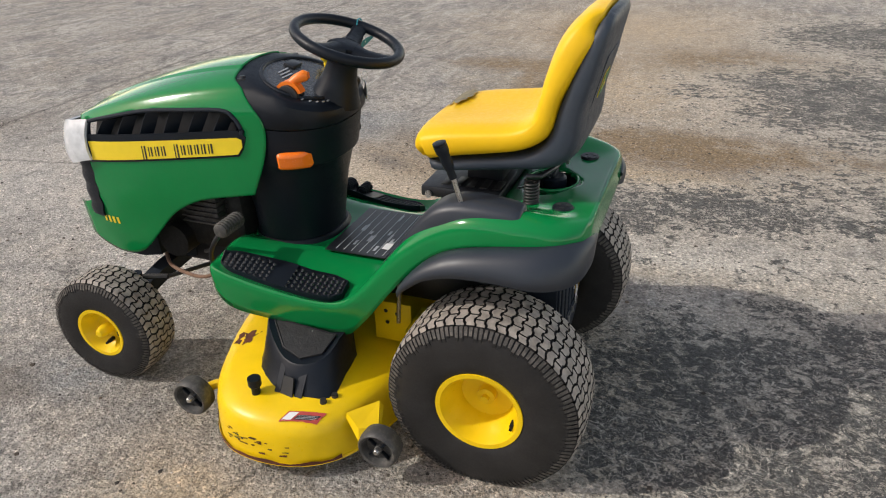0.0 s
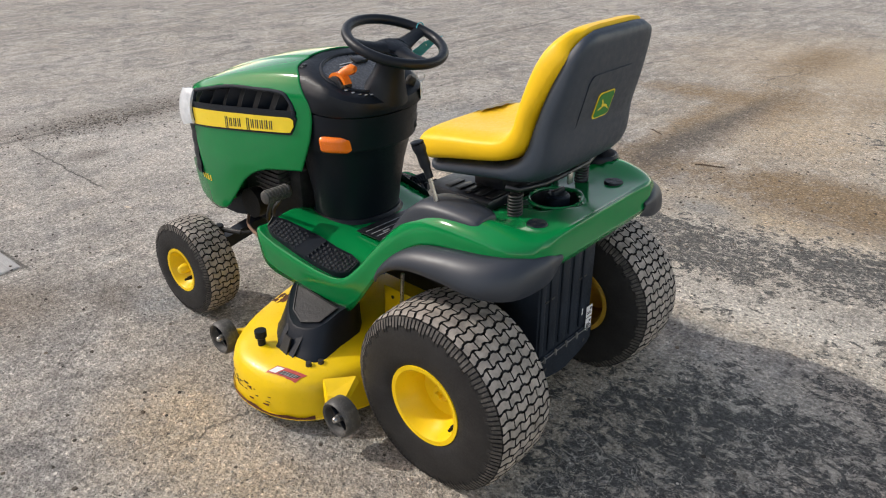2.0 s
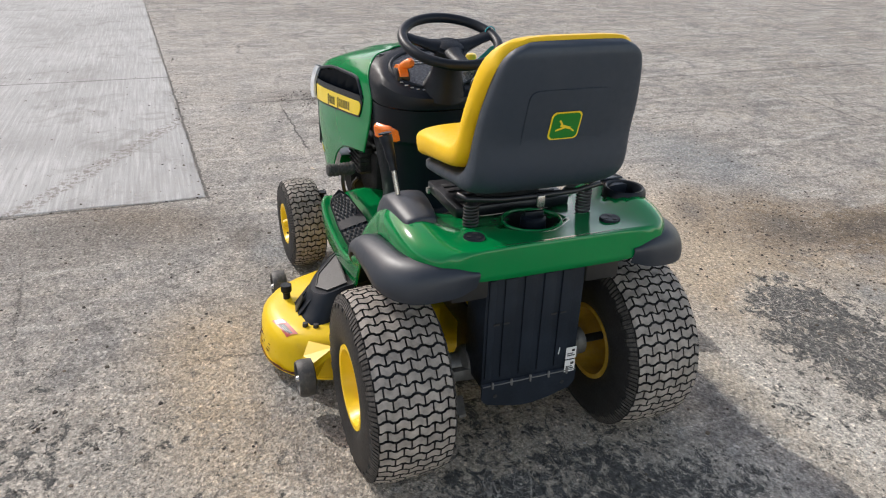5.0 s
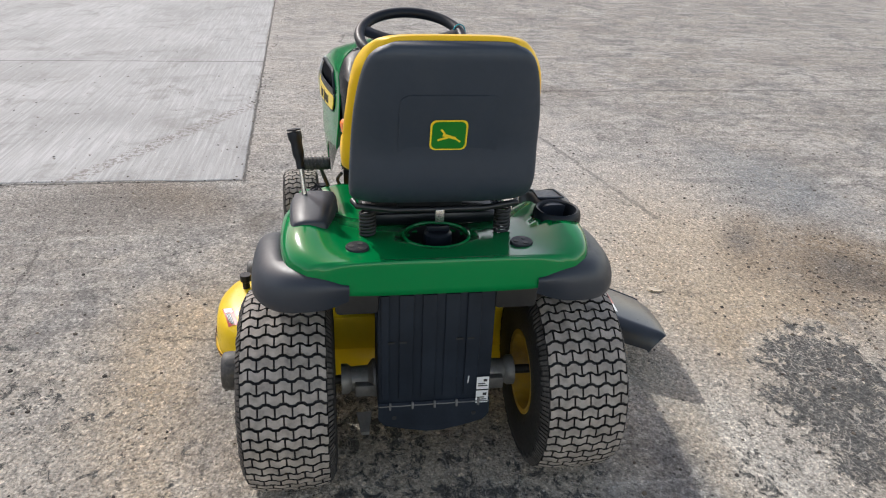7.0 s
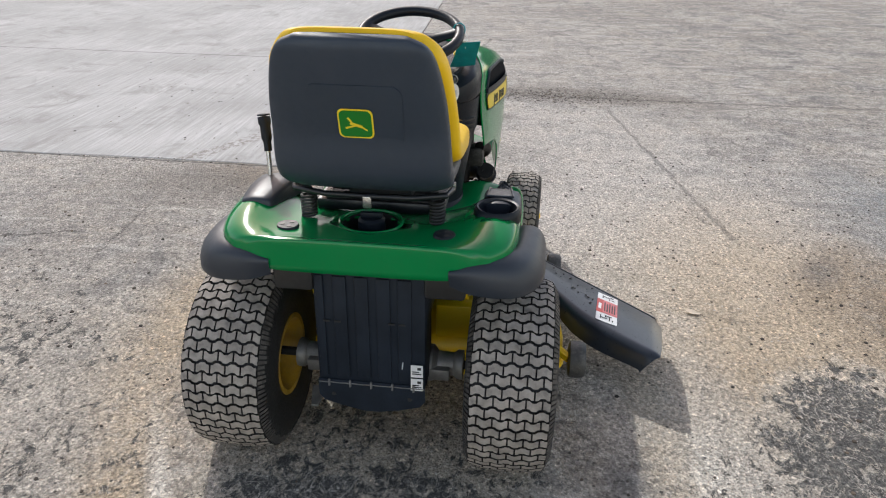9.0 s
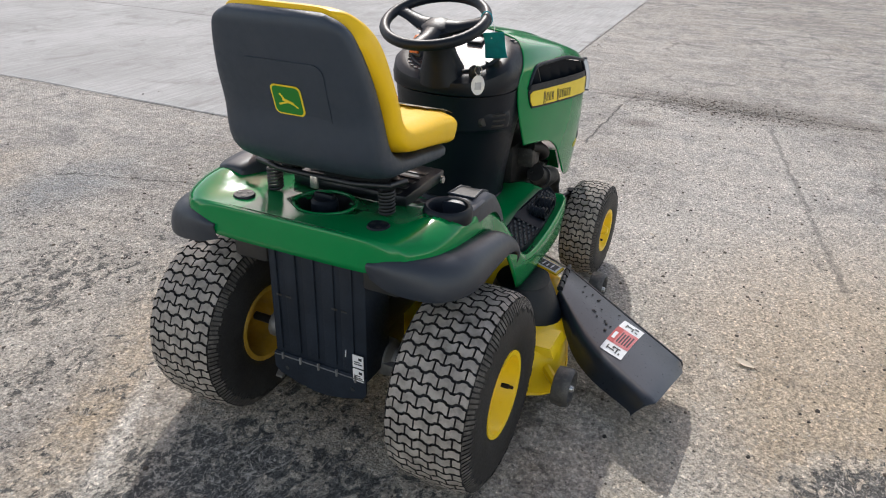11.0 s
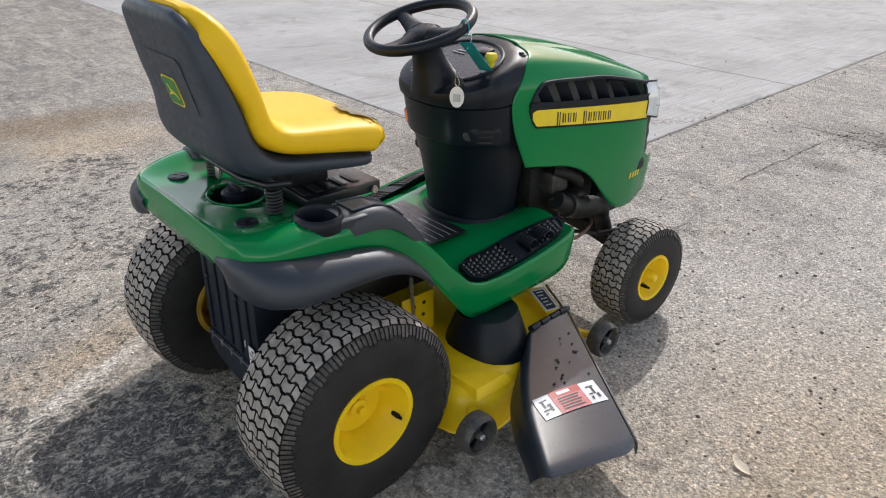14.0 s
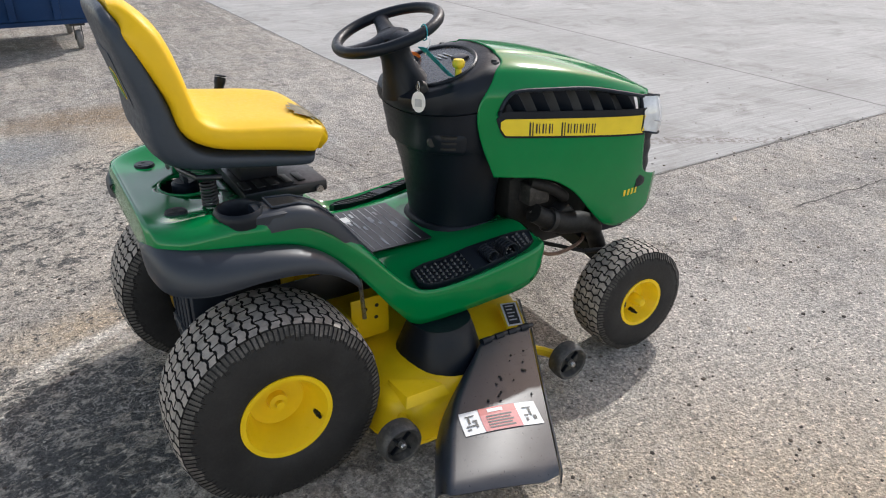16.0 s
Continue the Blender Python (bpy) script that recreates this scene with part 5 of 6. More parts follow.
def back_pt(y, z, out=0.0):
    x = smooth_interp(z, [(0.80, -0.122), (0.86, -0.142), (0.92, -0.156), (1.0, -0.178), (1.08, -0.197), (1.13, -0.206)])
    return Vector((x - out, y, z - out * 0.25))


def back_panel(hw, z0, z1, r, out, thick, nseg=6):
    """A rounded raised panel on the seat's back."""
    bm = bmesh.new()
    pts = []
    for cx, cz, a0 in ((hw - r, z1 - r, 0), (-hw + r, z1 - r, 90), (-hw + r, z0 + r, 180), (hw - r, z0 + r, 270)):
        for k in range(nseg + 1):
            a = radians(a0 + 90 * k / nseg)
            pts.append((cx + r * math.cos(a), cz + r * math.sin(a)))
    lo = [bm.verts.new(back_pt(y, z, out)) for y, z in pts]
    hi = [bm.verts.new(back_pt(y, z, out + thick)) for y, z in pts]
    top = [bm.verts.new(back_pt(y * 0.985, z0 + (z - z0) * 0.985 + 0.0015, out + thick)) for y, z in pts]
    for i in range(len(pts)):
        j = (i + 1) % len(pts)
        bm.faces.new((lo[i], lo[j], hi[j], hi[i]))
        bm.faces.new((hi[i], hi[j], top[j], top[i]))
    bm.faces.new(top)
    return bm


part("back_panel", back_panel(0.100, 0.815, 1.030, 0.022, 0.001, 0.004), SHELL_GREY, seat)


def badge(scale, out, thick):
    return back_panel(0.0375 * scale, 0.946 - 0.033 * scale, 0.946 + 0.033 * scale, 0.012 * scale, out, thick)


part("badge_border", badge(1.0, 0.0052, 0.0012), DECAL_YELLOW, seat, "yellow and green badge with a plain mark")
part("badge", badge(0.90, 0.0066, 0.0008), EMBLEM_GREEN, seat)
for (y0, z0), (y1, z1), w in (((0.022, 0.936), (-0.004, 0.944), 0.004), ((0.012, 0.948), (-0.014, 0.940), 0.006), ((-0.010, 0.942), (-0.024, 0.932), 0.003), ((0.008, 0.950), (0.016, 0.960), 0.004)):
    d = Vector((y1 - y0, z1 - z0)).normalized()
    nrm = Vector((-d.y, d.x)) * w / 2
    part("badge_mark", plate([back_pt(y, z, 0.0082) for y, z in ((y0 + nrm.x, z0 + nrm.y), (y0 - nrm.x, z0 - nrm.y), (y1 - nrm.x, z1 - nrm.y), (y1 + nrm.x, z1 + nrm.y))], 0.0008), DECAL_YELLOW, seat)

# seat frame, slide plate, springs
frame_plate = part("seat_slide", box((0.152, 0, 0.668), (0.216, 0.325, 0.030), None, 0.006), BLACK_GLOSS, MOWER, "black slotted seat slide plate")
for k in range(5):
    part("slot", box((0.06 + 0.035 * k, -0.110, 0.685), (0.020, 0.060, 0.003), None, 0.001), INK, frame_plate)
    part("slot", box((0.06 + 0.035 * k, 0.110, 0.685), (0.020, 0.060, 0.003), None, 0.001), INK, frame_plate)
for sg in (1, -1):
    part("slide_bolt", lathe([(0.0, 0.006), (0.009, 0.006), (0.010, 0.0)], (0.236, sg * 0.166, 0.663), "y", 16, sg), STEEL, frame_plate)
part("seat_bracket", box((0.11, 0, 0.712), (0.10, 0.16, 0.060), None, 0.008), BLACK_GLOSS, MOWER)
part("seat_bar", tube([(-0.030, 0.188, 0.752), (-0.062, 0.180, 0.752), (-0.084, 0.10, 0.750), (-0.086, 0.0, 0.750), (-0.084, -0.10, 0.750), (-0.062, -0.180, 0.752), (-0.010, -0.190, 0.748)], 0.007, 10), BLACK_GLOSS, MOWER, "bent black seat bar")
part("seat_bar_tab", box((-0.094, 0.0, 0.738), (0.008, 0.020, 0.030)), STEEL, MOWER)
for sg in (1, -1):
    turns = 7
    path = [(-0.036 + 0.017 * math.cos(k / 12 * math.tau), sg * 0.156 + 0.017 * math.sin(k / 12 * math.tau), body_z(-0.036, 0.156) + 0.002 + 0.058 * k / (12 * turns)) for k in range(12 * turns + 1)]
    part("seat_spring", tube(path, 0.0034, 6), STEEL_DARK, MOWER, "black coil spring under the seat")


# ---- rear plate, axle and frame ----
cover = part("rear_cover", box((-0.055, 0, 0.395), (0.115, 0.278, 0.330), None, 0.006), MATT_BLACK, MOWER, "ribbed black plastic rear cover")
for y, w in ((0.122, 0.020), (0.072, 0.034), (0.018, 0.034), (-0.036, 0.034), (-0.088, 0.034)):
    part("rib", box((-0.1145, y, 0.405), (0.008, w, 0.292), None, 0.003), MATT_BLACK, cover)
for y in (0.108, 0.080, -0.055, -0.082):
    part("cover_slot", box((-0.1192, y, 0.425 if y > 0 else 0.428), (0.002, 0.016, 0.005), None, 0), INK, cover)
flap = loft([[(x, 0.139, z), (x, -0.139, z), (x + 0.006, -0.139, z), (x + 0.006, 0.139, z)] for x, z in ((-0.1165, 0.246), (-0.1215, 0.240), (-0.1205, 0.200))]
            + [[(-0.118, w, z), (-0.118, -w, z), (-0.112, -w, z), (-0.112, w, z)] for w, z in ((0.125, 0.180), (0.070, 0.164), (0.018, 0.154))])
part("hitch_plate", flap, MATT_BLACK, cover)
part("cover_seam", tube([(-0.1225, 0.137 - 0.0274 * k, 0.241 + 0.001 * (k % 2)) for k in range(11)], 0.0016, 6), CASTER_GREY, cover)
for k in range(5):
    part("clip", box((-0.1235, 0.110 - 0.055 * k, 0.242), (0.006, 0.005, 0.020), None, 0.001), CASTER_GREY, cover)
for y in (0.10, -0.10):
    part("plate_hole", lathe([(0.0, 0.001), (0.006, 0.001), (0.006, 0.0)], (-0.1215, y, 0.205), "x", 12, -1), INK, cover)
lab = [(-0.120, -0.103, 0.236), (-0.120, -0.134, 0.236), (-0.120, -0.134, 0.314), (-0.120, -0.103, 0.314)]
for v0, v1 in ((0.0, 0.47), (0.53, 1.0)):
    sticker = part("label_sticker", plate(quad_at(lab, 0, 1, v0, v1), 0.001, 0.001), WHITE_STICKER, cover, "small white label")
    q = quad_at(lab, 0, 1, v0, v1)
    for r0, r1, c0, c1 in ((0.62, 0.82, 0.55, 0.85), (0.25, 0.33, 0.12, 0.88), (0.42, 0.5, 0.12, 0.7)):
        part("print_bar", plate(quad_at(q, c0, c1, r0, r1), 0.0006, 0.0021), INK, sticker)
part("scratch", tube([(-0.1195, -0.083, 0.318), (-0.1195, -0.081, 0.298)], 0.0016, 6), WHITE_STICKER, cover)

part("hitch_bracket", loft([[(-0.02, 0.150, 0.140), (-0.02, 0.190, 0.140), (-0.02, 0.190, 0.148), (-0.02, 0.150, 0.148)], [(-0.075, 0.160, 0.118), (-0.075, 0.180, 0.118), (-0.075, 0.180, 0.126), (-0.075, 0.160, 0.126)]]), CAST, MOWER)
axle = part("rear_axle", tube([(0.005, -0.30, 0.238), (0.005, 0.30, 0.238)], 0.012, 14), STEEL_DARK, MOWER)
for sg in (1, -1):
    part("axle_housing", loft([[(0.005 + r * math.cos(k / 12 * math.tau), sg * y, 0.238 + r * math.sin(k / 12 * math.tau)) for k in range(12)] for y, r in ((0.10, 0.052), (0.145, 0.050), (0.158, 0.034), (0.200, 0.032), (0.210, 0.040), (0.226, 0.040))]), CAST, MOWER, "grey cast axle housing")
    part("axle_bracket", box((-0.020, sg * 0.165, 0.232), (0.050, 0.055, 0.034), None, 0.004), CAST, MOWER)
    part("frame_rail", box((0.60, sg * 0.115, 0.345), (1.42, 0.006, 0.085), None, 0.001), BLACK_GLOSS, MOWER)
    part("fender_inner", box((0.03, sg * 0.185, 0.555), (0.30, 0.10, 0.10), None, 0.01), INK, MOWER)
part("gearbox", box((0.06, 0, 0.255), (0.20, 0.22, 0.16), None, 0.03), STEEL_DARK, MOWER)
part("fuel_tank", box((0.08, 0, 0.54), (0.28, 0.30, 0.14), None, 0.03), INK, MOWER)

# front axle, spindles, steering rods
part("front_axle", loft([[(1.180, y, z - 0.022), (1.230, y, z - 0.022), (1.230, y, z + 0.022), (1.180, y, z + 0.022)] for y, z in ((-0.285, 0.235), (-0.15, 0.262), (0.0, 0.275), (0.15, 0.262), (0.285, 0.235))]), MATT_BLACK, MOWER, "black pivoting front axle")
for sg in (1, -1):
    part("spindle", tube([(1.195, sg * 0.275, 0.315), (1.200, sg * 0.275, 0.24), (1.205, sg * 0.278, 0.20), (1.205, sg * 0.34, 0.186)], 0.016, 12), MATT_BLACK, MOWER)
    part("steering_arm", tube([(1.195, sg * 0.275, 0.300), (1.10, sg * 0.245, 0.302)], 0.009, 8), STEEL_DARK, MOWER)
    part("tie_rod", tube([(1.10, sg * 0.245, 0.302), (0.98, sg * 0.06, 0.30)], 0.007, 8), STEEL_DARK, MOWER)
    part("lift_rod", tube(catmull([(0.86, sg * 0.285, 0.385), (0.93, sg * 0.27, 0.345), (1.02, sg * 0.235, 0.318), (1.12, sg * 0.20, 0.315), (1.17, sg * 0.16, 0.33)], 5), 0.006, 8), ROD_TAN, MOWER)
part("front_frame", box((1.20, 0, 0.345), (0.24, 0.25, 0.07), None, 0.01), MATT_BLACK, MOWER)
part("front_bracket", loft([[(x, -0.150, zl), (x, 0.150, zl), (x, 0.155, 0.395), (x, -0.155, 0.395)] for x, zl in ((1.20, 0.315), (1.27, 0.300), (1.35, 0.300), (1.395, 0.330), (1.405, 0.370))]), MATT_BLACK, MOWER, "black steel bracket under the nose")

for sg in (-1,):
    muffler = part("exhaust_muffler", tube(catmull([(0.90, sg * 0.215, 0.470), (0.95, sg * 0.215, 0.440), (1.03, sg * 0.210, 0.405), (1.10, sg * 0.205, 0.392), (1.15, sg * 0.200, 0.370), (1.18, sg * 0.20, 0.320), (1.20, sg * 0.20, 0.280)], 4), [0.030] * 5 + [0.036] * 8 + [0.034] * 6 + [0.028] * 6, 18), ENGINE_DARK, MOWER, "black tubular housing ahead of the axle")
    part("clamp", tube([(0.955, sg * 0.215, 0.437), (0.972, sg * 0.214, 0.430)], 0.039, 18), STEEL_DARK, muffler)
# engine seen through the wheel arch of the hood
engine = part("engine", box((1.02, 0, 0.47), (0.34, 0.30, 0.20), None, 0.03), ENGINE_DARK, MOWER, "oily dark engine under the hood")
part("cylinder_head", box((0.97, 0.165, 0.53), (0.12, 0.05, 0.11), None, 0.008), ENGINE_CAST, engine)
for k in range(6):
    part("cooling_fin", box((0.97, 0.166, 0.487 + 0.017 * k), (0.135, 0.065, 0.004), None, 0.001), ENGINE_CAST, engine)
part("blower_housing", lathe([(0.0, 0.10), (0.10, 0.10), (0.145, 0.06), (0.15, 0.0)], (1.04, 0, 0.62), "z", 32), INK, engine)
part("muffler", tube([(1.10, 0.10, 0.40), (1.10, 0.19, 0.40)], 0.055, 24), ENGINE_DARK, engine)
part("carburettor", box((0.93, -0.175, 0.52), (0.08, 0.06, 0.07), None, 0.01), ENGINE_CAST, engine)
part("air_pipe", tube(catmull([(0.90, -0.19, 0.56), (0.96, -0.21, 0.54), (1.02, -0.205, 0.50), (1.06, -0.16, 0.47)], 4), 0.018, 12), ENGINE_DARK, engine)
part("oil_filter", lathe([(0.0, 0.08), (0.030, 0.078), (0.036, 0.07), (0.036, 0.0)], (1.05, -0.12, 0.42), "y", 24, -1), INK, engine)
for sg in (1, -1):
    part("fuel_line", tube(catmull([(0.90, sg * 0.20, 0.47), (0.92, sg * 0.215, 0.44), (0.95, sg * 0.20, 0.40), (1.0, sg * 0.17, 0.37)], 4), 0.006, 8), INK, engine)

# pedals
brake = part("brake_pedal", tube(catmull([(0.925, 0.235, 0.375), (0.905, 0.252, 0.43), (0.858, 0.266, 0.490), (0.810, 0.272, 0.536)], 5), 0.007, 10), BLACK_GLOSS, MOWER, "black brake pedal on a bent arm")
pedal_y = [0.238, 0.242, 0.330, 0.334]
part("pedal_pad", tube([(0.795, y, 0.546) for y in pedal_y], [0.016, 0.021, 0.021, 0.016], 18), ROLLER_GREY, brake, "grey ribbed rubber pedal")
for k in range(7):
    part("pedal_rib", tube([(0.795 + 0.0215 * math.cos(a), 0.249 + 0.0122 * k, 0.546 + 0.0215 * math.sin(a)) for a in [q / 18 * math.tau for q in range(18)]], 0.0024, 6, True), ROLLER_GREY, brake)
for x, r in ((0.735, 0.022), (0.672, 0.014)):
    drive = part("drive_pedal", lathe([(0.0, 0.055), (r * 0.7, 0.053), (r, 0.044), (r, 0.0)], (x, -0.330, 0.430), "y", 22), MATT_BLACK, MOWER, "ribbed black drive pedal")
    for k in range(5):
        part("pedal_rib", tube([(x + (r + 0.002) * math.cos(a), -0.331 + 0.012 * k, 0.430 + (r + 0.002) * math.sin(a)) for a in [k2 / 20 * math.tau for k2 in range(20)]], 0.003, 6, True), BLACK_PLASTIC, drive)
    part("pedal_stem", box((x, -0.305, 0.418), (0.012, 0.012, 0.050), None, 0.002), STEEL, drive)


# ---- mower deck ----
DECK_OUT = [(0.905, 0.0), (0.895, 0.16), (0.845, 0.33), (0.775, 0.49), (0.690, 0.585), (0.590, 0.618), (0.470, 0.608), (0.375, 0.555), (0.315, 0.46), (0.270, 0.30), (0.235, 0.12), (0.230, -0.10),
            (0.240, -0.28), (0.262, -0.44), (0.330, -0.510), (0.450, -0.500), (0.560, -0.470), (0.680, -0.435), (0.775, -0.395), (0.850, -0.27), (0.893, -0.13)]
deck_ring = catmull([(x, y, 0) for x, y in DECK_OUT], 4, loop=True)
deck_c = Vector((0.56, 0.04, 0))


def deck_level(inset, z, dome=0.0):
    out = []
    for i, p in enumerate(deck_ring):
        d = deck_c - p
        q = p + d.normalized() * inset if inset < 1 else p + d * (inset - 1)
        out.append((q.x, q.y, z + dome))
    return out


deck_levels = [deck_level(-0.004, 0.050), deck_level(-0.008, 0.044), deck_level(-0.002, 0.046), deck_level(0.0, 0.085), deck_level(0.003, 0.125), deck_level(0.010, 0.150), deck_level(0.026, 0.168), deck_level(0.060, 0.179), deck_level(0.16, 0.193), deck_level(0.26, 0.205), deck_level(1.9, 0.212)]
deck = part("mowing_deck", loft(deck_levels, cap=True), YELLOW_PAINT, MOWER, "yellow stamped steel mowing deck, scuffed and rusted at its edge", smooth=50)


def spindle_cover(sg, cx, cy, base, top, zb, zt, lean=0.0):
    lo = [(cx + a, cy + b) for a, b in base]
    hi = [(cx + a, cy + b) for a, b in top]
    rings = []
    for t, k in ((0.0, 0.0), (0.12, 0.02), (0.75, 0.72), (0.95, 0.97), (1.0, 1.0)):
        ring = []
        for (ax, ay), (bx, by) in zip(lo, hi):
            drop = lean * (abs(by) - abs(cy) + 0.10)
            ring.append((ax + (bx - ax) * k, ay + (by - ay) * k, zb + (zt - drop - zb) * t))
        rings.append(catmull(ring, 4, loop=True))
    return loft(rings)


COVER_BASE = [(0.674, 0.420), (0.588, 0.508), (0.500, 0.522), (0.404, 0.496), (0.404, 0.400), (0.440, 0.270), (0.640, 0.270)]
COVER_TOP = [(0.668, 0.345), (0.584, 0.434), (0.512, 0.460), (0.448, 0.428), (0.432, 0.362), (0.450, 0.270), (0.650, 0.270)]


def cover_top_z(y):
    return 0.304 - 0.40 * max(0.0, y - 0.335)


rings = []
for k, t in ((0.0, 0.0), (0.03, 0.06), (0.42, 0.32), (0.72, 0.66), (0.93, 0.95), (1.0, 1.0), (1.06, 1.0)):
    rings.append(catmull([(a[0] + (b[0] - a[0]) * k, a[1] + (b[1] - a[1]) * k, 0.164 + (cover_top_z(b[1]) - 0.164) * t) for a, b in zip(COVER_BASE, COVER_TOP)], 3, loop=True))
left_cover = part("spindle_cover", loft(rings), BLACK_PLASTIC, MOWER, "black moulded spindle cover with a textured top")
tread_top = [(0.652, 0.345), (0.578, 0.424), (0.512, 0.446), (0.458, 0.420), (0.444, 0.358)]
mid = (0.535, 0.385)
rings = []
for k, up in ((1.0, 0.0), (1.0, 0.005), (0.95, 0.0055), (0.92, 0.002)):
    rings.append([(mid[0] + (x - mid[0]) * k, mid[1] + (y - mid[1]) * k, cover_top_z(mid[1] + (y - mid[1]) * k) + up) for x, y in tread_top])
part("cover_panel", loft(rings), PANEL_BLACK, left_cover, "rough textured step panel")
for x0, w in ((0.556, 0.016), (0.492, 0.022)):
    part("cover_rib", loft([[(x0 - w / 2, 0.470, 0.168), (x0 + w / 2, 0.470, 0.168), (x0 + w / 2, 0.524, 0.168), (x0 - w / 2, 0.524, 0.168)], [(x0 - w / 2, 0.420, 0.250), (x0 + w / 2, 0.420, 0.250), (x0 + w / 2, 0.458, 0.246), (x0 - w / 2, 0.458, 0.246)]]), BLACK_PLASTIC, left_cover)
part("cover_recess", plate([(0.546, 0.509, 0.182), (0.506, 0.514, 0.182), (0.510, 0.488, 0.228), (0.542, 0.484, 0.228)], 0.004, -0.002), INK, left_cover)
for x, y in ((0.420, 0.500), (0.402, 0.470)):
    part("cover_screw", lathe([(0.0, 0.014), (0.008, 0.014), (0.010, 0.0)], (x, y, 0.178), "z", 14), INK, left_cover)
part("wash_port", tube([(0.610, 0.525, 0.165), (0.610, 0.525, 0.205), (0.610, 0.525, 0.21), (0.610, 0.525, 0.232)], [0.012, 0.012, 0.018, 0.018], 14), BLACK_PLASTIC, MOWER, "black hose washout port")
part("spindle_cover", spindle_cover(-1, 0.50, -0.335, [(0.125, 0.05), (0.095, -0.075), (0.0, -0.125), (-0.095, -0.085), (-0.13, 0.04), (-0.06, 0.11), (0.06, 0.11)], [(0.085, 0.03), (0.07, -0.045), (0.0, -0.075), (-0.065, -0.05), (-0.085, 0.03), (-0.04, 0.08), (0.04, 0.08)], 0.165, 0.285), BLACK_PLASTIC, MOWER, "black plastic spindle cover on the deck")
# rear hangers and belt guards of the deck
for sg in (1, -1):
    part("deck_hanger", box((0.345, sg * 0.205, 0.265), (0.115, 0.006, 0.130), None, 0.002), YELLOW_PAINT, deck)
    part("hanger_link", tube([(0.325, sg * 0.212, 0.27), (0.318, sg * 0.212, 0.36), (0.315, sg * 0.212, 0.40)], 0.006, 10), STEEL, deck)
    for x, z in ((0.365, 0.300), (0.330, 0.295), (0.362, 0.262)):
        part("hanger_hole", lathe([(0.0, 0.001), (0.006, 0.001), (0.006, 0.0)], (x, sg * 0.2082, z), "y", 12, sg), INK, deck)
    part("rear_baffle", box((0.262, sg * 0.19, 0.225), (0.05, 0.14, 0.11), None, 0.006), YELLOW_PAINT, deck)
fold = part("deck_fold", loft([[(0.30, -0.40, 0.172), (0.40, -0.46, 0.168), (0.43, -0.50, 0.160), (0.30, -0.50, 0.160)], [(0.30, -0.40, 0.190), (0.40, -0.455, 0.188), (0.42, -0.485, 0.184), (0.31, -0.485, 0.184)]]), YELLOW_PAINT, deck)


def roller(x, y, z, sg, arm):
    r = part("deck_roller", lathe([(0.0, -0.012), (0.011, -0.012), (0.013, -0.022), (0.036, -0.022), (0.043, -0.003), (0.049, 0.0), (0.054, -0.006), (0.056, -0.022), (0.054, -0.046), (0.044, -0.050), (0.0, -0.050)], (x, y, z), "y", 40, sg), ROLLER_GREY, MOWER, "dusty black plastic anti-scalp roller")
    for k in range(4):
        a = radians(45 + 90 * k)
        part("roller_web", box((x + 0.024 * math.cos(a), y - sg * 0.016, z + 0.024 * math.sin(a)), (0.026, 0.010, 0.005), Matrix.Rotation(-a, 3, "Y"), 0.001), BLACK_PLASTIC, r)
    part("roller_bolt", lathe([(0.0, 0.004), (0.006, 0.004), (0.009, 0.0), (0.010, -0.012)], (x, y, z), "y", 12, sg), STEEL, r)
    part("roller_arm", tube(arm, 0.014, 8), YELLOW_PAINT, r)


roller(0.832, 0.545, 0.112, 1, [(0.832, 0.50, 0.112), (0.80, 0.46, 0.115), (0.74, 0.44, 0.12)])
roller(0.243, 0.562, 0.116, 1, [(0.243, 0.515, 0.116), (0.30, 0.48, 0.125), (0.36, 0.46, 0.13)])
roller(0.845, -0.515, 0.112, -1, [(0.845, -0.47, 0.112), (0.81, -0.42, 0.115), (0.76, -0.38, 0.12)])
roller(0.252, -0.574, 0.116, -1, [(0.252, -0.527, 0.116), (0.29, -0.49, 0.125), (0.34, -0.45, 0.13)])
# flared yellow bracket over the rear left roller
part("roller_bracket", loft([[(0.275, 0.44, 0.160), (0.35, 0.51, 0.155), (0.30, 0.545, 0.120), (0.250, 0.52, 0.125)], [(0.285, 0.44, 0.176), (0.35, 0.505, 0.170), (0.305, 0.530, 0.150), (0.258, 0.51, 0.150)]]), YELLOW_PAINT, deck)


def dome_z(x, y):
    """Height of the deck's upper face near its outer edge."""
    p = Vector((x, y, 0))
    near = min((p - q).length for q in deck_ring)
    return interp(near, [(0.0, 0.10), (0.003, 0.125), (0.010, 0.150), (0.026, 0.168), (0.060, 0.179), (0.16, 0.193), (0.26, 0.205), (0.4, 0.21)])


def deck_patch(poly_fn, nu, nv, lift):
    """A thin skin lying on the deck."""
    def fn(u, v):
        x, y = poly_fn(u, v)
        return (x, y, dome_z(x, y) + lift)
    return sheet(fn, nu, nv, 0.0)


def sticker_uv(u, v):
    a, b = Vector((0.507, 0.592)), Vector((0.412, 0.562))
    c = a * (1 - u) + b * u
    return (c.x - 0.014 * v - 0.004, c.y - 0.034 * v)


def sub_uv(u0, u1, v0, v1):
    return lambda u, v: sticker_uv(u0 + (u1 - u0) * u, v0 + (v1 - v0) * v)


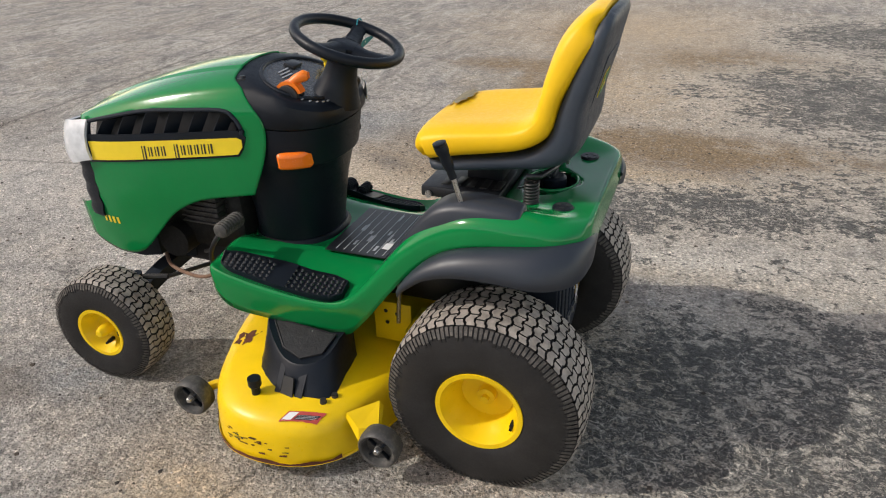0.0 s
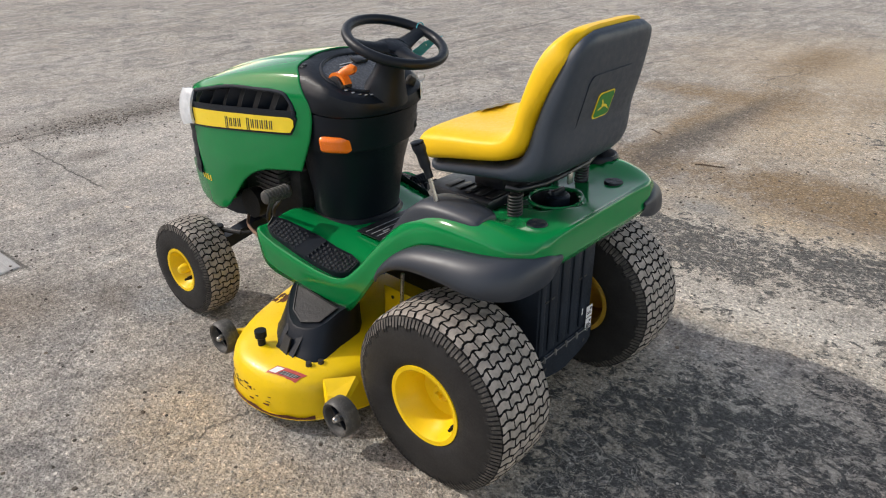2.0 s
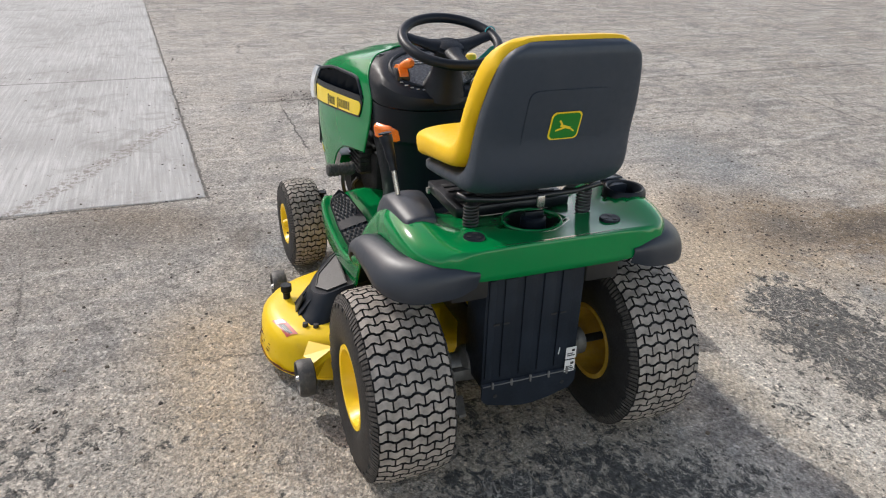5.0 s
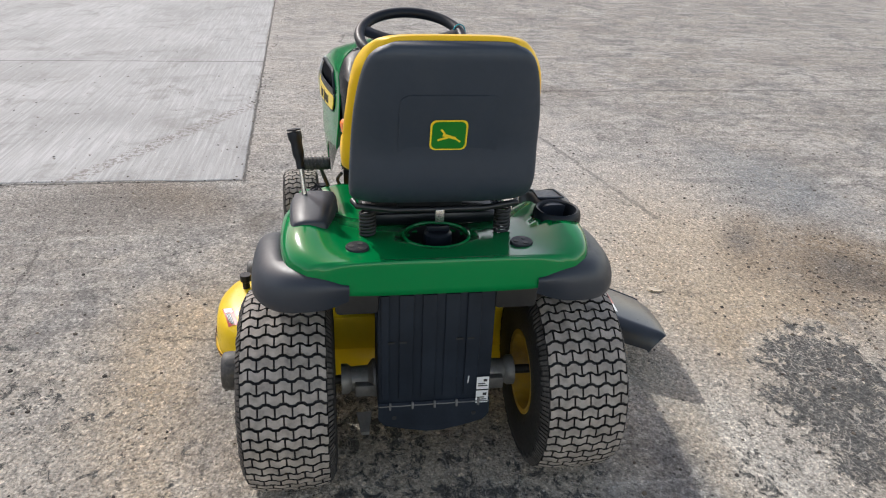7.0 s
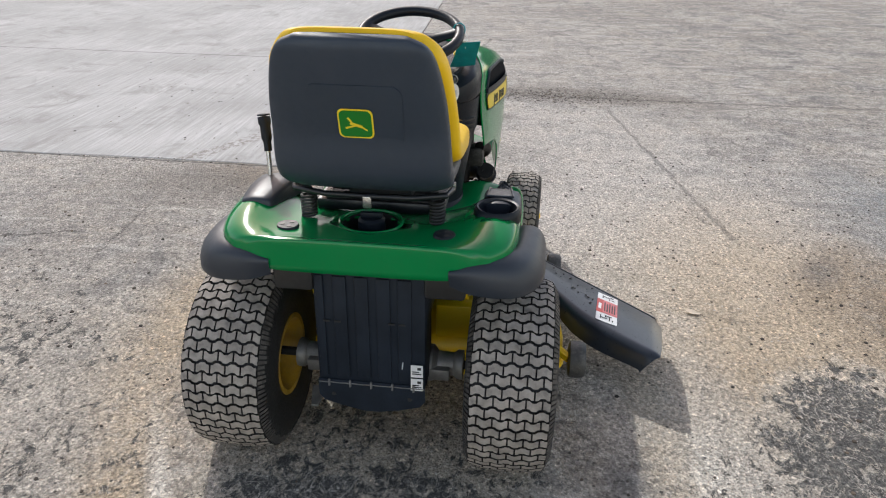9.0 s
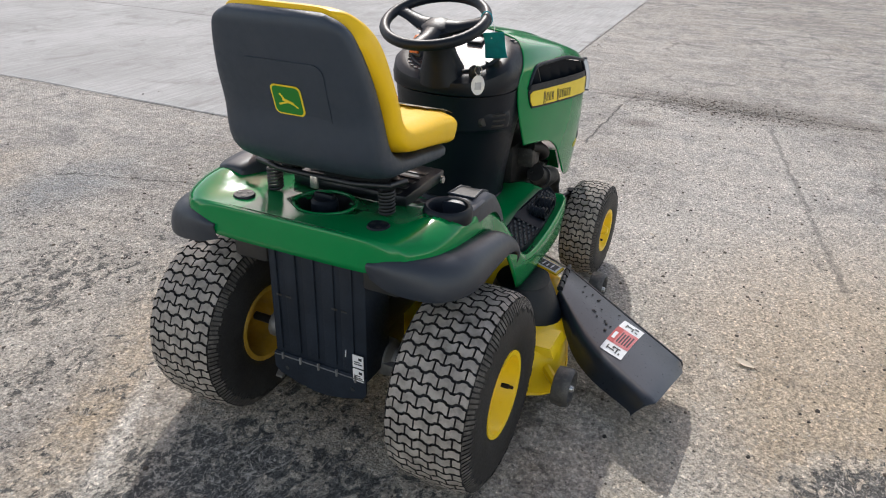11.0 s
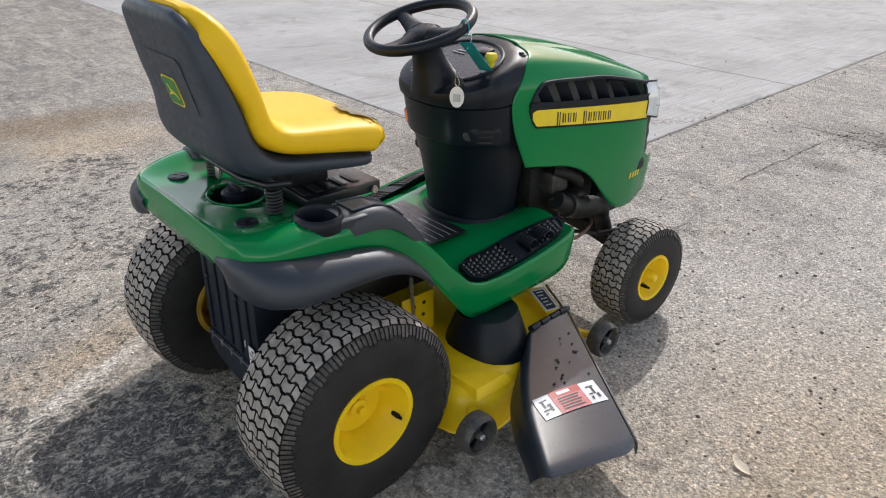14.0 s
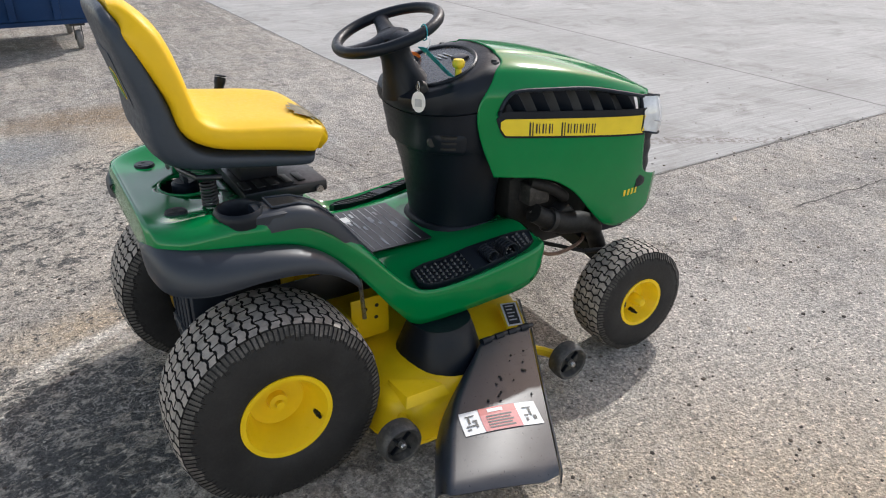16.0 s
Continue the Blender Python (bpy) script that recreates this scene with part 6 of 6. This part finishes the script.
warn = part("warning_sticker", deck_patch(sticker_uv, 8, 6, 0.0025), RED_STICKER, deck, "red safety sticker with white and black fields")
part("sticker_field", deck_patch(sub_uv(0.05, 0.30, 0.12, 0.88), 4, 4, 0.0034), WHITE_STICKER, warn)
part("sticker_field", deck_patch(sub_uv(0.36, 0.95, 0.14, 0.62), 4, 4, 0.0034), INK, warn)
for k in range(3):
    part("print_bar", deck_patch(sub_uv(0.40, 0.90, 0.20 + 0.14 * k, 0.24 + 0.14 * k), 4, 2, 0.0042), INK_GREY, warn)
# rust and scuffs with ragged outlines
rnd = random.Random(11)


def ragged(cx, cy, r, lift=0.0022, stretch=1.0, turn=0.0):
    bm = bmesh.new()
    n = 18
    pts = []
    for k in range(n):
        a = k / n * math.tau
        q = r * rnd.uniform(0.55, 1.15)
        dx, dy = q * math.cos(a) * stretch, q * math.sin(a)
        x = cx + dx * math.cos(turn) - dy * math.sin(turn)
        y = cy + dx * math.sin(turn) + dy * math.cos(turn)
        pts.append((x, y, dome_z(x, y) + lift))
    c = bm.verts.new((cx, cy, dome_z(cx, cy) + lift))
    vs = [bm.verts.new(p) for p in pts]
    for k in range(n):
        bm.faces.new((c, vs[k], vs[(k + 1) % n]))
    return bm


part("rust_patch", ragged(0.782, 0.312, 0.040), RUST, deck)
part("rust_patch", ragged(0.748, 0.322, 0.030), RUST, deck)
part("rust_patch", ragged(0.738, 0.290, 0.022), RUST, deck)


def skirt_pt(i, z, out=0.0015):
    p = deck_ring[i % len(deck_ring)]
    d = (p - deck_c).normalized()
    off = interp(z, [(0.05, 0.004), (0.085, 0.0), (0.12, -0.004)])
    return p + d * (off + out) + Vector((0, 0, z))


for k in range(26):
    i = 17 + rnd.randrange(0, 8)
    z = rnd.gauss(0.098, 0.012)
    h = rnd.uniform(0.002, 0.007)
    a, b = skirt_pt(i, z), skirt_pt(i + 1, z)
    t0, t1 = sorted((rnd.random(), rnd.random()))
    p, q = a.lerp(b, t0), a.lerp(b, min(1, t1 + 0.25))
    part("scuff", plate([p, q, q + Vector((0, 0, h)), p + Vector((0, 0, h * 0.6))], 0.0006, 0.0002), RUST if k % 3 else INK, deck)
bm = bmesh.new()
rings = []
for i in range(8, 30):
    a = skirt_pt(i, 0.047, 0.0045)
    hgt = 0.006 + 0.010 * rnd.random()
    rings.append([a, a + Vector((0, 0, hgt))])
add_rings(bm, rings, closed=False)
part("rusted_lip", bm, RUST, deck, "rusted lower lip of the deck")


# ---- discharge chute ----
def chute_pt(u, v, out=0.0):
    """u from the front edge (0) over the crest (0.72) to the lowered rear edge (1); v from the hinge outwards."""
    front = Vector((0.757, -0.408, 0.208)).lerp(Vector((0.530, -0.845, 0.101)), v)
    crest = Vector(tuple(smooth_interp(v, [(0.0, a), (0.42, b), (1.0, c)]) for a, b, c in ((0.585, 0.400, 0.252), (-0.430, -0.588, -0.798), (0.224, 0.186, 0.153))))
    low = Vector(tuple(smooth_interp(v, [(0.0, a), (0.32, b), (1.0, c)]) for a, b, c in ((0.572, 0.378, 0.238), (-0.420, -0.545, -0.750), (0.190, 0.125, 0.098))))
    if u < 0.66:
        p = front.lerp(crest, u / 0.66)
        p.z += 0.006 * math.sin(math.pi * u / 0.66)
    else:
        t = (u - 0.66) / 0.34
        mid = crest.lerp(low, 0.35) + Vector((-0.014, 0.004, 0.020))
        p = crest * (1 - t) ** 2 + mid * 2 * t * (1 - t) + low * t * t
    if v > 0.93:
        k = (v - 0.93) / 0.07
        corner = max(0, 1 - u / 0.10) + max(0, (u - 0.55) / 0.45) * 0.6
        p -= (Vector((0.520, -0.848, 0)) - Vector((0.755, -0.398, 0))).normalized() * 0.020 * k * k * corner
        p.z -= 0.006 * k * k
    return p + Vector((0, 0, out))


chute = part("discharge_chute", sheet(lambda u, v: chute_pt(u, v), 36, 24, 0.005), CHUTE_BLACK, MOWER, "scuffed black plastic discharge chute", smooth=60)
part("chute_front_lip", sheet(lambda u, v: chute_pt(0, v) + Vector((0.004, -0.002, -0.028 * u)), 3, 20, 0.004), CHUTE_BLACK, chute)
part("hinge_rod", tube([(0.772, -0.404, 0.212), (0.680, -0.412, 0.222), (0.578, -0.424, 0.228)], 0.007, 10), BLACK_GLOSS, chute)
for k in range(4):
    c = Vector((0.752 - 0.048 * k, -0.405 - 0.006 * k, 0.214 + 0.004 * k))
    part("hinge_knuckle", tube([c, c + Vector((-0.030, -0.004, 0.003))], 0.010, 12), BLACK_PLASTIC, chute)


def chute_fit(x, y):
    """The (u, v) whose place lies over x, y."""
    best = None
    for i in range(0, 41):
        for j in range(0, 41):
            u, v = i / 40 * 0.7, j / 40
            p = chute_pt(u, v)
            d = (p.x - x) ** 2 + (p.y - y) ** 2
            if best is None or d < best[0]:
                best = (d, u, v)
    return best[1], best[2]


uv = [chute_fit(x, y) for x, y in ((0.386, -0.612), (0.604, -0.638), (0.592, -0.702), (0.372, -0.678))]


def decal_pt(s, t, lift):
    (a, b, c, d) = (Vector(p) for p in uv)
    q = (a * (1 - s) + b * s) * (1 - t) + (d * (1 - s) + c * s) * t
    return chute_pt(q.x, q.y, lift)


def decal(s0, s1, t0, t1, lift, ns=8, nt=4):
    return sheet(lambda u, v: decal_pt(s0 + (s1 - s0) * u, t0 + (t1 - t0) * v, lift), ns, nt, 0.0)


dec = part("warning_decal", decal(0, 1, 0, 1, 0.0020, 16, 6), WHITE_STICKER, chute, "faded red and white warning decal")
part("decal_field", decal(0.25, 0.73, 0.0, 0.30, 0.0030), RED_STICKER, dec)
part("decal_field", decal(0.25, 0.73, 0.30, 1.0, 0.0030), PINK_STICKER, dec)
for k in range(5):
    part("print_bar", decal(0.32, 0.65 - 0.03 * (k % 2), 0.36 + 0.12 * k, 0.42 + 0.12 * k, 0.0038), INK, dec)
part("print_bar", decal(0.36, 0.56, 0.08, 0.22, 0.0038), WHITE_STICKER, dec)
for s0, s1, t0, t1 in ((0.06, 0.18, 0.20, 0.25), (0.09, 0.115, 0.25, 0.55), (0.05, 0.17, 0.62, 0.68), (0.14, 0.20, 0.42, 0.50), (0.17, 0.195, 0.50, 0.76), (0.05, 0.10, 0.76, 0.82), (0.80, 0.92, 0.24, 0.29), (0.87, 0.895, 0.29, 0.62), (0.79, 0.85, 0.56, 0.62), (0.90, 0.94, 0.62, 0.80), (0.80, 0.83, 0.70, 0.84)):
    part("print_bar", decal(s0, s1, t0, t1, 0.0038, 4, 2), INK, dec)
for k in range(16):
    u, v = rnd.uniform(0.05, 0.5), rnd.uniform(0.15, 0.5)
    c = chute_pt(u, v, 0.003)
    part("dirt_fleck", box(c, (rnd.uniform(0.003, 0.010), rnd.uniform(0.003, 0.007), 0.003), Matrix.Rotation(rnd.uniform(0, 3), 3, "Z"), 0.001), INK, chute)
label_q = [Vector(p) for p in ((0.758, -0.259, 0.2105), (0.808, -0.273, 0.2095), (0.754, -0.383, 0.2075), (0.707, -0.374, 0.2085))]


def label_pt(u, v, lift):
    """On the small label plate: u along its length, v across."""
    return label_q[0].lerp(label_q[3], u).lerp(label_q[1].lerp(label_q[2], u), v) + Vector((0, 0, lift))


mount = part("label_plate", sheet(lambda u, v: label_pt(-0.06 + 1.12 * u, -0.10 + 1.2 * v, 0.0), 6, 4, 0.006), YELLOW_PAINT, deck, "yellow steel plate beside the chute hinge")
label = part("deck_label", sheet(lambda u, v: label_pt(u, v, 0.0012), 4, 4, 0.0), WHITE_STICKER, mount, "black label with a white border")
part("label_field", sheet(lambda u, v: label_pt(0.06 + 0.88 * u, 0.12 + 0.76 * v, 0.0018), 4, 4, 0.0), INK, label)
for k in range(5):
    part("print_bar", sheet(lambda u, v, k=k: label_pt(0.14 + 0.15 * k + 0.05 * u, 0.24 + (0.5 - 0.12 * (k % 2)) * v, 0.0024), 2, 2, 0.0), WHITE_STICKER, label)
part("hinge_rod", tube([label_pt(-0.05, 1.22, 0.004), label_pt(1.05, 1.22, 0.004)], 0.0045, 10), STEEL, deck, "thin bright hinge rod")


# ---- hanging tags ----
ring_c = Vector((0.548, -0.128, 0.880))
tag = tagged(new("key_tag"), "oval white metal key tag on a ring at the ignition", "key tag")
part("key_ring", tube([ring_c + Vector((0.004 * math.cos(a), 0.013 * math.cos(a), 0.013 * math.sin(a))) for a in [k / 20 * math.tau for k in range(20)]], 0.0014, 6, True), STEEL, tag)
bm = bmesh.new()
fr = [(0.020 * math.cos(k / 28 * math.tau), 0.029 * math.sin(k / 28 * math.tau)) for k in range(28)]
dirv, nrm = Vector((0.62, -0.78, 0)), Vector((-0.78, -0.62, 0.1)).normalized()
add_rings(bm, [[ring_c + Vector((0, 0, -0.042)) + dirv * a + Vector((0, 0, b)) + nrm * o for a, b in fr] for o in (-0.001, 0.001)])
part("tag_disc", bm, WHITE_STICKER, tag, "pale oval disc")
part("tag_print", plate([ring_c + Vector((0, 0, z)) + dirv * a + nrm * 0.0012 for a, z in ((-0.010, -0.055), (0.010, -0.055), (0.010, -0.034), (-0.010, -0.034))], 0.0004), INK_GREY, tag)

paper = tagged(new("paper_tag"), "teal cloth tag tied with a cord to the steering wheel rim", "tag")
knot = WC + (WU * math.cos(radians(-76)) + WV * math.sin(radians(-76))) * 0.145
loop = [knot + Vector((0, 0.017 * math.cos(a), 0.020 * math.sin(a))) for a in [k / 16 * math.tau for k in range(16)]]
part("cord", tube(loop, 0.0018, 6, True), TEAL, paper, "thin teal cord")
part("cord_tail", tube(catmull([knot + Vector((0.0, -0.016, -0.006)), knot + Vector((0.004, -0.024, -0.022)), Vector((0.552, -0.160, 0.970))], 4), 0.0012, 6), WHITE_STICKER, paper)


def tag_pt(u, v):
    """A limp card: u from its tied edge down, v across."""
    a, b = Vector((0.541, -0.138, 0.985)), Vector((0.530, -0.202, 0.990))
    c, d = Vector((0.620, -0.188, 0.912)), Vector((0.648, -0.108, 0.898))
    p = a.lerp(b, v).lerp(d.lerp(c, v), u)
    return p + Vector((-0.006, -0.004, 0.006)) * math.sin(u * 4.2 + v * 1.5)


part("tag_cloth", sheet(tag_pt, 14, 6, 0.0012), TEAL, paper)
for k in range(5):
    part("tag_line", sheet(lambda u, v, k=k: Vector(tag_pt(0.16 + 0.15 * k + 0.035 * u, 0.12 + 0.72 * v)) + Vector((-0.0018, -0.0008, 0.0018)), 2, 6, 0.0), TEAL_INK, paper)


# ---- blue steel skip on casters, at the back ----
skip = tagged(new("waste_skip"), "dark blue steel waste skip on grey casters", "waste skip")
SX, SY, SZ = 0.36, 5.68, 0.235
rings = []
for z, grow in ((SZ, 0.0), (SZ + 0.04, 0.0), (SZ + 0.05, 0.03), (SZ + 0.85, 0.16), (SZ + 0.87, 0.20), (SZ + 0.92, 0.20)):
    rings.append([(SX + grow, SY - grow, z), (SX + grow, SY + 1.1 + grow, z), (SX - 1.9 - grow, SY + 1.1 + grow, z), (SX - 1.9 - grow, SY - grow, z)])
bm = loft(rings)
bmesh.ops.bevel(bm, geom=bm.edges[:], offset=0.008, segments=2, affect="EDGES", profile=0.5)
hull = part("skip_hull", bm, BLUE_STEEL, skip, "dark blue painted steel")
for k in range(5):
    x = SX - 0.25 - 0.35 * k
    part("skip_rib", box((x, SY - 0.10, SZ + 0.45), (0.06, 0.04, 0.80), Matrix.Rotation(radians(9), 3, "X"), 0.006), BLUE_STEEL, skip)
for x, y in ((0.26, 5.76), (0.26, 6.66), (-1.38, 5.76), (-1.38, 6.66)):
    caster = part("caster", box((x, y, SZ - 0.012), (0.13, 0.11, 0.020), None, 0.004), STEEL_DARK, skip, "swivel caster")
    for s in (-1, 1):
        part("caster_fork", box((x + s * 0.032, y, 0.155), (0.006, 0.06, 0.150), None, 0.002), STEEL_DARK, caster)
    part("caster_wheel", lathe([(0.0, 0.026), (0.03, 0.026), (0.078, 0.024), (0.086, 0.016), (0.086, -0.016), (0.078, -0.024), (0.03, -0.026), (0.0, -0.026)], (x, y, 0.087), "x", 32), CASTER_GREY, caster)


# ---- litter on the yard ----
def dry_leaf(x, y, length, turn, curl, material=None, label="curled dry tan leaf on the concrete"):
    ob = tagged(new("dry_leaf"), label, "leaf", group="fallen leaves")

    def fn(u, v):
        w = math.sin(math.pi * min(1, u * 0.96 + 0.02)) ** 0.8 * length * 0.24
        return (length * (u - 0.5), (v - 0.5) * 2 * w, 0.003 + curl * (u - 0.35) ** 2 * length * 2 + abs(v - 0.5) * w * 0.7)
    blade = part("blade", sheet(fn, 10, 4, 0.0008), material or LEAF_TAN, ob)
    part("stalk", tube([(-length * 0.5, 0, 0.004), (-length * 0.68, 0.004, 0.003)], 0.0012, 6), TWIG_BROWN, ob)
    ob.location = (x, y, 0.0)
    ob.rotation_euler = (0, 0, radians(turn))


dry_leaf(0.778, -1.003, 0.062, 72, 0.22)
dry_leaf(2.35, 0.10, 0.035, 40, 0.3)
dry_leaf(1.62, -0.55, 0.022, 80, 0.2)


def twig(x, y, length, turn):
    ob = tagged(new("twig"), "thin brown twig lying on the concrete", "twig", group="fallen twigs")
    path = catmull([(-length / 2, 0, 0.004), (-length * 0.1, length * 0.04, 0.006), (length * 0.25, -length * 0.02, 0.005), (length / 2, length * 0.03, 0.004)], 4)
    part("stem", tube(path, 0.0035, 6), TWIG_BROWN, ob)
    ob.location = (x, y, 0)
    ob.rotation_euler = (0, 0, radians(turn))


twig(0.42, -2.35, 0.16, 20)
twig(0.95, -2.75, 0.10, -30)


def scatter(name, label, spots, count, rmin, rmax, material, seed):
    """Many small stones as one object."""
    rnd = random.Random(seed)
    verts, faces = [], []
    for _ in range(count):
        cx, cy, sx, sy, wgt = rnd.choices(spots, [s[4] for s in spots])[0]
        x, y = rnd.gauss(cx, sx), rnd.gauss(cy, sy)
        r = rmin + (rmax - rmin) * rnd.random() ** 3
        h = r * rnd.uniform(0.25, 0.5)
        base = len(verts)
        rot = rnd.random() * math.tau
        zb = 0.0045 if (x > 2.1 and y > 0.72) else 0.0
        for k in range(5):
            a = rot + k / 5 * math.tau
            q = r * rnd.uniform(0.7, 1.2)
            verts.append((x + q * math.cos(a), y + q * math.sin(a), zb - 0.001))
            verts.append((x + q * 0.75 * math.cos(a), y + q * 0.75 * math.sin(a), zb + h))
        for k in range(5):
            a, b = base + 2 * k, base + 2 * ((k + 1) % 5)
            faces.append((a, b, b + 1, a + 1))
        faces.append(tuple(base + 2 * k + 1 for k in range(5)))
    me = bpy.data.meshes.new(name)
    me.from_pydata(verts, [], faces)
    me.materials.append(material)
    tagged(new(name, me), label, "gravel", kind="stuff")


def stone_material():
    m, nt, p = mat_base("gravel_stones")
    geo = nt.nodes.new("ShaderNodeNewGeometry")
    c = ramp(nt, geo.outputs["Random Per Island"], [(0.0, (0.12, 0.11, 0.10)), (0.25, (0.30, 0.275, 0.24)), (0.7, (0.45, 0.41, 0.35)), (1.0, (0.62, 0.58, 0.52))])
    nt.links.new(c, p.inputs["Base Color"])
    p.inputs["Roughness"].default_value = 0.9
    return m


STONES = stone_material()
scatter("gravel", "loose grit and small stones strewn over the yard", [(1.0, 0.0, 2.0, 2.0, 5), (3.95, -0.6, 0.15, 0.45, 1.6), (1.2, -2.2, 0.5, 0.25, 1), (0.8, -1.0, 0.5, 0.3, 1), (0.5, 1.2, 0.8, 0.4, 1)], 16000, 0.0012, 0.0050, STONES, 5)


def crumb_material():
    m, nt, p = mat_base("soil_crumb")
    geo = nt.nodes.new("ShaderNodeNewGeometry")
    c = ramp(nt, geo.outputs["Random Per Island"], [(0.0, (0.035, 0.030, 0.026)), (0.6, (0.085, 0.070, 0.055)), (1.0, (0.16, 0.125, 0.09))])
    nt.links.new(c, p.inputs["Base Color"])
    p.inputs["Roughness"].default_value = 0.95
    return m


CRUMB = crumb_material()
scatter("soil_crumbs", "dark crumbs of soil and bark lying on the yard", [(1.6, -1.0, 1.6, 1.2, 5), (0.9, -1.9, 0.5, 0.3, 2), (3.95, -0.6, 0.13, 0.40, 6), (0.6, 1.2, 0.7, 0.5, 1), (3.5, 2.0, 1.2, 0.9, 0.6), (-0.3, -2.6, 0.9, 0.8, 1.5), (4.2, 0.74, 1.3, 0.03, 0.5), (2.07, 2.0, 0.02, 0.9, 0.3)], 5600, 0.0016, 0.0095, CRUMB, 11)
